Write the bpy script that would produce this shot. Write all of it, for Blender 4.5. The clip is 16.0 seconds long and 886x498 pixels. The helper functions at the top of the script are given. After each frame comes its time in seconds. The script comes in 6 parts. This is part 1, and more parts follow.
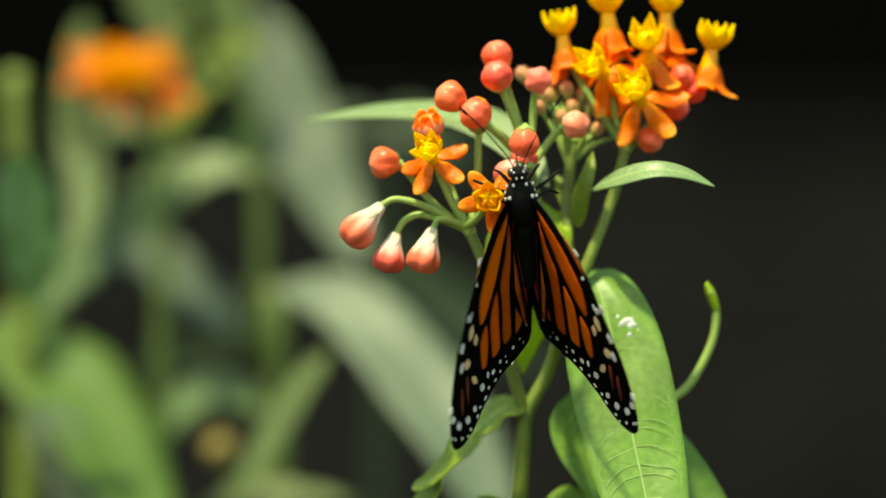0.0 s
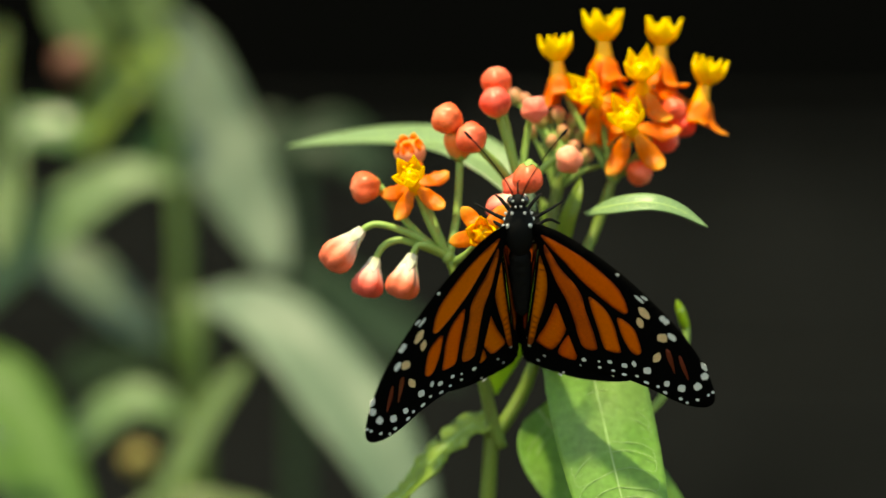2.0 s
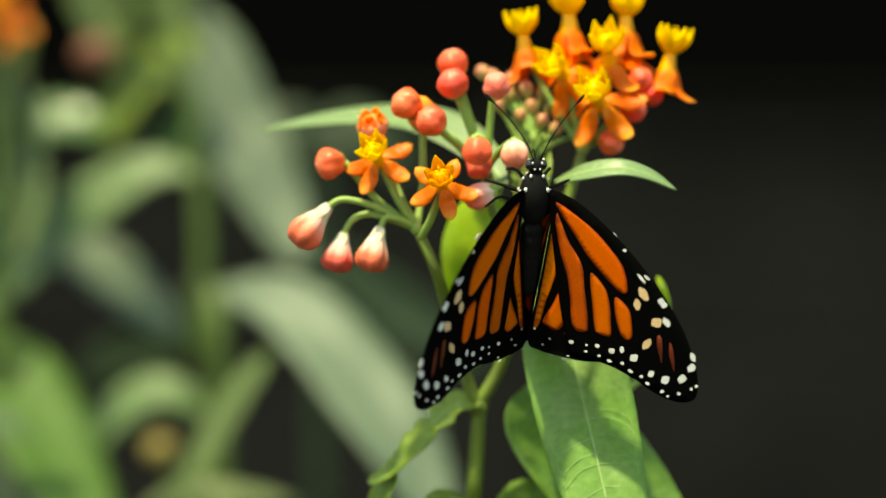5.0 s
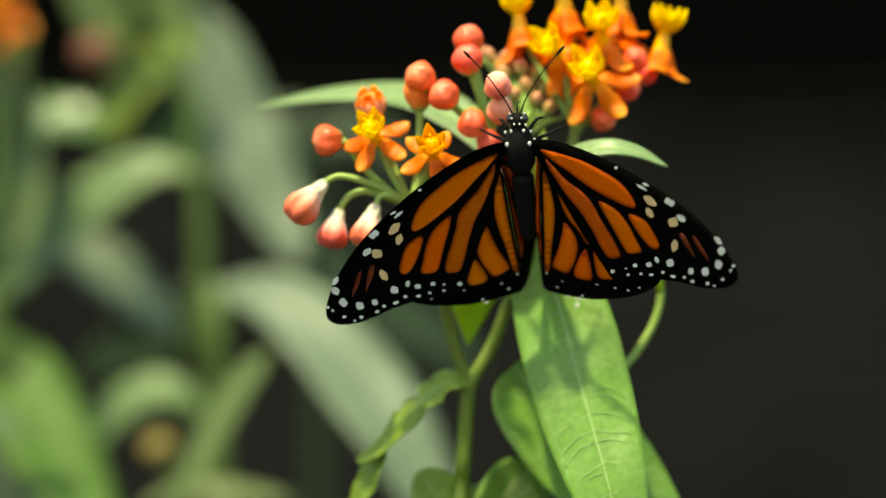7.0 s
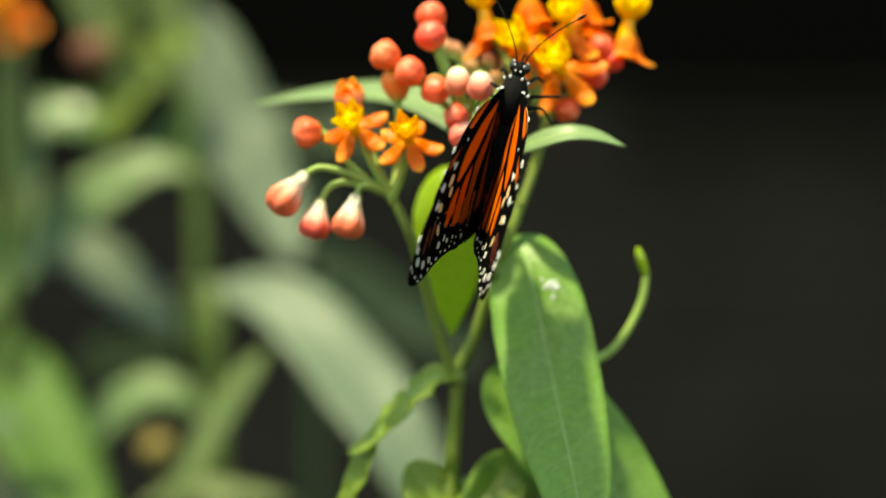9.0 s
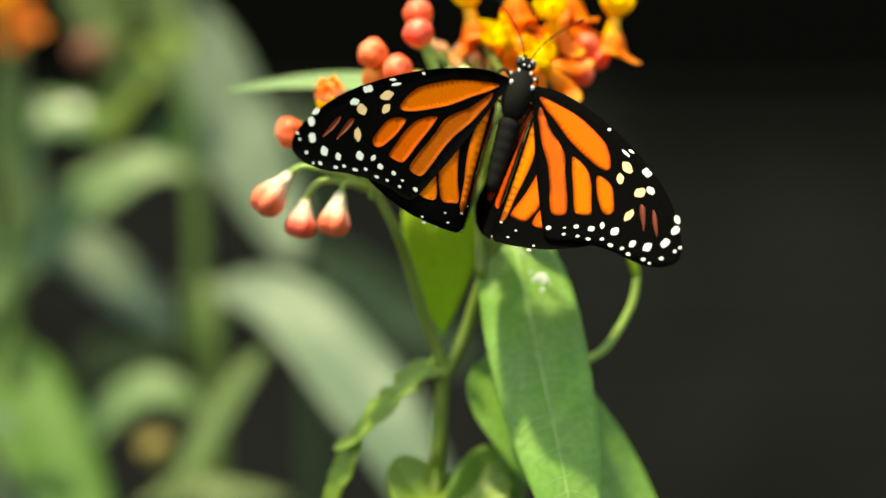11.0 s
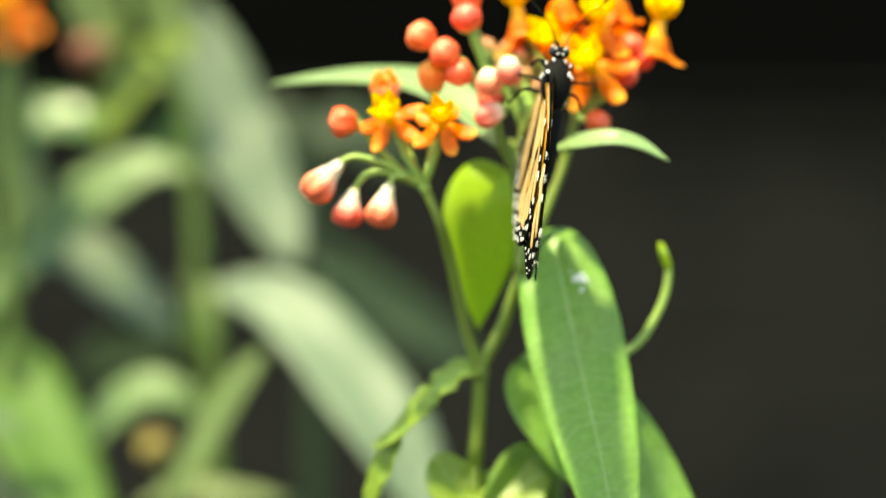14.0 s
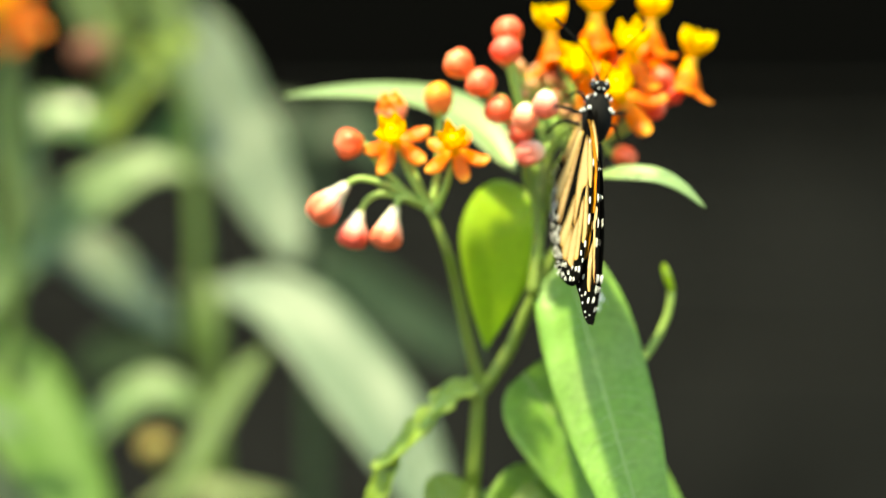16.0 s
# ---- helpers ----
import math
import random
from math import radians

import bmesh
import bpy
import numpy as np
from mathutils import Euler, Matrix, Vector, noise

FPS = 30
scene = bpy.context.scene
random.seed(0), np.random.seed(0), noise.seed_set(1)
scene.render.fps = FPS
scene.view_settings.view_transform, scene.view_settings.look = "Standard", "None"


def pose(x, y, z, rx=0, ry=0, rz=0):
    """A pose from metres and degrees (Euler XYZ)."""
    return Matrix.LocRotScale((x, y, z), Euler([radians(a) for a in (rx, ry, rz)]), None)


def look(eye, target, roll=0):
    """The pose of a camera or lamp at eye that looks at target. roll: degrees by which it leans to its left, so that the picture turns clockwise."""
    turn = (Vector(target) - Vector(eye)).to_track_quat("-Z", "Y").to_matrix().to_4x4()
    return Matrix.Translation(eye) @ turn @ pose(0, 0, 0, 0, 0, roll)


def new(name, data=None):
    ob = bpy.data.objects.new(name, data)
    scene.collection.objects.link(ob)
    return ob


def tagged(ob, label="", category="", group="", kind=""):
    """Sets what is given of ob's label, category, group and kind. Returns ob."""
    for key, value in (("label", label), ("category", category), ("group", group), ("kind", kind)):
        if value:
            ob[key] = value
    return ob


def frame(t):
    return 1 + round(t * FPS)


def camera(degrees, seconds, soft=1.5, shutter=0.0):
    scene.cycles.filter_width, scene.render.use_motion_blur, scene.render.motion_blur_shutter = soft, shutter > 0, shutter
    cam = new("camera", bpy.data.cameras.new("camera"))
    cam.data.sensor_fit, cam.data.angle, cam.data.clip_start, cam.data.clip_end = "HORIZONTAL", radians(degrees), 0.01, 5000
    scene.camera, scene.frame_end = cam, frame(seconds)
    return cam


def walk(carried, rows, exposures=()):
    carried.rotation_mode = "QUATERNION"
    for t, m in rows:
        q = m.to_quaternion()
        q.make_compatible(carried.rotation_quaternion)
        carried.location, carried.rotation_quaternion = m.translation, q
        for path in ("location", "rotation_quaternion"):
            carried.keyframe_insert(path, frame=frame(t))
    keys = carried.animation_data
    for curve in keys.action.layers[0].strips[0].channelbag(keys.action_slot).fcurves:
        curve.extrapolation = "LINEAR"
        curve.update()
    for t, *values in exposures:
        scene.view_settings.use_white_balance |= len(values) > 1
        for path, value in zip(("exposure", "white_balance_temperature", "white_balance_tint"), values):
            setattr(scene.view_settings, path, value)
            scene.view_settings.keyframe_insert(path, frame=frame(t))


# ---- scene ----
FOCUS = 0.48          # metres from the lens to the butterfly
EYE = 0.80            # height of the lens
GRID = 2 * FOCUS * math.tan(radians(10)) / 1568   # step of the plan grid in the plane of focus
cam = camera(20.0, 16.0, soft=1.5)
cam.data.dof.use_dof = True
cam.data.dof.focus_distance = FOCUS - 0.011
cam.data.dof.aperture_fstop = 5.4
walk(cam, [
        (0, pose(0, 0, 0.8, 90.03, 0, 1.443)), (0.5, pose(0, 0, 0.8, 90.06, 0, 1.340)), (1, pose(0, 0, 0.8, 90.18, 0, 0.515)),
        (1.5, pose(0, 0, 0.8, 90.28, 0, -0.490)), (2, pose(0, 0, 0.8, 90.26, 0, -0.387)), (2.5, pose(0, 0, 0.8, 90.13, 0, -0.103)),
        (3, pose(0, 0, 0.8, 90.08, 0, -0.103)), (3.5, pose(0, 0, 0.8, 90.08, 0, -0.064)), (4, pose(0, 0, 0.8, 90.06, 0, 0.103)),
        (6.3, pose(0, 0, 0.8, 90.04, 0, 0.103)), (6.5, pose(0, 0, 0.8, 90.01, 0, 0.039)), (7, pose(0, 0, 0.8, 90.01, 0, 0.077)),
        (7.5, pose(0, 0, 0.8, 90, 0, -0.077)), (8, pose(0, 0, 0.8, 90.01, 0, 0.000)), (8.5, pose(0, 0, 0.8, 90, 0, 0.000)),
        (9, pose(0, 0, 0.8, 90, 0, 0.026)), (11.5, pose(0, 0, 0.8, 90, 0, -0.026)), (12, pose(0, 0, 0.8, 90, 0, -0.026)),
        (12.5, pose(0, 0, 0.8, 90, 0, 0.000)), (13, pose(0, 0, 0.8, 90, 0, 0.000)), (13.5, pose(0, 0, 0.8, 90, 0, 0.000)),
        (14, pose(0, 0, 0.8, 90, 0, -0.039)), (14.5, pose(0, 0, 0.8, 90, 0, -0.013)), (15, pose(0, 0, 0.8, 90, 0, 0.000)),
        (15.5, pose(0, 0, 0.8, 90, 0, 0.000)), (16, pose(0, 0, 0.8, 90, 0, 0.000)),],
     exposures=[(0, 1.13, 9350, -10), (9, 1.27, 9350, -10), (11.5, 1.46, 9350, -10), (13, 1.73, 9350, -10), (16, 1.96, 9350, -10)])

# ---- light ----
world = bpy.data.worlds.new("sky")
scene.world = world
world.use_nodes = True
SUN_EL, SUN_AZ = radians(67), radians(215)
sky = world.node_tree.nodes.new("ShaderNodeTexSky")
sky.sky_type, sky.sun_disc = "NISHITA", False
sky.sun_elevation, sky.sun_rotation = SUN_EL, SUN_AZ
back = world.node_tree.nodes["Background"]
back.inputs["Strength"].default_value = 0.15
world.node_tree.links.new(sky.outputs[0], back.inputs["Color"])
sun_data = bpy.data.lights.new("sun", "SUN")
sun_data.energy, sun_data.angle, sun_data.color = 3.1, radians(2.6), (1.0, 0.945, 0.83)
sun = new("sun", sun_data)
toward_sun = Vector((math.sin(SUN_AZ) * math.cos(SUN_EL), math.cos(SUN_AZ) * math.cos(SUN_EL), math.sin(SUN_EL)))
sun.matrix_world = look(toward_sun * 5, (0, 0, 0))


# ---- materials ----
def shader(name, colour, rough=0.5, spec=0.5, vary=0.25, scale=400.0, bump=0.15, through_light=0.0, stain=None, ramp=None, coat=0.0, sheen=0.0):
    """A surface with variation at two scales; ramp: colours along the attribute 'along'; through_light: share that passes through a thin blade."""
    m = bpy.data.materials.new(name)
    m.use_nodes = True
    t = m.node_tree
    n, l = t.nodes, t.links
    p = n["Principled BSDF"]
    p.inputs["Roughness"].default_value = rough
    p.inputs["Specular IOR Level"].default_value = spec
    p.inputs["Coat Weight"].default_value = coat
    p.inputs["Sheen Weight"].default_value = sheen
    co = n.new("ShaderNodeTexCoord")
    fine = n.new("ShaderNodeTexNoise")
    fine.inputs["Scale"].default_value = scale * 4
    fine.inputs["Detail"].default_value = 3
    wide = n.new("ShaderNodeTexNoise")
    wide.inputs["Scale"].default_value = scale * 0.5
    wide.inputs["Detail"].default_value = 4
    for k in (fine, wide):
        l.new(co.outputs["Object"], k.inputs["Vector"])
    if ramp:
        at = n.new("ShaderNodeAttribute")
        at.attribute_name = "along"
        r = n.new("ShaderNodeValToRGB")
        while len(r.color_ramp.elements) < len(ramp):
            r.color_ramp.elements.new(0.5)
        for e, (pos, c) in zip(r.color_ramp.elements, ramp):
            e.position, e.color = pos, (*c, 1)
        jig = n.new("ShaderNodeMath")
        jig.operation = "MULTIPLY_ADD"
        jig.inputs[1].default_value = 0.25
        sub = n.new("ShaderNodeMath")
        sub.operation = "ADD"
        sub.inputs[1].default_value = -0.125
        l.new(wide.outputs["Fac"], jig.inputs[0])
        l.new(at.outputs["Fac"], sub.inputs[0])
        l.new(sub.outputs[0], jig.inputs[2])
        l.new(jig.outputs[0], r.inputs["Fac"])
        base = r.outputs["Color"]
    else:
        rgb = n.new("ShaderNodeRGB")
        rgb.outputs[0].default_value = (*colour, 1)
        base = rgb.outputs[0]
    if stain:
        rr = n.new("ShaderNodeMapRange")
        rr.inputs["From Min"].default_value, rr.inputs["From Max"].default_value = 0.45, 0.7
        l.new(wide.outputs["Fac"], rr.inputs["Value"])
        mx = n.new("ShaderNodeMix")
        mx.data_type = "RGBA"
        mx.inputs["B"].default_value = (*stain, 1)
        l.new(rr.outputs["Result"], mx.inputs["Factor"])
        l.new(base, mx.inputs["A"])
        base = mx.outputs["Result"]
    hsv = n.new("ShaderNodeHueSaturation")
    mul = n.new("ShaderNodeMapRange")
    mul.inputs["To Min"].default_value, mul.inputs["To Max"].default_value = 1 - vary, 1 + vary
    l.new(fine.outputs["Fac"], mul.inputs["Value"])
    l.new(mul.outputs["Result"], hsv.inputs["Value"])
    l.new(base, hsv.inputs["Color"])
    info = n.new("ShaderNodeObjectInfo")
    hue = n.new("ShaderNodeMapRange")
    hue.inputs["To Min"].default_value, hue.inputs["To Max"].default_value = 0.492, 0.508
    l.new(info.outputs["Random"], hue.inputs["Value"])
    l.new(hue.outputs["Result"], hsv.inputs["Hue"])
    l.new(hsv.outputs["Color"], p.inputs["Base Color"])
    b = n.new("ShaderNodeBump")
    b.inputs["Strength"].default_value, b.inputs["Distance"].default_value = bump, 0.0004
    l.new(fine.outputs["Fac"], b.inputs["Height"])
    l.new(b.outputs["Normal"], p.inputs["Normal"])
    if through_light:
        tr = n.new("ShaderNodeBsdfTranslucent")
        mixer = n.new("ShaderNodeMixShader")
        mixer.inputs["Fac"].default_value = through_light
        l.new(hsv.outputs["Color"], tr.inputs["Color"])
        l.new(p.outputs[0], mixer.inputs[1])
        l.new(tr.outputs[0], mixer.inputs[2])
        l.new(mixer.outputs[0], n["Material Output"].inputs["Surface"])
    return m


LEAF = shader("leaf_green", (0.2, 0.365, 0.06), 0.4, 0.5, 0.34, 170, 0.35, 0.4, stain=(0.22, 0.35, 0.085))
LEAF_YOUNG = shader("leaf_young", (0.42, 0.62, 0.045), 0.36, 0.5, 0.2, 220, 0.2, 0.6)
LEAF_LIME = shader("leaf_lime", (0.21, 0.31, 0.035), 0.42, 0.5, 0.3, 200, 0.3, 0.4)
LEAF_PALE = shader("leaf_underside_and_glare", (0.19, 0.29, 0.125), 0.4, 0.5, 0.15, 220, 0.2, 0.25)
LEAF_FAR = shader("leaf_far", (0.05, 0.122, 0.022), 0.36, 0.6, 0.2, 60, 0.2, 0.2)
# Paler than the other far leaves: sky sheen is put into the colour
LEAF_FAR_PALE = shader("leaf_far_sheen", (0.115, 0.16, 0.1), 0.5, 0.5, 0.2, 60, 0.2, 0.2)
LEAF_BROAD = shader("leaf_far_broad", (0.07, 0.15, 0.026), 0.6, 0.35, 0.2, 60, 0.2, 0.25)
LEAF_MID = shader("leaf_far_grey_green", (0.11, 0.175, 0.064), 0.46, 0.45, 0.2, 60, 0.2, 0.2)
LEAF_GOLD = shader("leaf_far_yellow_green", (0.17, 0.25, 0.035), 0.45, 0.4, 0.2, 60, 0.2, 0.35)
LEAF_OLIVE = shader("leaf_far_olive", (0.125, 0.18, 0.06), 0.45, 0.5, 0.2, 60, 0.2, 0.3)
STEM_OLIVE = shader("stem_olive", (0.06, 0.1, 0.018), 0.5, 0.4, 0.2, 100, 0.25)
# Darkened leaf tone: the shade far behind is put into the colour
LEAF_SHADE = shader("leaf_shade_tone", (0.014, 0.03, 0.01), 0.5, 0.3, 0.2, 60, 0.2)
VEIN = shader("leaf_vein", (0.3, 0.43, 0.16), 0.45, 0.4, 0.15, 300, 0.2)
STEM = shader("stem_green", (0.135, 0.2, 0.03), 0.5, 0.4, 0.2, 300, 0.25, stain=(0.14, 0.18, 0.04))
STEM_PALE = shader("pedicel_green", (0.25, 0.37, 0.085), 0.5, 0.4, 0.15, 400, 0.2)
# Lighter last stop: sunlight on the bud's tip is put into the ramp
BUD_RED = shader("bud_coral", (0.8, 0.12, 0.06), 0.4, 0.45, 0.28, 400, 0.3,
                 ramp=[(0.0, (0.6, 0.24, 0.06)), (0.2, (0.8, 0.14, 0.055)), (0.55, (0.8, 0.09, 0.034)), (0.85, (0.8, 0.1, 0.045)), (1.0, (0.83, 0.2, 0.11))])
BUD_PINK = shader("bud_pink_and_cream", (0.8, 0.3, 0.2), 0.5, 0.4, 0.12, 500, 0.2,
                  ramp=[(0.0, (0.5, 0.58, 0.28)), (0.16, (0.86, 0.74, 0.67)), (0.42, (0.83, 0.42, 0.34)), (0.72, (0.78, 0.13, 0.07)), (1.0, (0.75, 0.12, 0.07))])
BUD_BLUSH = shader("bud_pale_pink", (0.82, 0.45, 0.36), 0.5, 0.4, 0.12, 500, 0.2,
                   ramp=[(0.0, (0.55, 0.58, 0.36)), (0.2, (0.85, 0.58, 0.47)), (0.55, (0.82, 0.27, 0.19)), (1.0, (0.8, 0.14, 0.085))])
BUD_GREEN = shader("bud_unripe", (0.5, 0.3, 0.15), 0.5, 0.4, 0.2, 500, 0.2,
                   ramp=[(0.0, (0.28, 0.36, 0.09)), (0.4, (0.42, 0.26, 0.1)), (1.0, (0.55, 0.19, 0.1))])
BUD_ORANGE = shader("bud_opening", (0.8, 0.2, 0.03), 0.45, 0.4, 0.15, 500, 0.2,
                    ramp=[(0.0, (0.6, 0.25, 0.06)), (0.5, (0.78, 0.16, 0.04)), (1.0, (0.85, 0.3, 0.02))])
BUD_PARTING = shader("bud_parting", (0.8, 0.3, 0.15), 0.45, 0.4, 0.15, 500, 0.2,
                     ramp=[(0.0, (0.6, 0.3, 0.12)), (0.4, (0.82, 0.3, 0.2)), (1.0, (0.9, 0.28, 0.04))])
PETAL = shader("petal_orange", (0.9, 0.22, 0.015), 0.45, 0.4, 0.2, 420, 0.2, 0.55,
               ramp=[(0.0, (0.97, 0.45, 0.02)), (0.3, (0.95, 0.25, 0.012)), (0.7, (0.95, 0.24, 0.014)), (1.0, (0.98, 0.5, 0.06))])
BUD_TAN = shader("bud_tan", (0.26, 0.2, 0.06), 0.6, 0.3, 0.2, 300, 0.3)
BUD_DRY = shader("bud_withered", (0.17, 0.065, 0.045), 0.6, 0.3, 0.2, 300, 0.3)
HOOD = shader("hood_yellow", (0.98, 0.72, 0.006), 0.4, 0.4, 0.08, 500, 0.15, 0.45)
HOOD_DEEP = shader("hood_amber", (0.98, 0.55, 0.008), 0.4, 0.4, 0.1, 500, 0.15, 0.45)
COLUMN = shader("flower_column", (0.95, 0.42, 0.01), 0.45, 0.4, 0.12, 500, 0.15)
WING_BLACK = shader("wing_black", (0.0014, 0.0013, 0.0013), 0.9, 0.02, 0.4, 900, 0.1)
WING_ORANGE = shader("wing_orange", (0.64, 0.1, 0.004), 0.7, 0.12, 0.18, 500, 0.08, 0.15,
                     ramp=[(0.0, (0.24, 0.03, 0.003)), (0.45, (0.62, 0.086, 0.003)), (1.0, (0.7, 0.108, 0.003))])
WING_AMBER = shader("wing_amber", (0.66, 0.15, 0.005), 0.7, 0.12, 0.18, 500, 0.08, 0.15,
                    ramp=[(0.0, (0.26, 0.04, 0.003)), (0.45, (0.62, 0.115, 0.004)), (1.0, (0.7, 0.15, 0.005))])
WING_BROWN = shader("wing_brown_orange", (0.4, 0.06, 0.005), 0.7, 0.12, 0.25, 500, 0.08, 0.15, stain=(0.58, 0.09, 0.004),
                    ramp=[(0.0, (0.16, 0.02, 0.003)), (0.5, (0.4, 0.06, 0.004)), (1.0, (0.5, 0.08, 0.004))])
WING_RUST = shader("wing_rust", (0.13, 0.016, 0.005), 0.6, 0.25, 0.25, 700, 0.3)
WING_BUFF = shader("wing_buff", (0.6, 0.38, 0.14), 0.6, 0.25, 0.2, 700, 0.1, 0.1,
                   ramp=[(0.0, (0.42, 0.22, 0.055)), (0.5, (0.55, 0.35, 0.15)), (1.0, (0.6, 0.41, 0.2))])
WING_UNDER_ORANGE = shader("wing_underside_orange", (0.72, 0.3, 0.02), 0.6, 0.25, 0.2, 700, 0.1, 0.1)
SPOT_WHITE = shader("spot_white", (0.72, 0.71, 0.69), 0.6, 0.3, 0.12, 700, 0.2)
SPOT_CREAM = shader("spot_cream", (0.72, 0.5, 0.26), 0.6, 0.3, 0.12, 700, 0.2)
BODY_BLACK = shader("body_black", (0.005, 0.0047, 0.0047), 0.8, 0.12, 0.4, 900, 0.3)
EYE_BLACK = shader("eye_black", (0.01, 0.009, 0.009), 0.15, 0.6, 0.2, 900, 0.05)
CALYX = shader("calyx_cream", (0.64, 0.58, 0.48), 0.55, 0.3, 0.25, 400, 0.2, stain=(0.46, 0.46, 0.28))
GLINT = shader("glint_white", (0.8, 0.8, 0.78), 0.3, 0.5, 0.1, 500, 0.2)
# Near-black base: shade on the added fence is put into its colour
TIMBER = shader("timber_shade_tone", (0.0096, 0.0094, 0.009), 0.85, 0.08, 0.4, 12, 0.4, stain=(0.0054, 0.0054, 0.0052))
BACKDROP = shader("backdrop_black", (0.0008, 0.0008, 0.0008), 0.95, 0.03, 0.4, 20, 0.3)
SOIL = shader("mulch_dark", (0.028, 0.022, 0.017), 0.9, 0.2, 0.5, 60, 0.9, stain=(0.015, 0.012, 0.01))


# ---- shapes ----
def spot(gx, gy, w=0.0):
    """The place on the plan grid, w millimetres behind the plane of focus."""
    k = 1 + w / 1000 / FOCUS
    return Vector(((gx - 784) * GRID * k, FOCUS + w / 1000, EYE - (gy - 441) * GRID * k))


def smooth(points, per=6, closed=False):
    p = [Vector(q) for q in points]
    n = len(p)
    out = []
    for i in range(n if closed else n - 1):
        if closed:
            a, b, c, d = p[i - 1], p[i], p[(i + 1) % n], p[(i + 2) % n]
        else:
            b, c = p[i], p[i + 1]
            a = p[i - 1] if i else b * 2 - c
            d = p[i + 2] if i + 2 < n else c * 2 - b
        for j in range(per):
            s = j / per
            out.append(0.5 * (2 * b + (c - a) * s + (2 * a - 5 * b + 4 * c - d) * s * s + (3 * b - a - 3 * c + d) * s ** 3))
    if not closed:
        out.append(p[-1])
    return out


def join(*shapes):
    v, f, a = [], [], []
    for sv, sf, sa in shapes:
        k = len(v)
        v += sv
        a += sa
        f += [tuple(i + k for i in q) for q in sf]
    return v, f, a


def tube(points, r0, r1=None, n=9, per=6, bulge=0.0):
    """A round stalk along points, r0 thick at its start and r1 at its end (metres)."""
    r1 = r0 if r1 is None else r1
    line = smooth(points, per)
    v, f, a = [], [], []
    side = (line[1] - line[0]).orthogonal().normalized()
    m = len(line)
    for i, p in enumerate(line):
        t = (line[min(i + 1, m - 1)] - line[max(i - 1, 0)]).normalized()
        side = (side - t * side.dot(t)).normalized()
        up = t.cross(side)
        s = i / (m - 1)
        r = r0 + (r1 - r0) * s + bulge * (max(0, 1 - s * 8) ** 2 + max(0, 1 - (1 - s) * 8) ** 2)
        for j in range(n):
            an = 2 * math.pi * j / n
            v.append(p + r * (side * math.cos(an) + up * math.sin(an)))
            a.append(s)
    for i in range(m - 1):
        for j in range(n):
            k = (j + 1) % n
            f.append((i * n + j, i * n + k, (i + 1) * n + k, (i + 1) * n + j))
    f += [tuple(range(n - 1, -1, -1)), tuple(range((m - 1) * n, m * n))]
    return v, f, a


def lathe(base, tip, profile, n=15, m=12, lobes=0.0, turn=0.0):
    """A body of revolution from base to tip; profile(s) is its radius; lobes: depth of five ridges."""
    ax = tip - base
    t = ax.normalized()
    x = t.orthogonal().normalized()
    y = t.cross(x)
    v, f, a = [], [], []
    for i in range(m + 1):
        s = i / m
        for j in range(n):
            an = 2 * math.pi * j / n + turn
            r = max(profile(s), 2e-5) * (1 + lobes * min(1, 0.35 + s) * (2 * abs(math.cos(2.5 * an)) - 1.2))
            v.append(base + ax * s + r * (x * math.cos(an) + y * math.sin(an)))
            a.append(s)
    for i in range(m):
        for j in range(n):
            k = (j + 1) % n
            f.append((i * n + j, i * n + k, (i + 1) * n + k, (i + 1) * n + j))
    f += [tuple(range(n - 1, -1, -1)), tuple(range(m * n, (m + 1) * n))]
    return v, f, a


def blob(c, rx, ry, rz, x=(1, 0, 0), y=(0, 1, 0), n=12, m=8):
    """An ellipsoid with its own axes."""
    x, y = Vector(x).normalized(), Vector(y).normalized()
    z = x.cross(y)
    v, f, a = [], [], []
    for i in range(m + 1):
        th = math.pi * (0.02 + 0.96 * i / m)
        for j in range(n):
            an = 2 * math.pi * j / n
            v.append(c + x * rx * math.sin(th) * math.cos(an) + y * ry * math.sin(th) * math.sin(an) - z * rz * math.cos(th))
            a.append(i / m)
    for i in range(m):
        for j in range(n):
            k = (j + 1) % n
            f.append((i * n + j, i * n + k, (i + 1) * n + k, (i + 1) * n + j))
    f += [tuple(range(n - 1, -1, -1)), tuple(range(m * n, (m + 1) * n))]
    return v, f, a


def leaf_form(s, p=0.6, q=0.85):
    peak = p / (p + q)
    return s ** p * (1 - s) ** q / (peak ** p * (1 - peak) ** q)


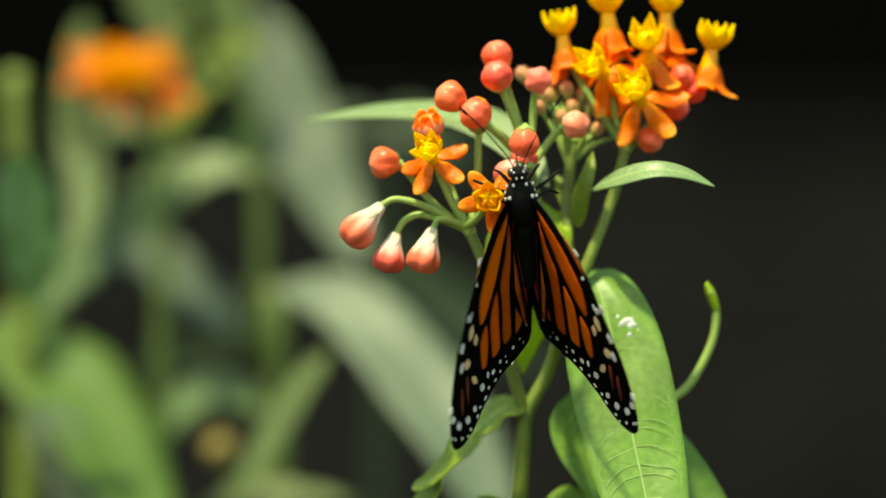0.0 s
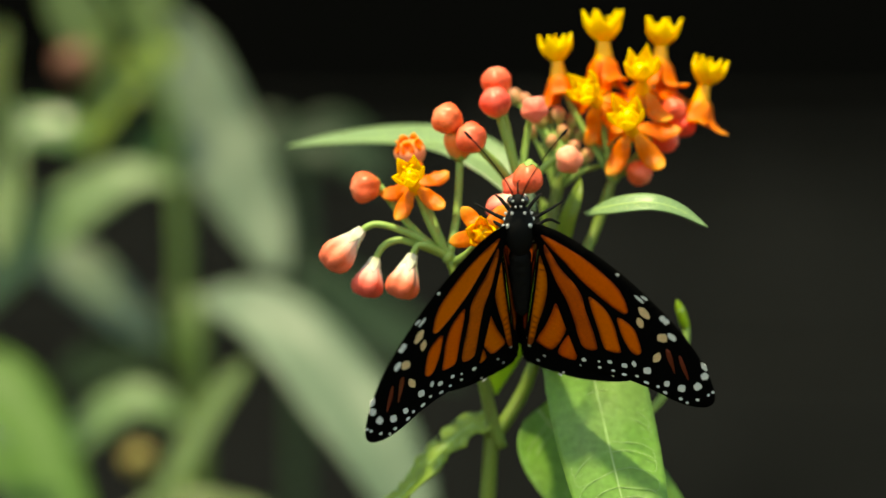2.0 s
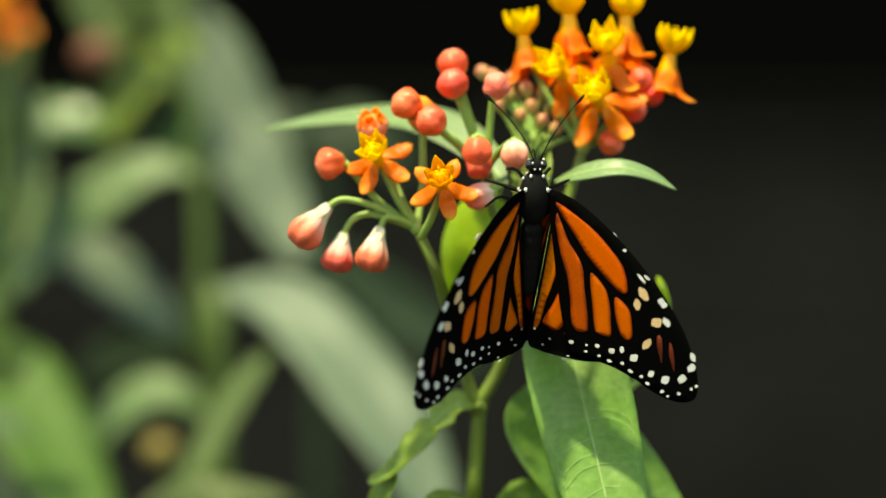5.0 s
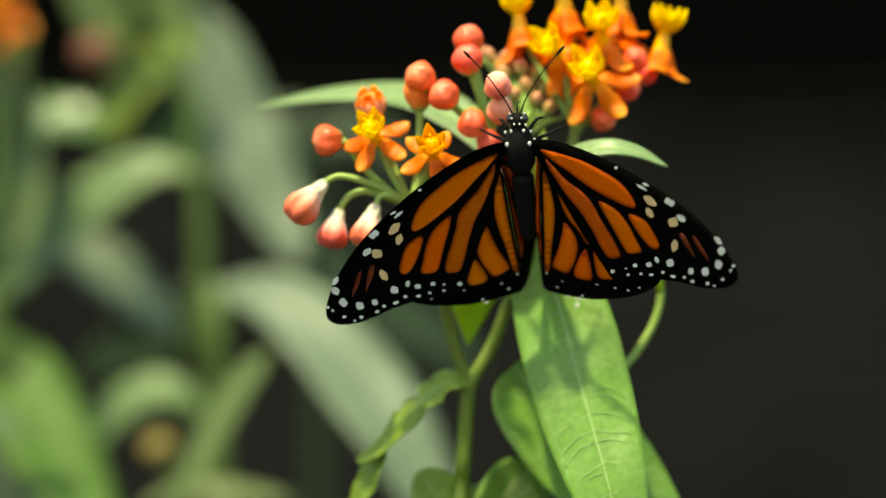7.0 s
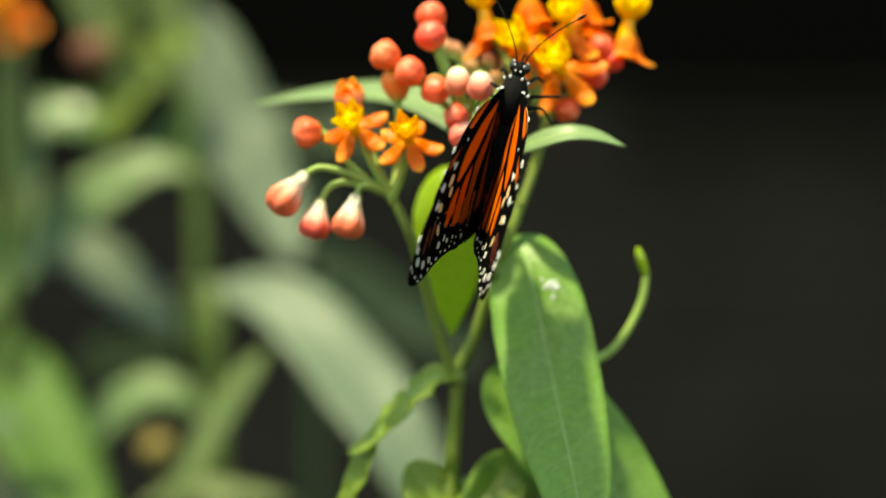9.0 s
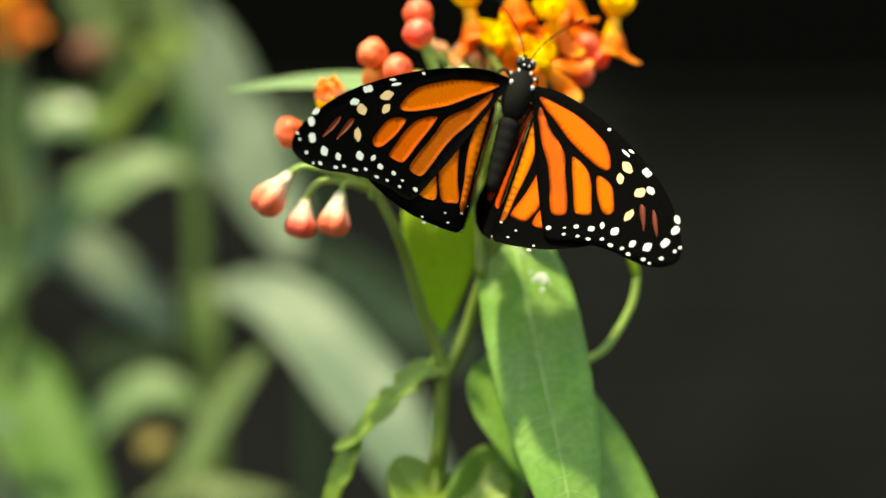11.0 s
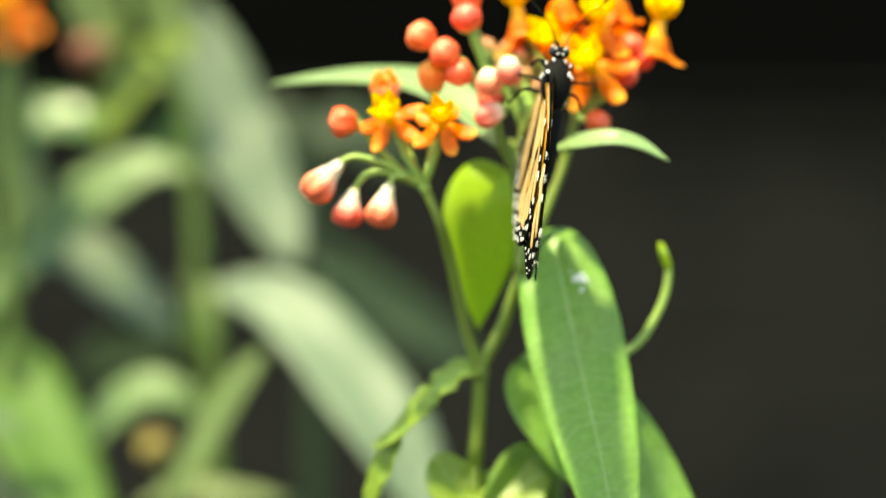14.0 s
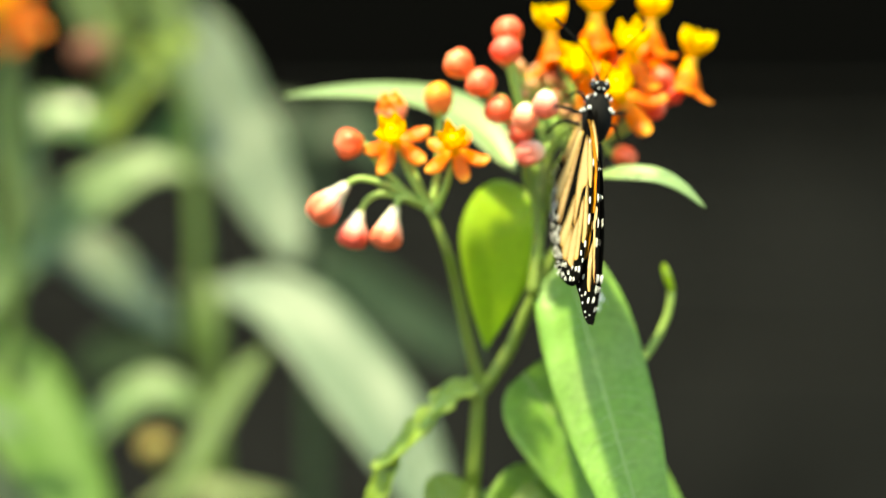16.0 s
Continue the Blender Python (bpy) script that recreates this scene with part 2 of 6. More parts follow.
def blade(points, width, face0, face1, cup=0.15, p=0.6, q=0.85, thick=0.0003, wave=0.0, seed=0, n=28, m=8, quilt=0.0, nibble=0.0):
    """A leaf or petal: a curved sheet with thickness. Its upper side turns from face0 at the base to face1 at the tip."""
    line = smooth(points, 8)
    cum = [0.0]
    for i in range(1, len(line)):
        cum.append(cum[-1] + (line[i] - line[i - 1]).length)
    face0, face1 = Vector(face0), Vector(face1)
    top, low, a = [], [], []
    for i in range(n + 1):
        s = i / n
        d = s * cum[-1]
        k = max(1, min(len(line) - 1, next((j for j, c in enumerate(cum) if c >= d), len(line) - 1)))
        h = (d - cum[k - 1]) / max(cum[k] - cum[k - 1], 1e-9)
        c = line[k - 1].lerp(line[k], h)
        t = (line[min(k + 1, len(line) - 1)] - line[max(k - 2, 0)]).normalized()
        face = face0.lerp(face1, s)
        nor = (face - t * face.dot(t)).normalized()
        side = t.cross(nor)
        half = width / 2 * max(leaf_form(min(max(s, 0.004), 0.996), p, q), 0.02)
        for j in range(m + 1):
            u = 2 * j / m - 1
            ripple = wave * half * noise.noise(Vector((s * 7, u * 1.3, seed * 3.7))) * (0.3 + abs(u))
            edge = 1 + 0.06 * wave * noise.noise(Vector((s * 30, u, seed)))
            if nibble:
                edge -= nibble * max(0.0, noise.noise(Vector((s * 15, 3 if u > 0 else 7, seed))) + 0.12) * (1.0 if u > 0 else 0.45)
            if quilt:
                ripple += quilt * abs(math.sin(math.pi * (s - 0.06 - 0.085 * abs(u) ** 1.6) * 20 / 0.84)) ** 0.7 * (1 - abs(u) ** 6) * min(1, abs(u) * 5)
            pos = c + side * u * half * edge + nor * (cup * half * (u * u) * (1 + 0.2 * math.sin(9 * s + seed)) - 0.06 * half * math.exp(-(u * 5) ** 2) + ripple)
            top.append(pos + nor * thick / 2)
            low.append(pos - nor * thick / 2)
            a.append(s)
    v = top + low
    w = m + 1
    o = len(top)
    f = []
    for i in range(n):
        for j in range(m):
            q0 = (i * w + j, i * w + j + 1, (i + 1) * w + j + 1, (i + 1) * w + j)
            f.append(q0)
            f.append(tuple(o + k for k in reversed(q0)))
        for j, flip in ((0, False), (m, True)):
            q0 = (i * w + j, (i + 1) * w + j, o + (i + 1) * w + j, o + i * w + j)
            f.append(tuple(reversed(q0)) if flip else q0)
    for i in (0, n):
        for j in range(m):
            f.append((i * w + j, i * w + j + 1, o + i * w + j + 1, o + i * w + j))
    return v, f, a + a


def on_blade(points, width, face0, face1, s, u, lift, cup=0.15, p=0.6, q=0.85):
    """The place on a blade at s along it and u across it, lift above its upper side."""
    line = smooth(points, 8)
    m = len(line) - 1
    cum = [0.0]
    for i in range(m):
        cum.append(cum[-1] + (line[i + 1] - line[i]).length)
    d = min(max(s, 0), 0.999) * cum[-1]
    k = max(j for j in range(m) if cum[j] <= d)
    c = line[k].lerp(line[k + 1], (d - cum[k]) / (cum[k + 1] - cum[k]))
    t = (line[min(k + 2, m)] - line[max(k - 1, 0)]).normalized()
    face = Vector(face0).lerp(Vector(face1), s)
    nor = (face - t * face.dot(t)).normalized()
    half = width / 2 * leaf_form(min(max(s, 0.004), 0.996), p, q)
    return c + t.cross(nor) * u * half + nor * (cup * half * u * u - 0.06 * half * math.exp(-(u * 5) ** 2) + lift)


def veins(points, width, face0, face1, cup=0.15, p=0.6, q=0.85, pairs=20, seed=0, r=0.00013):
    """The midrib and side veins that stand a little proud of a blade."""
    def on(s, u):
        return on_blade(points, width, face0, face1, s, u, 0.0001, cup, p, q)
    out = [tube([on(s / 14, 0) for s in range(15)], r * 2.0, r * 0.7, 6, 2)]
    for i in range(pairs):
        s = 0.06 + 0.84 * i / pairs + 0.01 * math.sin(i * 3.7 + seed)
        for sg in (-1, 1):
            out.append(tube([on(s, 0), on(s + 0.008 + 0.006 * math.sin(i * 2.3 + sg), sg * 0.35), on(s + 0.024, sg * 0.65), on(s + 0.045, sg * 0.84)], r * 0.6, r * 0.35, 5, 2))
            out.append(tube([on(s + 0.045, sg * 0.84), on(s + 0.062, sg * 0.86), on(s + 0.075, sg * 0.8), on(s + 0.068, sg * 0.66)], r * 0.35, r * 0.25, 5, 2))
    return join(*out)


def part(name, shape, material, parent, label="", origin=None, flat=False):
    """Link a shape as one mesh under a thing or a part; its points are taken from origin."""
    v, f, a = shape
    o = Vector(origin) if origin is not None else Vector((0, 0, 0))
    me = bpy.data.meshes.new(name)
    me.from_pydata([tuple(p - o) for p in v], [], f)
    at = me.attributes.new("along", "FLOAT", "POINT")
    at.data.foreach_set("value", a)
    if not flat:
        me.polygons.foreach_set("use_smooth", [True] * len(me.polygons))
    me.materials.append(material)
    ob = new(name, me)
    ob.parent = parent
    if label:
        tagged(ob, label)
    return ob


# ---- ground and enclosure ----
def box(x0, x1, y0, y1, z0, z1, bevel=0.004):
    bm = bmesh.new()
    bmesh.ops.create_cube(bm, size=1)
    for v in bm.verts:
        v.co = Vector(((x0 + x1) / 2 + v.co.x * (x1 - x0), (y0 + y1) / 2 + v.co.y * (y1 - y0), (z0 + z1) / 2 + v.co.z * (z1 - z0)))
    bmesh.ops.bevel(bm, geom=bm.edges, offset=bevel, segments=1, affect="EDGES")
    bm.verts.index_update()
    shape = ([v.co.copy() for v in bm.verts], [tuple(v.index for v in q.verts) for q in bm.faces], [0.0] * len(bm.verts))
    bm.free()
    return shape


def ground_sheet():
    v, f = [], []
    xs = [-60, -20, -8] + [-3 + 0.1 * i for i in range(61)] + [8, 20, 60]
    ys = [-60, -20, -8, -3] + [-1 + 0.1 * i for i in range(41)] + [6, 20, 60]
    for y in ys:
        for x in xs:
            near = abs(x) <= 3.01 and -1.01 <= y <= 3.01
            v.append(Vector((x, y, 0.03 * noise.noise(Vector((x * 3, y * 3, 0))) if near else 0)))
    w = len(xs)
    for j in range(len(ys) - 1):
        for i in range(w - 1):
            f.append((j * w + i, j * w + i + 1, (j + 1) * w + i + 1, (j + 1) * w + i))
    return v, f, [0.0] * len(v)


ground = tagged(part("ground", ground_sheet(), SOIL, None), "dark brown mulch and bare soil", "ground", kind="structure")
fence = tagged(new("fence"), "added fence of broad boards with thin slats above, shade put into its dark colour", "fence", kind="structure")
fence.location = (0, 2.1, 0)
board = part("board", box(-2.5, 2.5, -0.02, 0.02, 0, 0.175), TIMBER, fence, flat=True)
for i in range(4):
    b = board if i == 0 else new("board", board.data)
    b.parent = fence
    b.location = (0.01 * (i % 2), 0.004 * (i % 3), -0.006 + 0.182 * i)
for i, share in enumerate((1, 1, 0.96, 0.85, 0.62, 0.4, 0.2)):    # thin added slats, ever wider apart towards the top, imitate shade deepening upward
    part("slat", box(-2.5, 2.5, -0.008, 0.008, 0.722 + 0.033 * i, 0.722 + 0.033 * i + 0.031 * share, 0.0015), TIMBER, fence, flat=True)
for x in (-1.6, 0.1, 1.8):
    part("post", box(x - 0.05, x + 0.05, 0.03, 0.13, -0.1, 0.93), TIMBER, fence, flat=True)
# Added black sheet, standing in for the unlit depth behind the planting
tagged(part("wall_north", box(-6, 6, 3.4, 3.45, -0.05, 3.4), BACKDROP, None, flat=True),
                "added black backdrop sheet standing in for the dark behind the planting", "wall", kind="structure")


# ---- plant in front ----
BACK = 22.0    # the plant swings this far back


def place(gx, gy, w=0.0):
    return spot(gx, gy, w + BACK)


JOINT = place(880, 670)
plant = tagged(new("milkweed_plant"), "flowering milkweed with coral buds and orange-yellow flowers, rooted in mulch", "plant")
plant.location = (JOINT.x, JOINT.y, 0)
left_umbel, mid_umbel, right_umbel, big_leaf_parts, shoot_parts = [], [], [], [], []
bent_a, bent_b, bent_c, bent_d, bent_flower, bent_e, small_leaf, pale_leaf = [], [], [], [], [], [], [], []


def grown(name, shape, material, family=None, label=""):
    """A part of the plant, its points taken from the fork of the stem."""
    ob = part(name, shape, material, plant, label, JOINT)
    ob.location = (0, 0, JOINT.z)
    if family is not None:
        family.append(ob)
    return ob


def bud_profile(r, widest=0.58):
    def radius(s):
        if s < widest:
            return r * (0.24 + 0.76 * max(0.0, 1 - (1 - s / widest) ** 2.0) ** 0.75)
        return r * max(0.0, 1 - ((s - widest) / (1 - widest)) ** 2.0) ** 0.58
    return radius


def drop_profile(r):
    """A pear: a slender neck, a plump body, a blunt end."""
    def radius(s):
        if s < 0.7:
            k = s / 0.7
            return r * (0.26 + 0.12 * k + 0.62 * (k * k * (3 - 2 * k)) ** 1.05)
        return r * max(0.0, 1 - ((s - 0.7) / 0.3) ** 2.8) ** 0.55
    return radius


def bud(family, base, tip, r, material, label="", sepals=True):
    ob = grown("bud", lathe(base, tip, (drop_profile if label.startswith("hanging") else bud_profile)(r), 30, 16, 0.14 if label.startswith("hanging") else 0.1, random.random()), material, family, label)
    if sepals:
        ax = (tip - base).normalized()
        x = ax.orthogonal().normalized()
        y = ax.cross(x)
        shape = (drop_profile if label.startswith("hanging") else bud_profile)(r)
        reach = 0.42 if material is BUD_PINK else 0.17
        for k in range(5):
            an = 2 * math.pi * k / 5 + 0.3
            d = x * math.cos(an) + y * math.sin(an)
            pts = [base + (tip - base) * reach * s + d * (shape(reach * s) * 1.04 + 0.00006) for s in (0.0, 0.33, 0.66, 1.0)]
            sp = blade(pts, r * (0.6 if material is BUD_PINK else 0.6), d, d, -0.15, 0.3, 0.7, 0.00012, n=8, m=4)
            part("sepal", sp, CALYX if material is BUD_PINK else STEM_PALE, ob, "", JOINT)
    return ob


def stalk(family, pts, r0=0.0007, r1=0.0006, name="pedicel", material=None):
    return grown(name, tube(pts, r0, r1, 8, 6), material or STEM_PALE, family)


def flower_shapes(centre, axis, turn=0.0, size=1.0, droop=0.9, seed=0, spread=1.0):
    """Five swept-back petals, a column and a crown of five hoods."""
    ax = Vector(axis).normalized()
    x = ax.orthogonal().normalized()
    x = Matrix.Rotation(turn, 3, ax) @ x
    y = ax.cross(x)
    mm = 0.001 * size
    column = join(tube([centre - ax * 1.2 * mm, centre + ax * 0.4 * mm, centre + ax * 2.6 * mm], 1.45 * mm, 0.75 * mm, 10, 4))
    petals, hoods = [], []
    for k in range(5):
        an = 2 * math.pi * k / 5 + 0.12 * math.sin(seed + k * 2.1)
        d = x * math.cos(an) + y * math.sin(an)
        sw = droop * (1 + 0.25 * math.sin(seed * 1.7 + k * 1.9))
        petals.append(blade([centre + d * 0.5 * mm, centre + d * 2.2 * spread * mm - ax * 0.8 * sw * mm, centre + d * 3.8 * spread * mm - ax * 2.8 * sw * mm,
                             centre + d * (3.8 * spread + 2.9) * mm - ax * (2.7 if k % 2 else 3.7) * sw * mm], 3.1 * mm, ax, d * 0.4 + ax, -0.22, 0.75, 0.55,
                            0.00018, 0.2, seed + k, 16, 8))
        e = x * math.cos(an + 0.63) + y * math.sin(an + 0.63)
        base = centre + ax * 1.9 * mm + e * 0.75 * mm
        h = blade([base, base + e * 1.25 * mm + ax * 1.2 * mm, base + e * 1.9 * mm + ax * 2.5 * mm, base + e * (2.0 + 0.35 * math.sin(seed + 2.3 * k)) * mm + ax * 4.3 * mm],
                  2.9 * mm, -e, -e + ax * 0.2, 0.55, 0.35, 0.95, 0.0004, 0.1, seed + k, 12, 6)
        horn = tube([base + ax * 0.9 * mm, base + e * 0.9 * mm + ax * 2.4 * mm, base - e * 0.1 * mm + ax * 3.3 * mm], 0.38 * mm, 0.16 * mm, 6, 4)
        hoods.append(join(h, horn))
    head = blob(centre + ax * 3.1 * mm, 1.75 * mm, 1.75 * mm, 1.5 * mm, x, y, 10, 6)
    return column, petals, hoods, head


def flower(family, gx, gy, w, axis, turn=0.0, size=1.0, droop=0.9, foot=None, spread=1.0, hood=None):
    c = place(gx, gy, w)
    seed = gx * 0.37 + gy
    column, petals, hoods, head = flower_shapes(c, axis, turn, size, droop, seed, spread)
    ob = grown("flower", column, COLUMN, family, "open orange flower with a yellow crown")
    for q in petals:
        part("petal", q, PETAL, ob, "", JOINT)
    for q in hoods:
        part("hood", q, hood or HOOD, ob, "", JOINT)
    part("crown_head", head, hood or HOOD, ob, "", JOINT)
    if foot is not None:
        ax = Vector(axis).normalized()
        b = c - ax * 0.0011 * size
        stalk(family, [foot, foot.lerp(b, 0.5) - Vector((0, 0, 0.001)), b], 0.0008, 0.0007)
    return ob


CAMW = Vector((0, -1, 0))
# stems
grown("stem", tube([Vector((JOINT.x - 0.006 - 0.004 * h, JOINT.y + 0.004 * h, JOINT.z * (1 - h))) for h in (1.04, 0.8, 0.6, 0.4, 0.25, 0.15)]
                   + [place(862, 930, 17), place(872, 800, 16), place(880, 668, 14)], 0.0026, 0.0015, 12, 8), STEM)
grown("node", blob(place(880, 674, 14), 0.0018, 0.0018, 0.0024), STEM)
C_L, C_M, C_U, C_R = place(788, 348, 1), place(930, 215, 6), place(985, 205, 12), place(1072, 222, 13)
stalk(left_umbel, [place(880, 672, 14), place(858, 600, 12), place(832, 480, 6), place(815, 415, 1), C_L], 0.0013, 0.001, "stem", STEM)
stalk(right_umbel, [place(882, 672, 14), place(925, 600, 13), place(952, 530, 11), place(994, 430, 9), place(1044, 312, 12), C_R], 0.0014, 0.001, "stem", STEM)
stalk(right_umbel, [place(962, 500, 7), place(968, 400, 9), place(970, 300, 12), C_U], 0.0013, 0.0011, "stem", STEM)
stalk(mid_umbel, [place(968, 440, 8), place(958, 330, 8), place(938, 280, 7), C_M], 0.0011, 0.0009, "stem", STEM)
for c, fam in ((C_L, left_umbel), (C_M, mid_umbel), (C_U, right_umbel), (C_R, right_umbel)):
    grown("umbel_base", blob(c, 0.0013, 0.0013, 0.0013), STEM_PALE, fam)

# hanging pale buds of the first umbel
for base, tip, r, via in (
        (place(640, 302, -1), place(579, 365, -4), 0.0032, [place(735, 315), place(695, 298, -1), place(662, 292, -1)]),
        (place(664, 350, 1), place(643, 415, -1), 0.003, [place(745, 330, 1), place(705, 319, 1), place(678, 329, 1)]),
        (place(727, 343, -1), place(701, 417, -3), 0.0031, [place(768, 335), place(748, 328, -1), place(735, 328, -1)])):
    stalk(left_umbel, [C_L, *via, base], 0.00072, 0.0006)
    bud(left_umbel, base, tip, r, BUD_PINK, "hanging bud, cream at its neck and coral at its tip")
flower(left_umbel, 728, 226, -2, (-0.22, -0.85, 0.5), 0.3, 1.08, 0.45, C_L)
flower(bent_flower, 824, 238, -6, (-0.1, -0.8, 0.55), 0.95, 1.02, 0.6, C_L, hood=HOOD_DEEP)
# coral buds of the first umbel
for gx, gy, w, dx, dz, near, r, mat in ((646, 230, 1, -0.9, -0.1, 0.5, 0.003, BUD_RED), (722, 172, 4, -0.25, 1, 0.45, 0.003, BUD_PARTING), (804, 152, 3, -0.05, 1, 0.25, 0.0028, BUD_ORANGE)):
    ax = Vector((dx, -near, dz)).normalized()
    long = 0.0036 if mat is BUD_ORANGE else 0.0026 if mat is BUD_PARTING else 0.003
    c = place(gx, gy, w)
    ob = bud(left_umbel, c - ax * long, c + ax * long, r, mat, "bud just parting, pink with orange lips" if mat is BUD_PARTING else "")
    if mat is BUD_PARTING:
        x = ax.orthogonal().normalized()
        y = ax.cross(x)
        for k in range(5):
            e = x * math.cos(1.257 * k) + y * math.sin(1.257 * k)
            lip = [c - ax * 0.0002 + e * 0.0028, c + ax * 0.0013 + e * 0.0028, c + ax * 0.0025 + e * 0.002, c + ax * 0.0033 + e * 0.0024]
            part("petal", blade(lip, 0.0026, e, e + ax * 0.4, -0.2, 0.6, 0.6, 0.00018, 0.15, k, 10, 6), PETAL, ob, "", JOINT)
    f = c - ax * long
    stalk(left_umbel, [C_L, C_L.lerp(f, 0.55) + Vector((0.0004, 0.001, -0.002)), f], 0.0008, 0.0007)
# second umbel
for fam, gx, gy, w, r, mat in ((mid_umbel, 890, 24, 5, 0.0029, BUD_RED), (mid_umbel, 888, 58, 1, 0.003, BUD_RED), (mid_umbel, 807, 86, 0, 0.003, BUD_RED), (mid_umbel, 847, 118, -1, 0.003, BUD_RED),
                               (bent_b, 876, 156, 0, 0.0028, BUD_RED), (bent_c, 926, 172, -5, 0.0026, BUD_BLUSH), (bent_a, 960, 150, -9, 0.0026, BUD_BLUSH), (mid_umbel, 922, 203, 3, 0.0025, BUD_RED)):
    c = place(gx, gy, w)
    out = (c - C_M).normalized()
    ax = Vector((-0.1, -0.45, -0.85)).normalized() if fam in (bent_a, bent_c) else (out + CAMW * 0.35).normalized()
    f = c - ax * 0.003
    bud(fam, f, c + ax * 0.0031, r, mat)
    stalk(fam, [C_M, C_M.lerp(f, 0.5) + Vector((0, 0, 0.0008)), f], 0.0008, 0.0007)
bud(bent_d, place(957, 222, -2), place(905, 243, -4), 0.0025, BUD_BLUSH)
stalk(bent_d, [C_M, place(950, 236, 1), place(962, 218, -1), place(957, 222, -2)], 0.0007, 0.0006)
# unripe buds
for gx, gy, w in ((921, 98, 16), (902, 92, 19), (945, 128, 14), (976, 120, 14), (951, 104, 18), (1000, 128, 16), (985, 150, 13), (1014, 150, 17), (935, 114, 21)):
    c = place(gx, gy, w)
    ax = ((c - C_U).normalized() + CAMW * 0.2).normalized()
    f = c - ax * 0.0019
    bud(right_umbel, f, c + ax * 0.0019, 0.0011 + 0.0003 * random.random(), BUD_GREEN, "small unripe bud", False)
    stalk(right_umbel, [C_U, C_U.lerp(f, 0.5) + Vector((0, 0, 0.0006)), f], 0.0006, 0.0005)
C_V = place(974, 246, 13)
for gx, gy, w in ((1025, 189, 15), (1046, 172, 17), (1064, 196, 16), (1003, 174, 11), (966, 166, 10), (930, 148, 12)):
    c = place(gx, gy, w)
    ax = ((c - C_V).normalized() + CAMW * 0.2).normalized()
    f = c - ax * 0.0017
    bud(right_umbel, f, c + ax * 0.0017, 0.001 + 0.0004 * random.random(), BUD_GREEN, "small unripe bud", False)
    stalk(right_umbel, [C_V, C_V.lerp(f, 0.5) + Vector((0, 0, 0.0009)), f], 0.0006, 0.0004)
for gx, gy, w in ((1012, 160, 19), (992, 140, 18), (950, 168, 17), (1034, 206, 13), (1006, 196, 10), (982, 172, 19)):
    f = place(gx, gy, w)
    stalk(right_umbel, [C_V, C_V.lerp(f, 0.55) + Vector((0.0004, 0, 0.0005)), f], 0.0006, 0.0004)
# third umbel, open flowers
for gx, gy, w, axis, turn, size, droop, spread in (
        (973, 46, 16, (-0.12, -0.1, 1), 0.2, 1.2, 1.55, 0.72), (1050, 14, 17, (-0.05, -0.1, 1), 0.5, 1.42, 1.5, 0.75), (1146, 16, 18, (0.02, -0.1, 1), 0.9, 1.28, 1.5, 0.8),
        (1219, 80, 15, (0.2, -0.1, 1), 0.1, 1.28, 1.55, 0.72), (1040, 94, 10, (-0.5, -0.75, 0.4), 0.3, 1.22, 0.9, 1.0), (1116, 70, 11, (-0.1, -0.6, 0.75), 0.8, 1.28, 1.1, 0.9),
        (1100, 140, 7, (-0.25, -0.8, 0.5), 0.1, 1.3, 0.8, 1.1)):
    flower(right_umbel, gx, gy, w, axis, turn, size, droop, C_R, spread)
for gx, gy, w, dx, dz in ((1170, 107, 14, 0.7, 0.7), (1187, 130, 15, 0.9, 0.4), (1158, 157, 12, 0.6, 0.1), (1112, 241, 10, 0.5, -0.4)):
    c = place(gx, gy, w)
    ax = Vector((dx, -0.3, dz)).normalized()
    fam = bent_e if gy == 241 else right_umbel
    bud(fam, c - ax * 0.0028, c + ax * 0.0028, 0.0024, BUD_RED)
    stalk(fam, [C_R, C_R.lerp(c, 0.5) - Vector((0, 0, 0.001)), c - ax * 0.0028], 0.0007, 0.0006)


def leaf(points, width, face0, face1, family=None, material=LEAF, label="", ribs=True, **form):
    ob = grown("leaf", blade(points, width, face0, face1, **form), material, family, label)
    if ribs:
        form = {k: x for k, x in form.items() if k in ("cup", "p", "q")}
        part("vein", veins(points, width, face0, face1, **form), VEIN, ob, "pale raised midrib and side veins", JOINT)
    return ob


# leaves
BIG = ([place(985, 425, 14), place(1010, 436, 10), place(1034, 500, 6), place(1077, 672, -2), place(1122, 850, -10), place(1160, 1030, -14)], 0.0196, (-0.1, -0.6, 0.8), (-0.15, -1, 0.4))
big = leaf(*BIG, big_leaf_parts, LEAF, "broad green leaf with pale veins, hanging beside the stem", cup=-0.12, p=0.42, q=0.7, wave=0.12, seed=2, n=110, m=18, quilt=0.00003)
# White blobs stand in for the bright glint on the big leaf
glint_blobs = []
for s, u, a, c in ((0.205, -0.36, 1.7, 1.5), (0.215, -0.46, 1.0, 1.2), (0.19, -0.52, 0.5, 0.4), (0.235, -0.36, 0.5, 0.7), (0.18, -0.22, 0.4, 0.35), (0.225, -0.56, 0.35, 0.5)):
    glint_blobs.append(blob(on_blade(*BIG, s, u, 0.0002, -0.12, 0.42, 0.7), a * 0.001, c * 0.001, 0.00025, (1, 0, 0.3), (0, -0.35, 1), 10, 5))
part("dropping", join(*glint_blobs), GLINT, big, "white patch standing in for a glint on the leaf", JOINT)
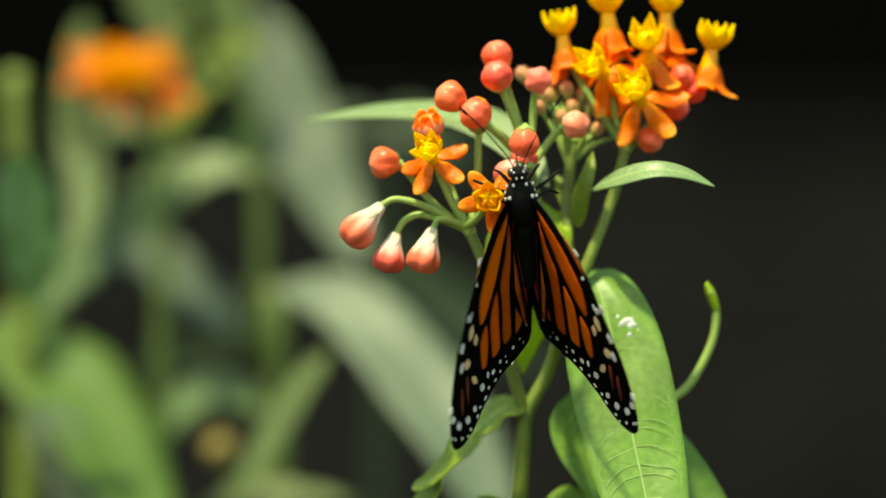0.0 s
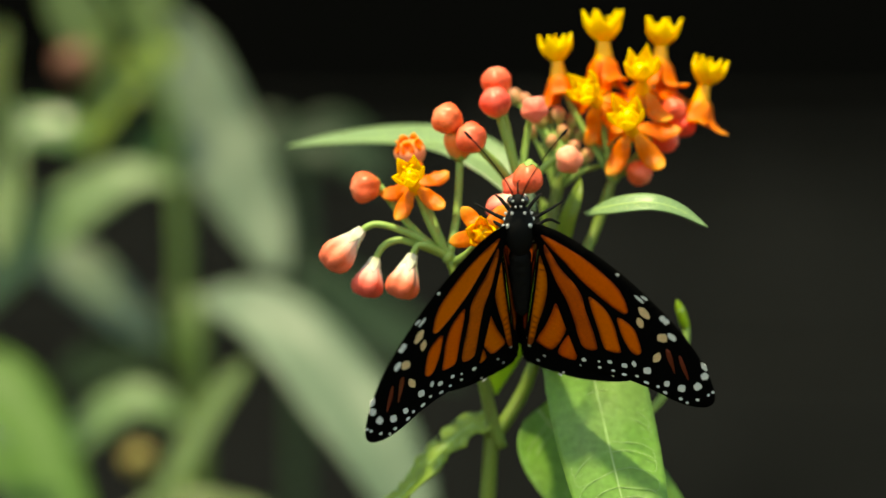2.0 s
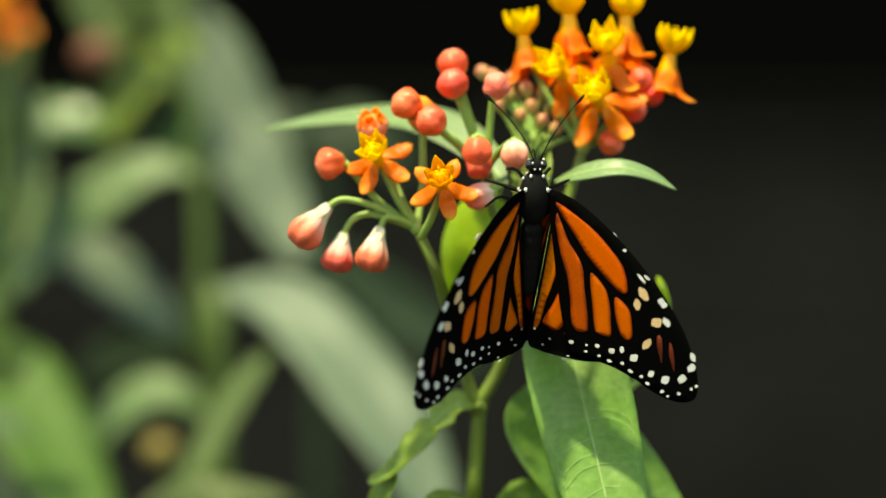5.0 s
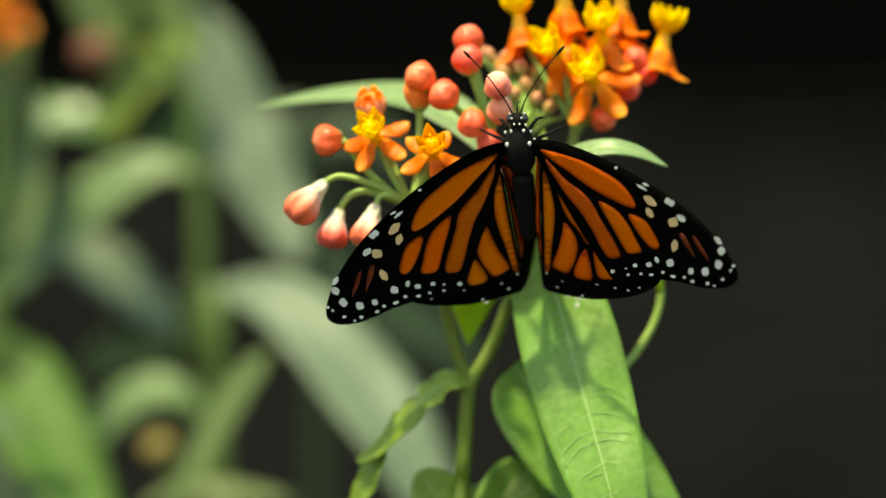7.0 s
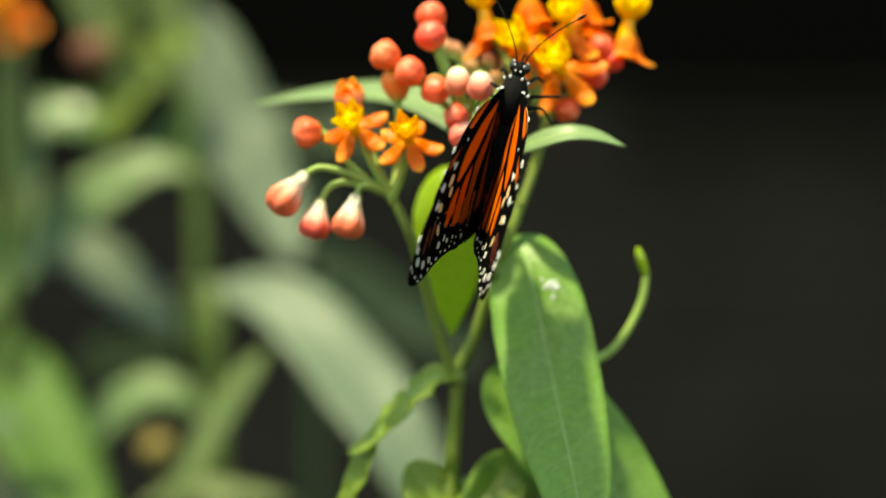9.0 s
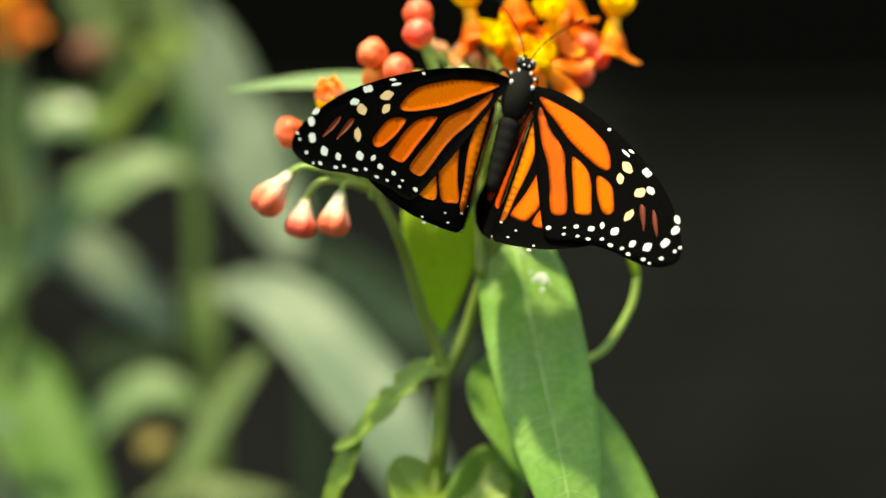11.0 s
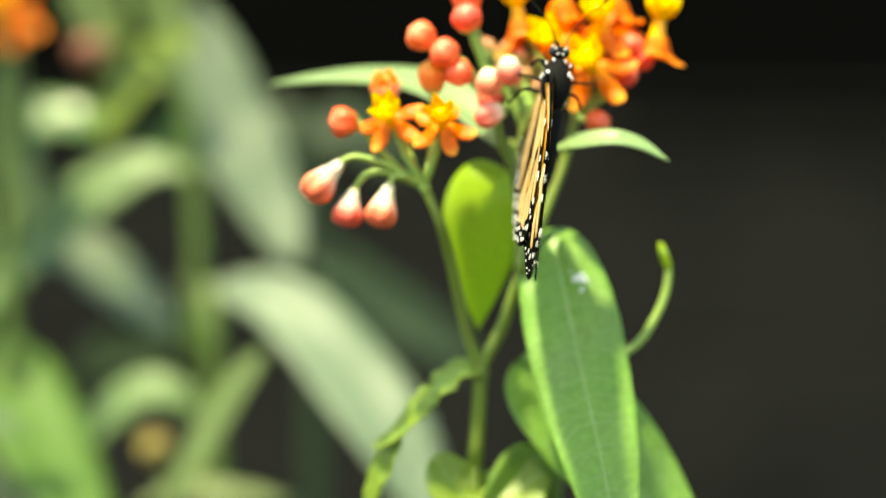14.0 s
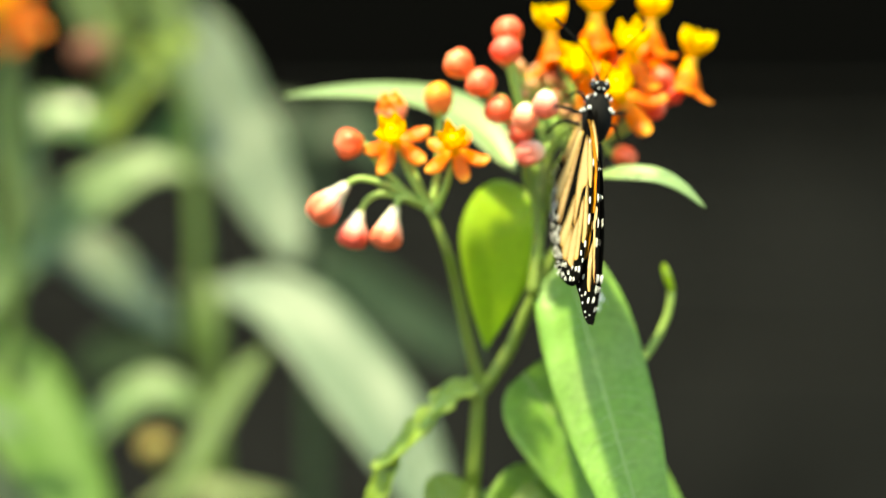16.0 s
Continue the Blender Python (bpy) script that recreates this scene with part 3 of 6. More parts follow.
leaf([place(958, 640, 16), place(998, 690, 16), place(1074, 778, 15), place(1168, 886, 14), place(1270, 1010, 13)], 0.0235,
     (-0.25, -0.7, 0.7), (-0.25, -0.7, 0.7), None, LEAF, "broad green leaf with pale veins, low on the stem", cup=0.08, p=0.3, q=0.6, wave=0.05, seed=4, n=90, m=16, quilt=0.00003)
leaf([place(948, 322, 15), place(924, 334, 13), place(904, 385, 13), place(893, 480, 15), place(884, 598, 19)], 0.0185,
     (-0.2, -0.72, 0.68), (-0.2, -0.78, 0.6), right_umbel, LEAF_YOUNG, "bright yellow-green young leaf, light shining through", ribs=False, cup=0.04, p=0.36, q=1.0, seed=5)
leaf([place(940, 282, 8), place(882, 214, 16), place(802, 169, 24), place(696, 156, 30), place(524, 167, 36)], 0.0112,
     (-0.3, -0.5, 1), (0, -0.35, 1), pale_leaf, LEAF_PALE, "narrow pale green leaf arching away from the stem", cup=0.2, p=0.7, q=0.75, seed=6)
# Pale material here puts the glare on the small leaf into its colour
leaf([place(1042, 280, 6), place(1085, 270, 0), place(1150, 268, -3), place(1200, 285, -3), place(1246, 319, -2)], 0.0046,
     (-0.15, -0.8, 0.75), (0.05, -0.8, 0.75), small_leaf, LEAF_PALE, "small pointed green leaf", cup=0.03, seed=7)
nibbled = leaf([place(880, 660, 14), place(842, 670, 14), place(802, 700, 13), place(764, 744, 12), place(726, 786, 12), place(690, 806, 12)], 0.008,
               (-0.45, -0.6, 0.7), (-0.6, -0.6, 0.6), None, LEAF_LIME, "narrow green leaf with a nibbled edge and bent tip", cup=0.12, p=0.16, q=0.42, wave=0.3, seed=8, n=60, m=10, nibble=0.85)
part("leaf_tip", blade([place(734, 772, 13), place(714, 824, 13), place(694, 868, 14), place(678, 912, 15)], 0.0056, (-0.5, -0.7, 0.5), (-0.5, -0.7, 0.5), 0.1, 0.3, 0.4, 0.0003, 0.25, 12, 24, 8), LEAF_LIME, nibbled,
     "bent-over bright tip of the leaf", JOINT)
leaf([place(990, 850, 18), place(915, 895, 16), place(850, 890, 15), place(796, 822, 15)], 0.0145, (-0.1, -0.75, 0.65), (-0.2, -0.7, 0.7), None, LEAF_LIME, "bright green leaf low on the stem", cup=0.1, p=0.3, q=0.45, seed=9)
leaf([place(988, 812, 22), place(968, 850, 20), place(935, 910, 18), place(890, 990, 18)], 0.0165, (0.45, -0.8, 0.3), (0.45, -0.8, 0.3), None, LEAF, "darker green leaf low on the stem", cup=0.25, p=0.45, q=0.7, seed=10)
for pts, wide in (([place(986, 352, 11), place(994, 300, 9), place(1008, 258, 9), place(1016, 226, 11)], 0.0034), ([place(972, 330, 15), place(962, 292, 17), place(950, 262, 19)], 0.003)):
    leaf(pts, wide, (0.25, -0.9, 0.4), (0.3, -0.8, 0.5), right_umbel, LEAF_LIME, "narrow young leaf standing by the stem", ribs=False, cup=0.3, p=0.5, q=0.8, seed=14)
# curled side shoot
grown("shoot", tube([place(1080, 655, 10), place(1130, 640, 12), place(1168, 612, 13), place(1205, 548, 14), place(1216, 495, 14), place(1207, 458, 13)], 0.0009, 0.0007, 10, 8), STEM_PALE, shoot_parts,
      "curled slender green shoot")
grown("shoot_tip", lathe(place(1216, 492, 14), place(1202, 444, 13), lambda s: 0.0002 + 0.0008 * (1 - s ** 3.5) * (0.8 + 0.5 * s), 12, 10), LEAF_YOUNG, shoot_parts)


# ---- butterfly ----
# the wings are drawn on two plan grids; these carry grid to millimetres from the hinge, outward and forward
FORE_PLAN = ((0.11744, -0.04323, -97.384), (-0.02008, -0.10868, 47.426))
HIND_PLAN = ((0.14464, 0.13272, -169.572), (0.05485, -0.09425, -25.740))


def on_wing(x, y, side, height, hind=False):
    """The place on a wing at grid point x, y, height metres above its middle sheet."""
    (a, b, c), (d, e, f) = HIND_PLAN if hind else FORE_PLAN
    u, v = a * x + b * y + c, d * x + e * y + f
    z = -0.0003 * (u * u + v * v) + height * 1000
    return Vector((side * u, v, z)) * 0.001


def sheet(outline, side, height, thick, hind=False, per=4, grain=10.0):
    """A closed outline filled as a thin, slightly arched sheet; 'along' is 0 at its rim and 1 inside."""
    ring = smooth([(x, y, 0) for x, y in outline], per, True)
    bm = bmesh.new()
    vs = [bm.verts.new(p) for p in ring]
    es = [bm.edges.new((vs[i], vs[(i + 1) % len(vs)])) for i in range(len(vs))]
    bmesh.ops.triangle_fill(bm, use_beauty=True, edges=es)
    for _ in range(5):
        long = [e for e in bm.edges if e.calc_length() > grain and not e.is_boundary]
        if not long:
            break
        bmesh.ops.subdivide_edges(bm, edges=long, cuts=1)
        bmesh.ops.triangulate(bm, faces=bm.faces)
    bm.normal_update()
    bm.verts.index_update()
    n = len(bm.verts)
    top = [on_wing(v.co.x, v.co.y, side, height + thick / 2, hind) for v in bm.verts]
    low = [on_wing(v.co.x, v.co.y, side, height - thick / 2, hind) for v in bm.verts]
    inside = [0.0 if v.is_boundary else min(1.0, min((v.co - q).length for q in ring) / 7.0) for v in bm.verts]
    f = []
    for q in bm.faces:
        ids = [v.index for v in q.verts]
        p0, p1, p2 = (top[i] for i in ids[:3])
        if (p1 - p0).cross(p2 - p0).z < 0:
            ids.reverse()
        f.append(tuple(ids))
        f.append(tuple(n + i for i in reversed(ids)))
    for e in bm.edges:
        if e.is_boundary:
            a, b = e.verts[0].index, e.verts[1].index
            f.append((a, b, n + b, n + a))
    bm.free()
    return top + low, f, inside * 2


def dot(x, y, rx, ry, turn, side, height, hind=False):
    """A raised patch of scales; its long way rx is turned by turn degrees on the grid."""
    ca, sa = math.cos(radians(turn)), math.sin(radians(turn))
    n = 12
    ring = []
    for k in range(n):
        c, s = math.cos(2 * math.pi * k / n), math.sin(2 * math.pi * k / n)
        r = 1 + 0.1 * math.sin(k * 2.3 + x)
        ring.append((x + r * (rx * c * ca - ry * s * sa), y + r * (rx * c * sa + ry * s * ca)))
    out = 0.00004 if height > 0 else -0.00004
    v = [on_wing(px, py, side, height + out, hind) for px, py in ring] + [on_wing(px, py, side, height - out, hind) for px, py in ring]
    f = [tuple(range(n)), tuple(range(2 * n - 1, n - 1, -1))] + [(k, n + k, n + (k + 1) % n, (k + 1) % n) for k in range(n)]
    return v, f, [0.0] * (2 * n)


def swollen(cell, by):
    """The cell with its rim moved outward by that many grid steps."""
    out = []
    m = len(cell)
    area = sum(cell[i - 1][0] * cell[i][1] - cell[i][0] * cell[i - 1][1] for i in range(m))
    for i in range(m):
        (ax, ay), (bx, by_) = cell[i - 1], cell[(i + 1) % m]
        dx, dy = bx - ax, by_ - ay
        d = math.hypot(dx, dy) or 1
        k = by / d * (1 if area > 0 else -1)
        out.append((cell[i][0] + dy * k, cell[i][1] - dx * k))
    return out


FORE = [(934, 252), (965, 251), (1000, 258), (1050, 276), (1100, 299), (1150, 327), (1200, 360), (1240, 393), (1270, 425), (1290, 452), (1302, 476), (1303, 493), (1290, 505), (1265, 510),
        (1238, 508), (1212, 502), (1195, 499), (1160, 496), (1125, 498), (1105, 503), (1083, 500), (1058, 466), (1018, 404), (982, 344), (950, 290), (936, 268)]
DISCAL = [(952, 268), (985, 274), (1030, 288), (1065, 305), (1095, 323), (1110, 338), (1120, 352), (1126, 366), (1118, 370), (1095, 362), (1065, 347), (1035, 330), (1000, 305), (970, 285)]
BROWN = [(962, 285), (975, 297), (1000, 322), (1025, 340), (1045, 360), (1058, 385), (1075, 412), (1090, 438), (1096, 455), (1085, 461), (1072, 458), (1060, 440), (1045, 412), (1025, 380), (1000, 350), (980, 322), (966, 300)]
FORE_CELLS = [DISCAL, BROWN,
              [(1058, 358), (1075, 364), (1095, 378), (1112, 400), (1125, 425), (1135, 445), (1130, 450), (1112, 451), (1102, 440), (1088, 415), (1072, 388), (1062, 370)],
              [(1112, 382), (1128, 384), (1145, 395), (1158, 415), (1167, 433), (1163, 442), (1152, 440), (1140, 428), (1125, 408)]]
APEX_CELLS = [[(975, 257), (1005, 263), (1050, 281), (1090, 302), (1085, 306), (1045, 291), (1000, 273), (972, 264)],
              [(1130, 350), (1165, 368), (1205, 398), (1240, 430), (1248, 444), (1225, 438), (1185, 410), (1138, 372)],
              [(1172, 398), (1185, 412), (1215, 440), (1240, 466), (1222, 468), (1190, 444), (1172, 420)],
              [(1100, 375), (1130, 378), (1150, 392), (1130, 384)]]
STREAKS = [[(1203, 414), (1211, 416), (1221, 434), (1230, 456), (1222, 446), (1210, 430)], [(1226, 418), (1234, 424), (1248, 446), (1254, 460), (1246, 452), (1234, 436)]]
WHITE = [(1091, 300, 3.2, 2.4, 20), (1137, 334, 10, 2.2, 28), (1144, 329, 6, 2, 20), (1182, 357, 5, 5.5, 0), (1189, 361, 5, 5.5, 0), (1206, 387, 9, 5, 32), (1270, 425, 8, 4, 48),
         (1276, 443, 6, 7.5, 0), (1271, 467, 6.2, 8, 0), (1248, 480, 6.5, 7.5, 0), (1223, 480, 5, 6, 0), (1186, 466, 6.8, 7, 0), (1162, 461, 3.6, 6, -30), (1148, 470, 5.5, 4.5, 0), (1123, 472, 4.2, 3.4, 0),
         (1081, 484, 4.2, 3.6, 0), (1152, 488, 4.2, 2.4, 0), (1133, 487, 3, 2.2, 0), (1173, 483, 3.2, 2.6, 0), (1191, 490, 5, 2.6, 10), (1211, 491, 3, 2.6, 0), (1225, 498, 4, 2.6, 15), (1252, 501, 3.2, 3, 0),
         (1278, 493, 3.2, 2.6, 0), (1292, 477, 2.4, 2.6, 0), (1297, 469, 2.6, 2.6, 0), (1106, 478, 2.2, 1.8, 0), (1110, 489, 3, 2.2, 0), (1264, 505, 2.4, 2, 0)]
CREAM = [(1151, 357, 13, 6.5, 38), (1150, 378, 10, 5.5, 56), (1192, 394, 9, 8.5, 0), (1194, 435, 6, 10.5, 8)]
INNER_CELLS = [[(915, 273), (881, 281), (844, 300), (818, 319), (799, 332), (824, 326), (865, 302), (912, 285)],
               [(911, 289), (877, 298), (820, 335), (771, 366), (768, 388), (778, 390), (840, 345), (881, 316), (916, 293)],
               [(918, 289), (881, 318), (836, 355), (781, 398), (780, 424), (800, 405), (850, 357), (890, 319)]]
HIND_CELLS = [[(940, 298), (941, 336), (937, 363), (909, 373), (881, 406), (866, 423), (862, 416), (870, 398), (877, 373), (898, 340), (928, 302)],
              [(869, 381), (859, 410), (836, 433), (799, 456), (788, 447), (789, 436), (820, 415), (848, 394)],
              [(853, 425), (848, 439), (824, 468), (811, 474), (799, 464), (807, 452), (832, 435)],
              [(890, 410), (881, 431), (857, 480), (844, 482), (826, 474), (836, 456), (859, 431)],
              [(919, 384), (916, 402), (898, 443), (886, 468), (865, 472), (869, 460), (881, 435), (902, 394)],
              [(937, 361), (939, 381), (935, 427), (923, 443), (908, 447), (914, 423), (925, 381)],
              [(949, 299), (959, 304), (964, 324), (964, 348), (958, 369), (946, 365), (942, 340), (944, 315)]]
HIND_WHITE = [(771, 447, 4.5, 4.9, -40), (758, 459, 4.1, 3.7, 0), (778, 464, 3.7, 2.9, -30), (787, 469, 3.7, 3.3, 0), (763, 471, 3.3, 3.3, 0), (773, 480, 3.7, 3.3, 0), (781, 492, 3.3, 2.9, 0), (797, 482, 4.1, 3.3, 0), (815, 481, 3.3, 3.3, 0),
    (800, 496, 4.9, 3.3, 0), (832, 492, 4.1, 2.9, 0), (815, 501, 3.7, 2.9, 0), (844, 500, 4.9, 3.3, -20), (855, 484, 3.3, 2.5, 0), (861, 500, 4.1, 2.9, 0), (874, 485, 5.4, 3.3, -25), (891, 485, 5.8, 4.1, -35), (902, 462, 4.1, 4.1, 0),
    (910, 472, 4.1, 2.5, -40), (924, 449, 5.8, 4.1, -50), (945, 414, 4.1, 7.8, 20), (950, 388, 4.1, 5.4, 30), (969, 335, 2.9, 5.4, 0), (951, 304, 3.3, 3.3, 0), (749, 466, 2.5, 3.7, -40), (762, 486, 3.3, 2.1, 30), (772, 496, 2.5, 2.1, 30)]
INNER_WHITE = [(754, 373, 3.3, 5.4, 0), (745, 402, 3.3, 4.9, 0), (742, 385, 2.5, 3.3, 0), (768, 341, 4.5, 2.4, -30), (752, 349, 4.5, 3.0, -45), (743, 362, 2.9, 3.7, 20), (735, 394, 1.6, 3.7, 0), (733, 381, 1.6, 3.3, 0), (760, 395, 3.7, 5.8, -10),
    (764, 414, 3.3, 4.5, -40), (776, 430, 3.7, 3.7, 0), (758, 438, 4.5, 4.5, 0), (741, 427, 2.5, 4.1, 0), (735, 441, 2.1, 3.3, 20), (735, 412, 2.1, 4.9, 0), (743, 447, 2.5, 3.3, 20)]
FOLD_CELL = [(915, 303), (880, 337), (840, 377), (800, 416), (772, 444), (782, 441), (815, 412), (845, 387), (875, 359), (905, 322)]
HIND = [(938, 272), (928, 286), (900, 313), (850, 363), (800, 412), (748, 463), (752, 479), (775, 494), (799, 504), (845, 510), (886, 502), (907, 485), (925, 448), (948, 407), (960, 374), (964, 330), (957, 303), (947, 283)]
INNER = [(936, 271), (905, 273), (880, 284), (845, 301), (807, 319), (770, 335), (748, 350), (737, 368), (729, 392), (728, 415), (731, 440), (738, 458), (747, 462), (799, 411), (849, 362), (899, 312), (927, 285)]


def wings(body, side):
    fore = part("forewing", sheet(FORE, side, 0, 0.00012, False, 4, 22), WING_BLACK, body, "black forewing with orange cells and white dots")
    hind = part("hindwing", sheet(HIND, side, 0, 0.00012, True, 4, 22), WING_BLACK, body, "black-edged orange hindwing with white dotted margin")
    for c in FORE_CELLS:
        part("cell", sheet(c, side, 0.00009, 0.00005), WING_BROWN if c is BROWN else WING_ORANGE, fore)
        part("cell_underside", sheet(swollen(c, 2.5), side, -0.00009, 0.00005), WING_UNDER_ORANGE, fore, "yellow-orange underside of a wing cell")
    for c in APEX_CELLS:
        part("cell_underside", sheet(c, side, -0.00007, 0.00004), WING_BUFF, fore, "buff underside of a wing cell")
    inner = part("inner_hindwing", sheet(INNER, side, 0, 0.00012, True, 4, 22), WING_BLACK, body, "inner edge of the hindwing, bent along the abdomen")
    part("cell", sheet(FOLD_CELL, side, 0.00009, 0.00005, True), WING_AMBER, hind)
    for wing_part, cells in ((hind, HIND_CELLS), (inner, INNER_CELLS)):
        for c in cells:
            part("cell", sheet(swollen(c, -1.8), side, 0.00009, 0.00005, True), WING_BROWN if wing_part is inner else WING_AMBER, wing_part)
            part("cell_underside", sheet(swollen(c, 0.5), side, -0.00009, 0.00005, True), WING_BUFF, wing_part, "buff underside of a wing cell")
    for c in STREAKS:
        part("streak", sheet(c, side, 0.0001, 0.00006), WING_RUST, fore, "dull rust streak near the wing tip")
    for h, nm in ((0.00009, "white_dots"), (-0.00009, "white_dots_underside")):
        part(nm, join(*[dot(x, y, a * (1 if h > 0 else 0.72), b * (1 if h > 0 else 0.72), t, side, h) for x, y, a, b, t in WHITE]), SPOT_WHITE, fore, "white dots along the margin", flat=True)
        part("cream_dots", join(*[dot(x, y, a, b, t, side, h) for x, y, a, b, t in CREAM]), SPOT_CREAM, fore, "cream patches", flat=True)
    part("white_dots", join(*[dot(x, y, 1.5, 1.4, t, side, 0.00009, True) for x, y, a, b, t in HIND_WHITE[:21:2]]), SPOT_WHITE, hind, "fine white dots along the margin", flat=True)
    for wing_part, dots in ((hind, HIND_WHITE), (inner, INNER_WHITE)):
        part("white_dots_underside", join(*[dot(x, y, a, b, t, side, -0.00009, True) for x, y, a, b, t in dots]), SPOT_WHITE, wing_part, "double row of white dots", flat=True)
    return fore, hind, inner


def make_butterfly():
    thing = tagged(new("butterfly"), "black and orange butterfly with white-dotted wing margins, clinging to the flowers", "butterfly")
    z = Vector((0, 0, 0))
    part("thorax", lathe(Vector((0, -0.0052, 0)), Vector((0, 0.0046, 0.0002)), lambda s: 0.003 * math.sin(math.pi * (0.08 + 0.84 * s)) ** 0.6, 16, 10), BODY_BLACK, thing, "furry black thorax")
    part("head", blob(Vector((0, 0.0058, 0.0004)), 0.0016, 0.0015, 0.0014, (1, 0, 0), (0, 1, 0), 14, 10), BODY_BLACK, thing)
    rings = lambda s: (0.0021 * (1 - 0.4 * s ** 2.4)) * (1 + 0.03 * math.cos(s * 44)) * min(1, 0.5 + s * 5) * (1 - max(0, s - 0.93) * 9)
    part("abdomen", lathe(Vector((0, -0.0042, -0.0002)), Vector((0, -0.0195, -0.0012)), rings, 16, 40), BODY_BLACK, thing, "ringed black abdomen")
    for sd in (-1, 1):
        part("eye", blob(Vector((sd * 0.0013, 0.0061, 0.0005)), 0.0008, 0.001, 0.001), EYE_BLACK, thing)
        p = [Vector((sd * 0.0006, 0.007, 0.0009)), Vector((sd * 0.0022, 0.0105, 0.0008)), Vector((sd * 0.0052, 0.0145, -0.0008)), Vector((sd * 0.009, 0.0182, -0.0034))]
        ant = part("antenna", tube(p, 0.00013, 0.00012, 6, 6), BODY_BLACK, thing)
        part("club", lathe(p[2].lerp(p[3], 0.72), p[3] + Vector((sd * 0.0005, 0.0005, 0)), lambda s: 0.00012 + 0.0002 * math.sin(math.pi * s), 8, 6), BODY_BLACK, ant)
        legs = ([(0.0014, 0.0026, -0.0016), (0.0032, 0.0046, -0.0028), (0.0042, 0.0038, -0.006)], [(0.0018, 0.0004, -0.002), (0.0048, 0.0012, -0.0036), (0.0082, 0.0018, -0.0066)],
                [(0.0016, -0.002, -0.002), (0.0052, -0.0012, -0.005), (0.0075, -0.004, -0.0085)])
        for lg in legs:
            part("leg", tube([Vector((sd * a, b, c)) for a, b, c in lg], 0.00044, 0.00022, 6, 5), BODY_BLACK, thing)
    part("proboscis", tube([Vector((0, 0.007, -0.0004)), Vector((0, 0.0084, -0.002)), Vector((0.0003, 0.0074, -0.005))], 0.00016, 0.0001, 6, 5), BODY_BLACK, thing)
    dots = []
    for x, y, z0, r in ((0.0009, 0.0066, 0.0015, 0.00028), (0.0005, 0.0055, 0.0018, 0.00026), (0.0012, 0.0042, 0.0019, 0.0004), (0.0021, 0.0016, 0.002, 0.00055), (0.0014, 0.0071, 0.0004, 0.0003), (0.0024, 0.0036, 0.0008, 0.00036),
                        (0.0029, 0.0012, 0.0012, 0.0004), (0.0026, 0.001, -0.0016, 0.0004), (0.0021, -0.0008, -0.0022, 0.00042),
                        (0.0024, -0.0034, -0.0012, 0.0004), (0.0019, 0.0028, -0.0019, 0.00036), (0.0017, 0.001, -0.0023, 0.0004), (0.0012, -0.0014, -0.0026, 0.0004), (0.0012, 0.004, -0.0016, 0.00032), (0.0016, -0.003, -0.0022, 0.00036)):
        for sd in (-1, 1):
            dots.append(blob(Vector((sd * x, y, z0)), r * (0.75 if z0 > 0 else 0.85), r * (0.95 if z0 > 0 else 1.05), r * 0.5, n=8, m=5))
    part("body_dots", join(*dots), SPOT_WHITE, thing, "white dots on head and thorax")
    return thing


butterfly = make_butterfly()
fore_right, hind_right, inner_right = wings(butterfly, 1)
fore_left, hind_left, inner_left = wings(butterfly, -1)


# ---- plants behind ----
def far(gx, gy, w):
    return spot(gx, gy, w * 0.88)


def far_plant(name, label, foot):
    ob = tagged(new(name), label, "plant", group="milkweeds behind")
    ob.location = foot
    return ob


def far_part(thing, name, shape, material, label=""):
    return part(name, shape, material, thing, label, thing.location)


def far_leaf(thing, pts, width, face=(0, -0.7, 0.7), material=None, w=330, cup=0.15, p=0.5, q=0.6, seed=0):
    """width in steps of the plan grid"""
    k = GRID * (1 + w * 0.88 / 1000 / FOCUS)
    far_part(thing, "leaf", blade([far(x, y, w + (r[0] if r else 0)) for x, y, *r in pts], width * k, face, face, cup, p, q, 0.0004, 0.15, seed, 20, 6), material or LEAF_FAR)


def far_flower(thing, gx, gy, w, axis, seed, size=1.0):
    column, petals, hoods, head = flower_shapes(far(gx, gy, w), axis, seed, size * 1.15, 1.0, seed)
    f = far_part(thing, "flower", column, COLUMN)
    for q in petals:
        part("petal", q, PETAL, f, "", thing.location)
    for q in hoods + [head]:
        part("hood", q, COLUMN, f, "", thing.location)


far_a = far_plant("milkweed_plant", "milkweed with long pale green leaves behind the flowers", (far(372, 441, 330).x, FOCUS + 0.29, 0))
fx = far_a.location
far_part(far_a, "stem", tube([Vector((fx.x + 0.01, fx.y, -0.02)), far(385, 882, 330), far(352, 640, 332), far(352, 430, 330), far(335, 200, 332), far(285, 60, 335), far(210, -60, 338), far(160, -160, 340)], 0.0033, 0.0021, 10, 6), STEM_OLIVE)
far_leaf(far_a, [(298, 8, 45), (356, 112, 40), (420, 250, 32), (486, 372, 24), (524, 470, 16)], 165, (0.0, -0.7, 0.55), LEAF_FAR_PALE, 330, p=0.3, q=0.55, seed=1)
far_leaf(far_a, [(385, 505, -30), (495, 535, -42), (603, 640, -56), (692, 765, -68), (780, 935, -80)], 150, (0.34, -0.78, 0.2), LEAF_FAR_PALE, 330, p=0.62, q=0.5, seed=2)
far_leaf(far_a, [(345, 60), (285, 105), (225, 165), (185, 250)], 112, (-0.5, -0.7, 0.5), LEAF_GOLD, 350, seed=20)
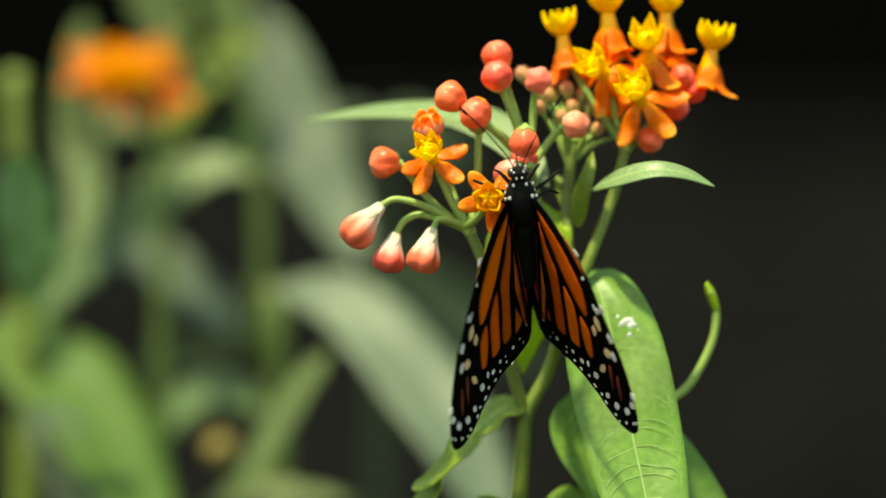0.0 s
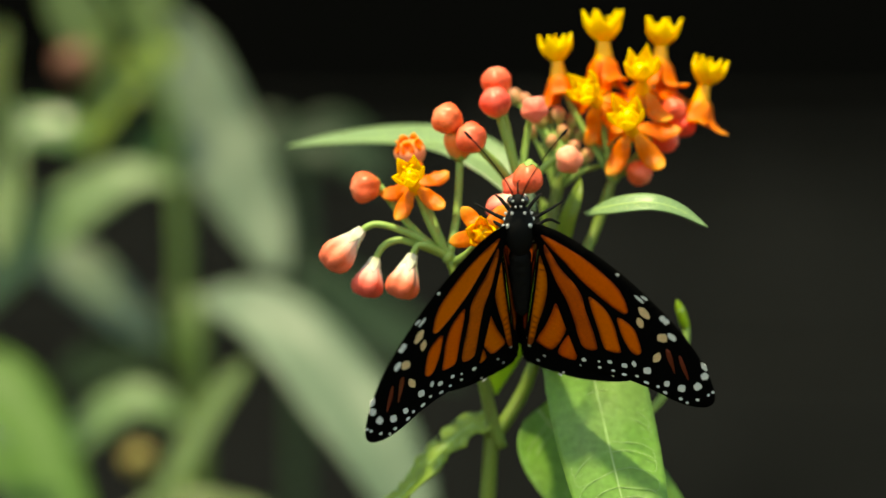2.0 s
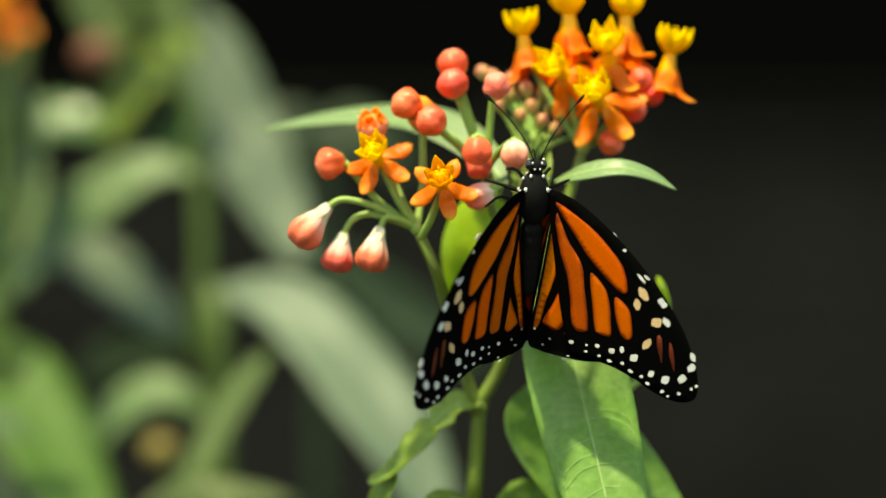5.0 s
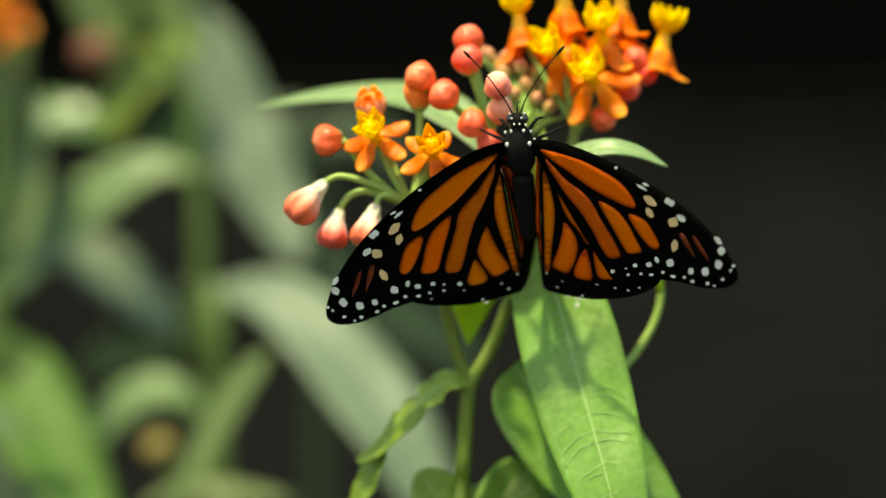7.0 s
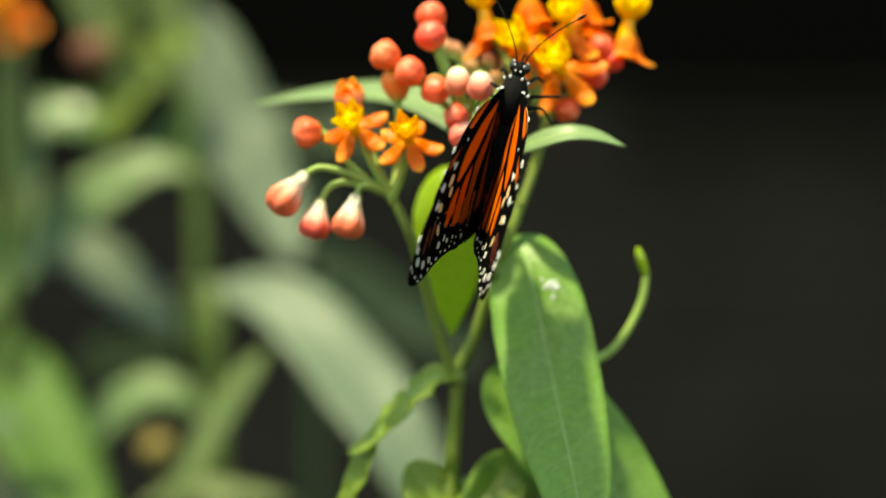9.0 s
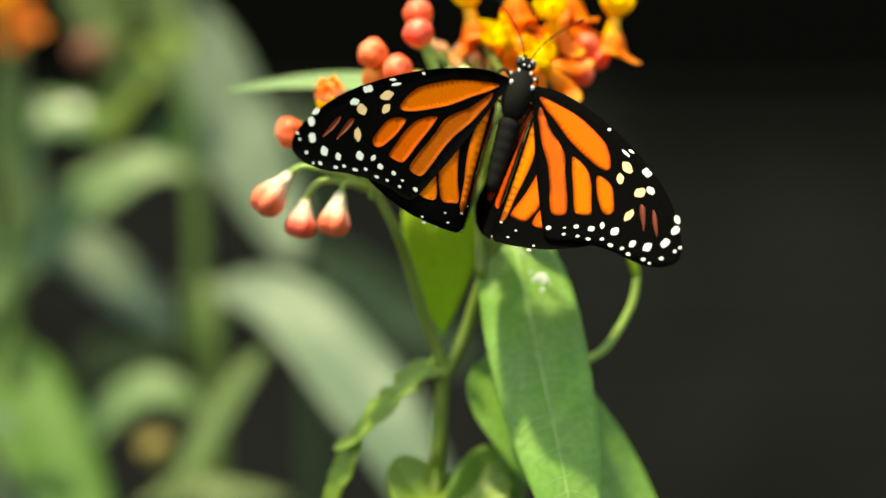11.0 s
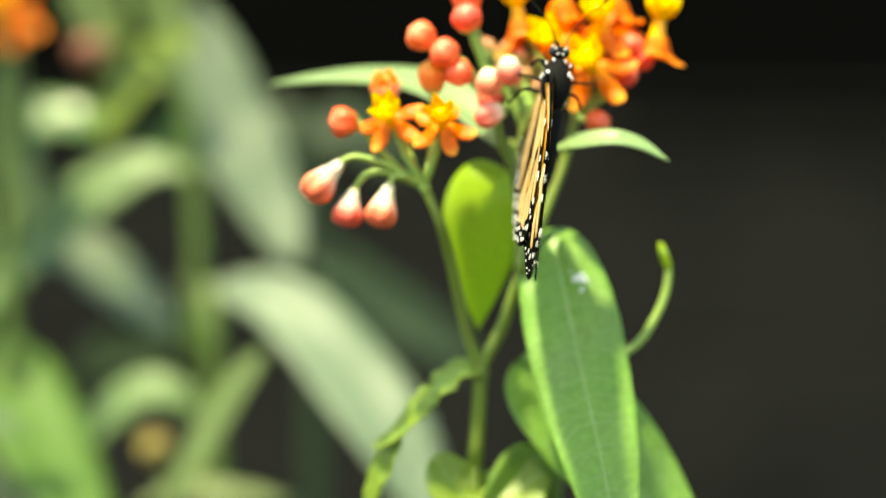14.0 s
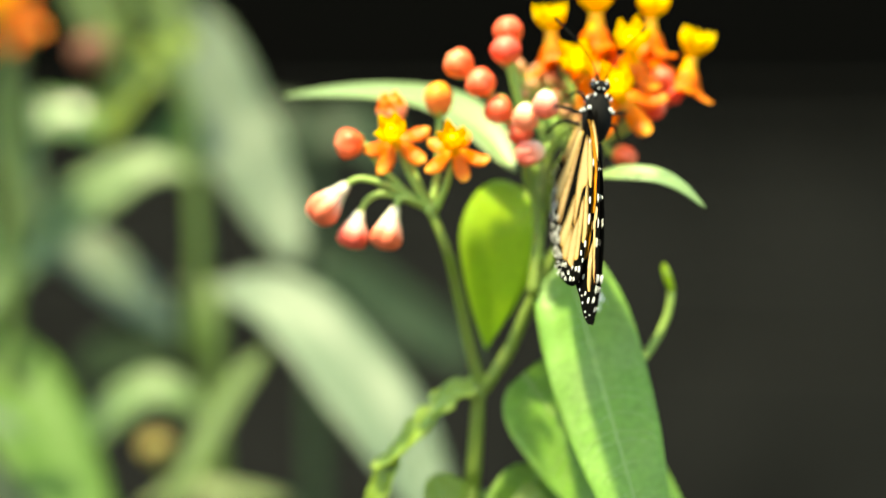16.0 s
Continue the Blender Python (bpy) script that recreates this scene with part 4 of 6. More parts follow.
far_leaf(far_a, [(345, 312), (292, 292), (225, 308), (132, 372), (20, 470), (-110, 596)], 112, (0.1, -0.75, 0.55), LEAF_MID, 330, p=0.6, q=0.5, seed=3)
far_leaf(far_a, [(30, 410), (110, 440), (190, 480), (310, 590)], 115, (0, -0.65, 0.65), LEAF_FAR_PALE, 352, seed=5)
far_leaf(far_a, [(470, 620), (415, 695), (360, 790), (290, 920)], 66, (-0.5, -0.65, 0.35), LEAF_OLIVE, 270, seed=6)
far_leaf(far_a, [(130, 800), (215, 715), (285, 690), (360, 730)], 92, (-0.1, -0.6, 0.8), LEAF_MID, 330, seed=7)
far_leaf(far_a, [(345, 170), (290, 250), (220, 300)], 78, (-0.3, -0.7, 0.5), LEAF_FAR, 352, seed=8)
far_leaf(far_a, [(250, 900), (340, 872), (520, 890)], 56, (0, -0.6, 0.8), LEAF_OLIVE, 320, seed=9)
far_leaf(far_a, [(305, -90), (302, -10), (300, 85)], 78, (-0.3, -0.8, 0.3), LEAF_OLIVE, 370, seed=10)
far_leaf(far_a, [(120, -90), (165, -5), (192, 55), (215, 125)], 100, (-0.3, -0.7, 0.5), LEAF_OLIVE, 345, seed=22)
far_leaf(far_a, [(395, 500), (280, 590), (130, 660)], 105, (0.1, -0.9, 0.1), LEAF_SHADE, 400, seed=21)
far_part(far_a, "bud", lathe(far(170, 130, 330), far(158, 60, 330), bud_profile(0.0066), 14, 10), BUD_DRY)
far_part(far_a, "pedicel", tube([far(215, 20, 330), far(195, 120, 330), far(170, 130, 330)], 0.0012, 0.001, 7), STEM)
far_part(far_a, "bud", lathe(far(285, 820, 310), far(268, 768, 310), bud_profile(0.0048), 14, 10), BUD_TAN)
far_part(far_a, "pedicel", tube([far(375, 850, 330), far(320, 860, 315), far(285, 820, 310)], 0.0012, 0.001, 7), STEM)

far_b = far_plant("milkweed_plant", "green milkweed with an orange flower head, out of focus behind", (far(20, 441, 300).x, FOCUS + 0.264, 0))
fb = far_b.location
far_part(far_b, "stem", tube([Vector((fb.x, fb.y, -0.02)), far(20, 882, 300), far(25, 420, 300), far(5, 120, 300), far(-20, 60, 300)], 0.0026, 0.002, 10, 6), STEM_OLIVE)
far_d = far_plant("milkweed_plant", "milkweed with broad green leaves, out of focus behind", (far(-60, 441, 300).x, FOCUS + 0.264, 0))
fd = far_d.location
far_part(far_d, "stem", tube([Vector((fd.x, fd.y, -0.02)), far(-70, 882, 300), far(-80, 420, 300), far(-90, 120, 300)], 0.0046, 0.003, 10, 6), STEM)
far_leaf(far_d, [(10, 100, 10), (25, 220, 0), (40, 330, -10), (30, 450, -20)], 82, (-0.2, -0.7, 0.4), LEAF_OLIVE, 320, seed=18)
far_leaf(far_d, [(-90, 270), (-70, 380), (-60, 540)], 120, (0.4, -0.8, 0.3), LEAF_FAR, 240, seed=19)
far_leaf(far_d, [(-150, 570, 20), (0, 680, 0), (90, 815, -20), (180, 990, -45)], 200, (0.55, -0.8, 0.3), LEAF_BROAD, 300, seed=11)
far_leaf(far_d, [(20, 235), (110, 205), (210, 240)], 88, (0, -0.7, 0.6), LEAF_FAR, 380, seed=12)
far_leaf(far_d, [(40, 20), (22, 110), (18, 200), (50, 300)], 58, (-0.3, -0.75, 0.4), LEAF_OLIVE, 315, seed=13)
far_leaf(far_d, [(-60, 720), (5, 810), (45, 960)], 110, (0.05, -0.7, 0.55), LEAF_FAR_PALE, 280, seed=14)
for i, (gx, gy) in enumerate(((-38, 25), (-8, 16), (-62, 42), (-18, 50), (-86, 20), (-48, 68), (8, 56))):
    far_flower(far_b, gx, gy, 300 + 4 * (i % 3), (0.7 * math.sin(i * 2), -0.6, 0.35), i, 1.4)

far_c = far_plant("milkweed_plant", "far milkweed with shade put into its dark leaf colour", (far(560, 441, 520).x, FOCUS + 0.458, 0))
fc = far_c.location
far_part(far_c, "stem", tube([Vector((fc.x, fc.y, -0.02)), far(560, 882, 520), far(565, 440, 520), far(560, 240, 520)], 0.004, 0.003, 10, 6), LEAF_SHADE)
far_leaf(far_c, [(560, 250), (620, 225), (720, 300)], 90, (0, -0.85, 0.4), LEAF_SHADE, 520, seed=15)
far_leaf(far_c, [(560, 440), (680, 540), (850, 650)], 100, (0, -0.85, 0.3), LEAF_SHADE, 520, seed=16)
far_leaf(far_c, [(560, 260), (500, 220), (430, 260)], 80, (0, -0.85, 0.4), LEAF_SHADE, 520, seed=17)


def motions():
    walk(plant, [
        (0, pose(0.00337, 0.48, -0.0046)), (0.5, pose(0.00447, 0.48025, -0.00523)), (1, pose(0.00416, 0.4805, -0.00397)),
        (1.5, pose(0.00517, 0.48075, -0.00276)), (2, pose(0.01273, 0.481, -0.00613)), (2.5, pose(0.00407, 0.4815, -0.00353)),
        (3, pose(0.00161, 0.482, -0.0011)), (3.5, pose(0.00061, 0.4825, -0.00041)), (4, pose(0.00745, 0.483, -0.00425)),
        (4.2, pose(0.00911, 0.48333, -0.00467)), (5.2, pose(0.0057, 0.485, -0.00339)), (6.3, pose(0.00748, 0.48683, -0.00278)),
        (6.5, pose(0.0059, 0.48717, -0.0007)), (7, pose(0.00399, 0.488, -0.00007)), (7.5, pose(0.00491, 0.49, -0.00038)),
        (8, pose(0.003, 0.492, -0.0004)), (8.5, pose(0.00209, 0.4935, 0.00023)), (9, pose(0.00233, 0.495, 0.00083)),
        (9.2, pose(0.00105, 0.49508, 0.00081)), (10.2, pose(0.00302, 0.49548, 0.00049)), (11.5, pose(-0.0018, 0.496, 0.00226)),
        (12, pose(0.00235, 0.499, 0.00131)), (12.5, pose(0.0026, 0.502, 0.00279)), (13, pose(0.00736, 0.502, 0.00046)),
        (13.5, pose(0.00701, 0.502, 0.00197)), (14, pose(0.00782, 0.502, 0.00162)), (14.5, pose(0.01096, 0.502, -0)),
        (15, pose(0.0113, 0.502, -0.00139)), (15.5, pose(0.00701, 0.502, -0.0007)), (16, pose(0.00701, 0.502, -0.00255))])
    for ob in left_umbel:
        walk(ob, [
        (0, pose(0.00054, 0, 0.77209, 0, -0.87, 0)), (0.5, pose(0.00129, 0, 0.7711, 0, -0.08, 0)), (1, pose(0.00052, 0, 0.77094, 0, -0.58, 0)),
        (1.5, pose(0.00057, 0, 0.77203, 0, -4.65, 0)), (2, pose(0.00178, 0, 0.77023, 0, 0.42, 0)), (2.5, pose(0.00047, 0, 0.77203, 0, -2.17, 0)),
        (3, pose(-0.00007, 0, 0.77281, 0, -3.58, 0)), (3.5, pose(0.00107, 0, 0.77309, 0, -4.71, 0)), (4, pose(0.00026, 0, 0.77158, 0, -2.59, 0)),
        (4.2, pose(0.00033, 0, 0.77156, 0, -2.58, 0)), (5.2, pose(0.00002, 0, 0.77223, 0, -2.68, 0)), (6.3, pose(0.00053, 0, 0.77198, 0, -1.86, 0)),
        (6.5, pose(0.00106, 0, 0.77247, 0, -0.36, 0)), (7, pose(0.00051, 0, 0.77221, 0, -1.31, 0)), (7.5, pose(0.00063, 0, 0.77273, 0, -2.64, 0)),
        (8, pose(0.0003, 0, 0.77283, 0, -4.15, 0)), (8.5, pose(0.00021, 0, 0.77368, 0, -3.45, 0)), (9, pose(-0.00058, 0, 0.7737, 0, -2.59, 0)),
        (9.2, pose(-0.00034, 0, 0.7736, 0, -3.13, 0)), (10.2, pose(0.00025, 0, 0.77374, 0, -3.69, 0)), (11.5, pose(0.00076, 0, 0.77422, 0, -5.09, 0)),
        (12, pose(0.00032, 0, 0.77445, 0, -2.25, 0)), (12.5, pose(-0.00136, 0, 0.77494, 0, -0.20, 0)), (13, pose(0.00028, 0, 0.77478, 0, 0.06, 0)),
        (13.5, pose(-0.0002, 0, 0.7753, 0, -1.70, 0)), (14, pose(-0.00031, 0, 0.77445, 0, -0.71, 0)), (14.5, pose(0, 0, 0.77415, 0, 0, 0)),
        (15, pose(0.00063, 0, 0.77396, 0, -1.34, 0)), (15.5, pose(-0.00032, 0, 0.77441, 0, -1.64, 0)), (16, pose(0.00105, 0, 0.77406, 0, -0.32, 0))])
    for ob in mid_umbel:
        walk(ob, [
        (0, pose(-0.00032, 0, 0.76881, 0, -4.69, 0)), (0.5, pose(0.00012, 0, 0.76784, 0, -2.54, 0)), (1, pose(-0.00008, 0, 0.76613, 0, -4.17, 0)),
        (1.5, pose(0.00001, 0, 0.76796, 0, -8.19, 0)), (2, pose(-0.00031, 0, 0.76722, 0, 0.01, 0)), (2.5, pose(-0.00049, 0, 0.76884, 0, -4.25, 0)),
        (3, pose(-0.00009, 0, 0.76848, 0, -6.25, 0)), (3.5, pose(0.00027, 0, 0.767, 0, -6.65, 0)), (4, pose(-0.00057, 0, 0.76371, 0, -4.78, 0)),
        (4.2, pose(-0.00083, 0, 0.76561, 0, -3.46, 0)), (5.2, pose(-0.00067, 0, 0.76688, 0, -4.39, 0)), (6.3, pose(-0.00078, 0, 0.76392, 0, -1.17, 0)),
        (6.5, pose(0.00002, 0, 0.76867, 0, 0.90, 0)), (7, pose(0.00064, 0, 0.76772, 0, -1.15, 0)), (7.5, pose(-0.00032, 0, 0.76731, 0, -3.65, 0)),
        (8, pose(-0.00008, 0, 0.76847, 0, -4.81, 0)), (8.5, pose(0.0004, 0, 0.77132, 0, -3.21, 0)), (9, pose(-0.00077, 0, 0.77209, 0, -4.17, 0)),
        (9.2, pose(-0.00065, 0, 0.77128, 0, -3.45, 0)), (10.2, pose(-0.00012, 0, 0.77161, 0, -3.25, 0)), (11.5, pose(0.00063, 0, 0.7726, 0, -5.59, 0)),
        (12, pose(0.00012, 0, 0.77438, 0, -2.25, 0)), (12.5, pose(-0.00087, 0, 0.77575, 0, -1.86, 0)), (13, pose(-0.00016, 0, 0.77475, 0, 1.22, 0)),
        (13.5, pose(-0.0002, 0, 0.77685, 0, -4.94, 0)), (14, pose(-0.00055, 0, 0.77534, 0, -2.53, 0)), (14.5, pose(0, 0, 0.77415, 0, 0, 0)),
        (15, pose(0.00032, 0, 0.77358, 0, -0.94, 0)), (15.5, pose(-0.00021, 0, 0.77548, 0, -3.17, 0)), (16, pose(0.00057, 0, 0.77321, 0, 3.42, 0))])
    for ob in right_umbel:
        walk(ob, [
        (0, pose(-0.00071, 0, 0.77264, 0, -1.97, 0)), (0.5, pose(-0.00016, 0, 0.77247, 0, 0.08, 0)), (1, pose(-0.00033, 0, 0.77171, 0, -1.53, 0)),
        (1.5, pose(-0.00172, 0, 0.77212, 0, -3.52, 0)), (2, pose(0.00009, 0, 0.77198, 0, 1.71, 0)), (2.5, pose(-0.00106, 0, 0.7729, 0, -1.80, 0)),
        (3, pose(-0.00105, 0, 0.77288, 0, -3.88, 0)), (3.5, pose(-0.00216, 0, 0.77256, 0, -2.74, 0)), (4, pose(-0.0025, 0, 0.77169, 0, 0.13, 0)),
        (4.2, pose(-0.00204, 0, 0.77235, 0, 0.86, 0)), (5.2, pose(-0.00139, 0, 0.7726, 0, -0.53, 0)), (6.3, pose(-0.00135, 0, 0.7717, 0, 0.55, 0)),
        (6.5, pose(-0.00041, 0, 0.77368, 0, 0.76, 0)), (7, pose(-0.00046, 0, 0.77325, 0, -0.03, 0)), (7.5, pose(-0.00074, 0, 0.77346, 0, -1.59, 0)),
        (8, pose(-0.00073, 0, 0.77334, 0, -2.95, 0)), (8.5, pose(-0.00001, 0, 0.77359, 0, -2.66, 0)), (9, pose(-0.00136, 0, 0.77365, 0, -2.95, 0)),
        (9.2, pose(-0.00129, 0, 0.77353, 0, -2.50, 0)), (10.2, pose(-0.0007, 0, 0.77338, 0, -2.81, 0)), (11.5, pose(-0.00019, 0, 0.77264, 0, -4.04, 0)),
        (12, pose(-0.00086, 0, 0.77464, 0, -1.51, 0)), (12.5, pose(-0.00143, 0, 0.77384, 0, -1.79, 0)), (13, pose(-0.00017, 0, 0.77468, 0, 0.95, 0)),
        (13.5, pose(-0.00062, 0, 0.77446, 0, -4.22, 0)), (14, pose(-0.00083, 0, 0.77424, 0, -1.79, 0)), (14.5, pose(0, 0, 0.77415, 0, 0, 0)),
        (15, pose(0.00011, 0, 0.77355, 0, -0.21, 0)), (15.5, pose(-0.00027, 0, 0.77442, 0, -2.08, 0)), (16, pose(0.0006, 0, 0.77445, 0, 2.90, 0))])
    for ob in pale_leaf:
        walk(ob, [
        (0, pose(-0.0016, 0, 0.77276, 0, -0.83, 0)), (0.5, pose(-0.00013, 0, 0.77247, 0, 0.04, 0)), (1, pose(-0.00206, 0, 0.77197, 0, 0.69, 0)),
        (1.5, pose(-0.0036, 0, 0.77234, 0, -1.11, 0)), (2, pose(0.00255, 0, 0.77159, 0, -1.45, 0)), (2.5, pose(-0.002, 0, 0.77303, 0, -0.59, 0)),
        (3, pose(-0.00059, 0, 0.77254, 0, -2.44, 0)), (3.5, pose(0.00125, 0, 0.77171, 0, -2.19, 0)), (4, pose(0.00217, 0, 0.77071, 0, -2.65, 0)),
        (4.2, pose(0.00265, 0, 0.77137, 0, -2.84, 0)), (5.2, pose(0.00114, 0, 0.77229, 0, -3.77, 0)), (6.3, pose(0.00283, 0, 0.7712, 0, -4.80, 0)),
        (6.5, pose(0.00339, 0, 0.77319, 0, -4.10, 0)), (7, pose(0.0018, 0, 0.77295, 0, -2.93, 0)), (7.5, pose(0.00165, 0, 0.77322, 0, -4.64, 0)),
        (8, pose(0.00237, 0, 0.77215, 0, -3.72, 0)), (8.5, pose(0.00327, 0, 0.77247, 0, -2.52, 0)), (9, pose(0.00250, 0, 0.77257, 0, -2.39, 0)),
        (9.2, pose(0.00231, 0, 0.77242, 0, -2.20, 0)), (10.2, pose(0.00010, 0, 0.77297, 0, -1.24, 0)), (11.5, pose(-0.00334, 0, 0.77303, 0, 0, 0)),
        (12, pose(-0.00241, 0, 0.77487, 0, 0.48, 0)), (12.5, pose(-0.00357, 0, 0.77416, 0, 0.96, 0)), (13, pose(0.00001, 0, 0.77465, 0, 0.72, 0)),
        (13.5, pose(-0.00429, 0, 0.77492, 0, 0.48, 0)), (14, pose(-0.00241, 0, 0.77446, 0, 0.24, 0)), (14.5, pose(0, 0, 0.77415, 0, 0, 0)),
        (15, pose(-0.00102, 0, 0.77374, 0, 1.24, 0)), (15.5, pose(-0.00300, 0, 0.77468, 0, 0.27, 0)), (16, pose(-0.00145, 0, 0.77441, 0, 2.63, 0))])
    for ob in small_leaf:
        walk(ob, [
        (0, pose(0.00468, 0, 0.7691, 0, -12.53, 0)), (0.5, pose(0.00443, 0, 0.76919, 0, -9.02, 0)), (1, pose(0.00348, 0, 0.76878, 0, -9.34, 0)),
        (1.5, pose(0.00116, 0, 0.76961, 0, -11.68, 0)), (2, pose(0.00328, 0, 0.76961, 0, -4.73, 0)), (2.5, pose(0.00324, 0, 0.76979, 0, -11.08, 0)),
        (3, pose(0.00489, 0, 0.76918, 0, -15.27, 0)), (3.5, pose(0.0002, 0, 0.77083, 0, -8.95, 0)), (4, pose(-0.00139, 0, 0.77087, 0, -3.47, 0)),
        (4.2, pose(0.00111, 0, 0.77086, 0, -4.98, 0)), (5.2, pose(0.00202, 0, 0.77105, 0, -7.16, 0)), (6.3, pose(0.00028, 0, 0.77068, 0, -4.05, 0)),
        (6.5, pose(0.00569, 0, 0.7701, 0, -10.29, 0)), (7, pose(0.00476, 0, 0.77022, 0, -9.44, 0)), (7.5, pose(0.0027, 0, 0.7707, 0, -9.33, 0)),
        (8, pose(-0.00213, 0, 0.77196, 0, -7.09, 0)), (8.5, pose(-0.00598, 0, 0.7739, 0, -2.07, 0)), (9, pose(0.0044, 0, 0.77001, 0, -15.84, 0)),
        (9.2, pose(0.00287, 0, 0.77031, 0, -13.12, 0)), (10.2, pose(0.00175, 0, 0.7711, 0, -11.25, 0)), (11.5, pose(0.00595, 0, 0.77047, 0, -16.67, 0)),
        (12, pose(0.01077, 0, 0.77026, 0, -19.22, 0)), (12.5, pose(0.01198, 0, 0.77062, 0, -20.82, 0)), (13, pose(0.00227, 0, 0.77361, 0, -3.54, 0)),
        (13.5, pose(0.00302, 0, 0.77163, 0, -12.26, 0)), (14, pose(-0.00005, 0, 0.77293, 0, -4.87, 0)), (14.5, pose(0, 0, 0.77415, 0, 0, 0)),
        (15, pose(-0.00168, 0, 0.77457, 0, 2.27, 0)), (15.5, pose(-0.00173, 0, 0.77456, 0, -1.52, 0)), (16, pose(0.00086, 0, 0.7748, 0, 4.94, 0))])
    for ob in bent_flower:
        walk(ob, [
        (0, pose(-0.00787, 0.02053, 0.77683, 34.13, 13.17, -0.73)), (0.5, pose(-0.00765, 0.02053, 0.7756, 34.12, 13.96, -0.73)), (1, pose(-0.01037, 0.02053, 0.77364, 34.12, 13.46, -0.73)),
        (1.5, pose(-0.00981, 0.01399, 0.77154, 22.29, 9.89, 1.66)), (2, pose(-0.00489, 0.02007, 0.77319, 33.23, 14.59, -0.47)), (2.5, pose(-0.00759, 0.01836, 0.77543, 30.12, 11.36, -0.33)),
        (3, pose(0.00003, 0.00583, 0.7708, 10.14, -3.22, -2.68)), (3.5, pose(-0.00029, 0.00593, 0.77174, 10.11, -3.12, -2.15)), (4, pose(-0.00158, 0.00603, 0.76824, 9.98, 0.23, -1.61)),
        (4.2, pose(-0.00171, 0.00606, 0.76833, 9.96, 0.73, -1.39)), (5.2, pose(-0.003, 0.00621, 0.76954, 9.89, 3.06, -0.32)), (6.3, pose(-0.00361, 0.00633, 0.77006, 9.85, 6.55, 0.85)),
        (6.5, pose(-0.00388, 0.00634, 0.77054, 9.88, 8.54, 1.07)), (7, pose(-0.00416, 0.0042, 0.77056, 6.51, 4.61, 0.53)), (7.5, pose(-0.00166, 0.00207, 0.77064, 3.21, 0.30, 0.18)),
        (8, pose(0.0006, 0, 0.77042, 0, -4.15, 0)), (8.5, pose(0.00022, 0, 0.77153, 0, -3.45, 0)), (9, pose(-0.00071, 0, 0.77219, 0, -2.59, 0)),
        (9.2, pose(-0.00055, 0, 0.77214, 0, -3.13, 0)), (10.2, pose(-0.00039, 0, 0.77251, 0, -3.69, 0)), (11.5, pose(-0.00043, 0, 0.77329, 0, -5.09, 0)),
        (12, pose(-0.00053, 0, 0.77373, 0, -2.25, 0)), (12.5, pose(-0.00207, 0, 0.7744, 0, -0.20, 0)), (13, pose(0.00053, 0, 0.77445, 0, 0.06, 0)),
        (13.5, pose(-0.00047, 0, 0.77496, 0, -1.70, 0)), (14, pose(-0.00059, 0, 0.77461, 0, -0.71, 0)), (14.5, pose(0, 0, 0.77415, 0, 0, 0)),
        (15, pose(0.00106, 0, 0.77325, 0, -1.34, 0)), (15.5, pose(-0.00018, 0, 0.77427, 0, -1.64, 0)), (16, pose(0.00199, 0, 0.77361, 0, -0.32, 0))])
    for ob in bent_a:
        walk(ob, [
        (0, pose(0.00762, -0.03981, 0.79694, -56.54, -7.80, 10.75)), (0.5, pose(0.00879, -0.03962, 0.79547, -55.67, -5.75, 10.59)), (1, pose(0.00773, -0.03942, 0.79439, -55.50, -7.40, 10.50)),
        (1.5, pose(0.00602, -0.03922, 0.79538, -55.76, -11.40, 10.49)), (2, pose(0.00932, -0.03902, 0.79324, -53.79, -3.39, 10.18)), (2.5, pose(0.00715, -0.03881, 0.79517, -54.07, -7.63, 10.13)),
        (3, pose(0.0065, -0.0386, 0.79479, -53.94, -9.66, 10.05)), (3.5, pose(0.00655, -0.03838, 0.79299, -53.52, -10.09, 9.94)), (4, pose(0.00659, -0.03816, 0.78922, -52.71, -8.30, 9.76)),
        (4.2, pose(0.00669, -0.03726, 0.78953, -50.55, -7.06, 9.32)), (5.2, pose(0.00546, -0.03184, 0.78411, -40.72, -8.07, 7.20)), (6.3, pose(0.00442, -0.02455, 0.77473, -29.42, -4.53, 4.84)),
        (6.5, pose(0.00426, -0.02313, 0.77739, -27.33, -2.35, 4.43)), (7, pose(0.00271, -0.01552, 0.77297, -17.92, -5.38, 0.02)), (7.5, pose(-0.00017, -0.00787, 0.77222, -8.89, -5.76, -0.16)),
        (8, pose(-0.00022, 0, 0.7703, 0, -4.81, 0)), (8.5, pose(0.00141, 0, 0.77152, 0, -3.21, 0)), (9, pose(0.0003, 0, 0.77219, 0, -4.17, 0)),
        (9.2, pose(0.00035, 0, 0.77142, 0, -3.45, 0)), (10.2, pose(0.00052, 0, 0.77194, 0, -3.25, 0)), (11.5, pose(0.00078, 0, 0.77318, 0, -5.59, 0)),
        (12, pose(0.00009, 0, 0.77506, 0, -2.25, 0)), (12.5, pose(-0.00109, 0, 0.77652, 0, -1.86, 0)), (13, pose(0.00004, 0, 0.77456, 0, 1.22, 0)),
        (13.5, pose(-0.00116, 0, 0.77701, 0, -4.94, 0)), (14, pose(-0.00064, 0, 0.77505, 0, -2.53, 0)), (14.5, pose(-0.00001, 0, 0.77415, 0, 0, 0)),
        (15, pose(0.00048, 0, 0.7734, 0, -0.94, 0)), (15.5, pose(-0.00007, 0, 0.77497, 0, -3.17, 0)), (16, pose(0.00097, 0, 0.77348, 0, 3.42, 0))])
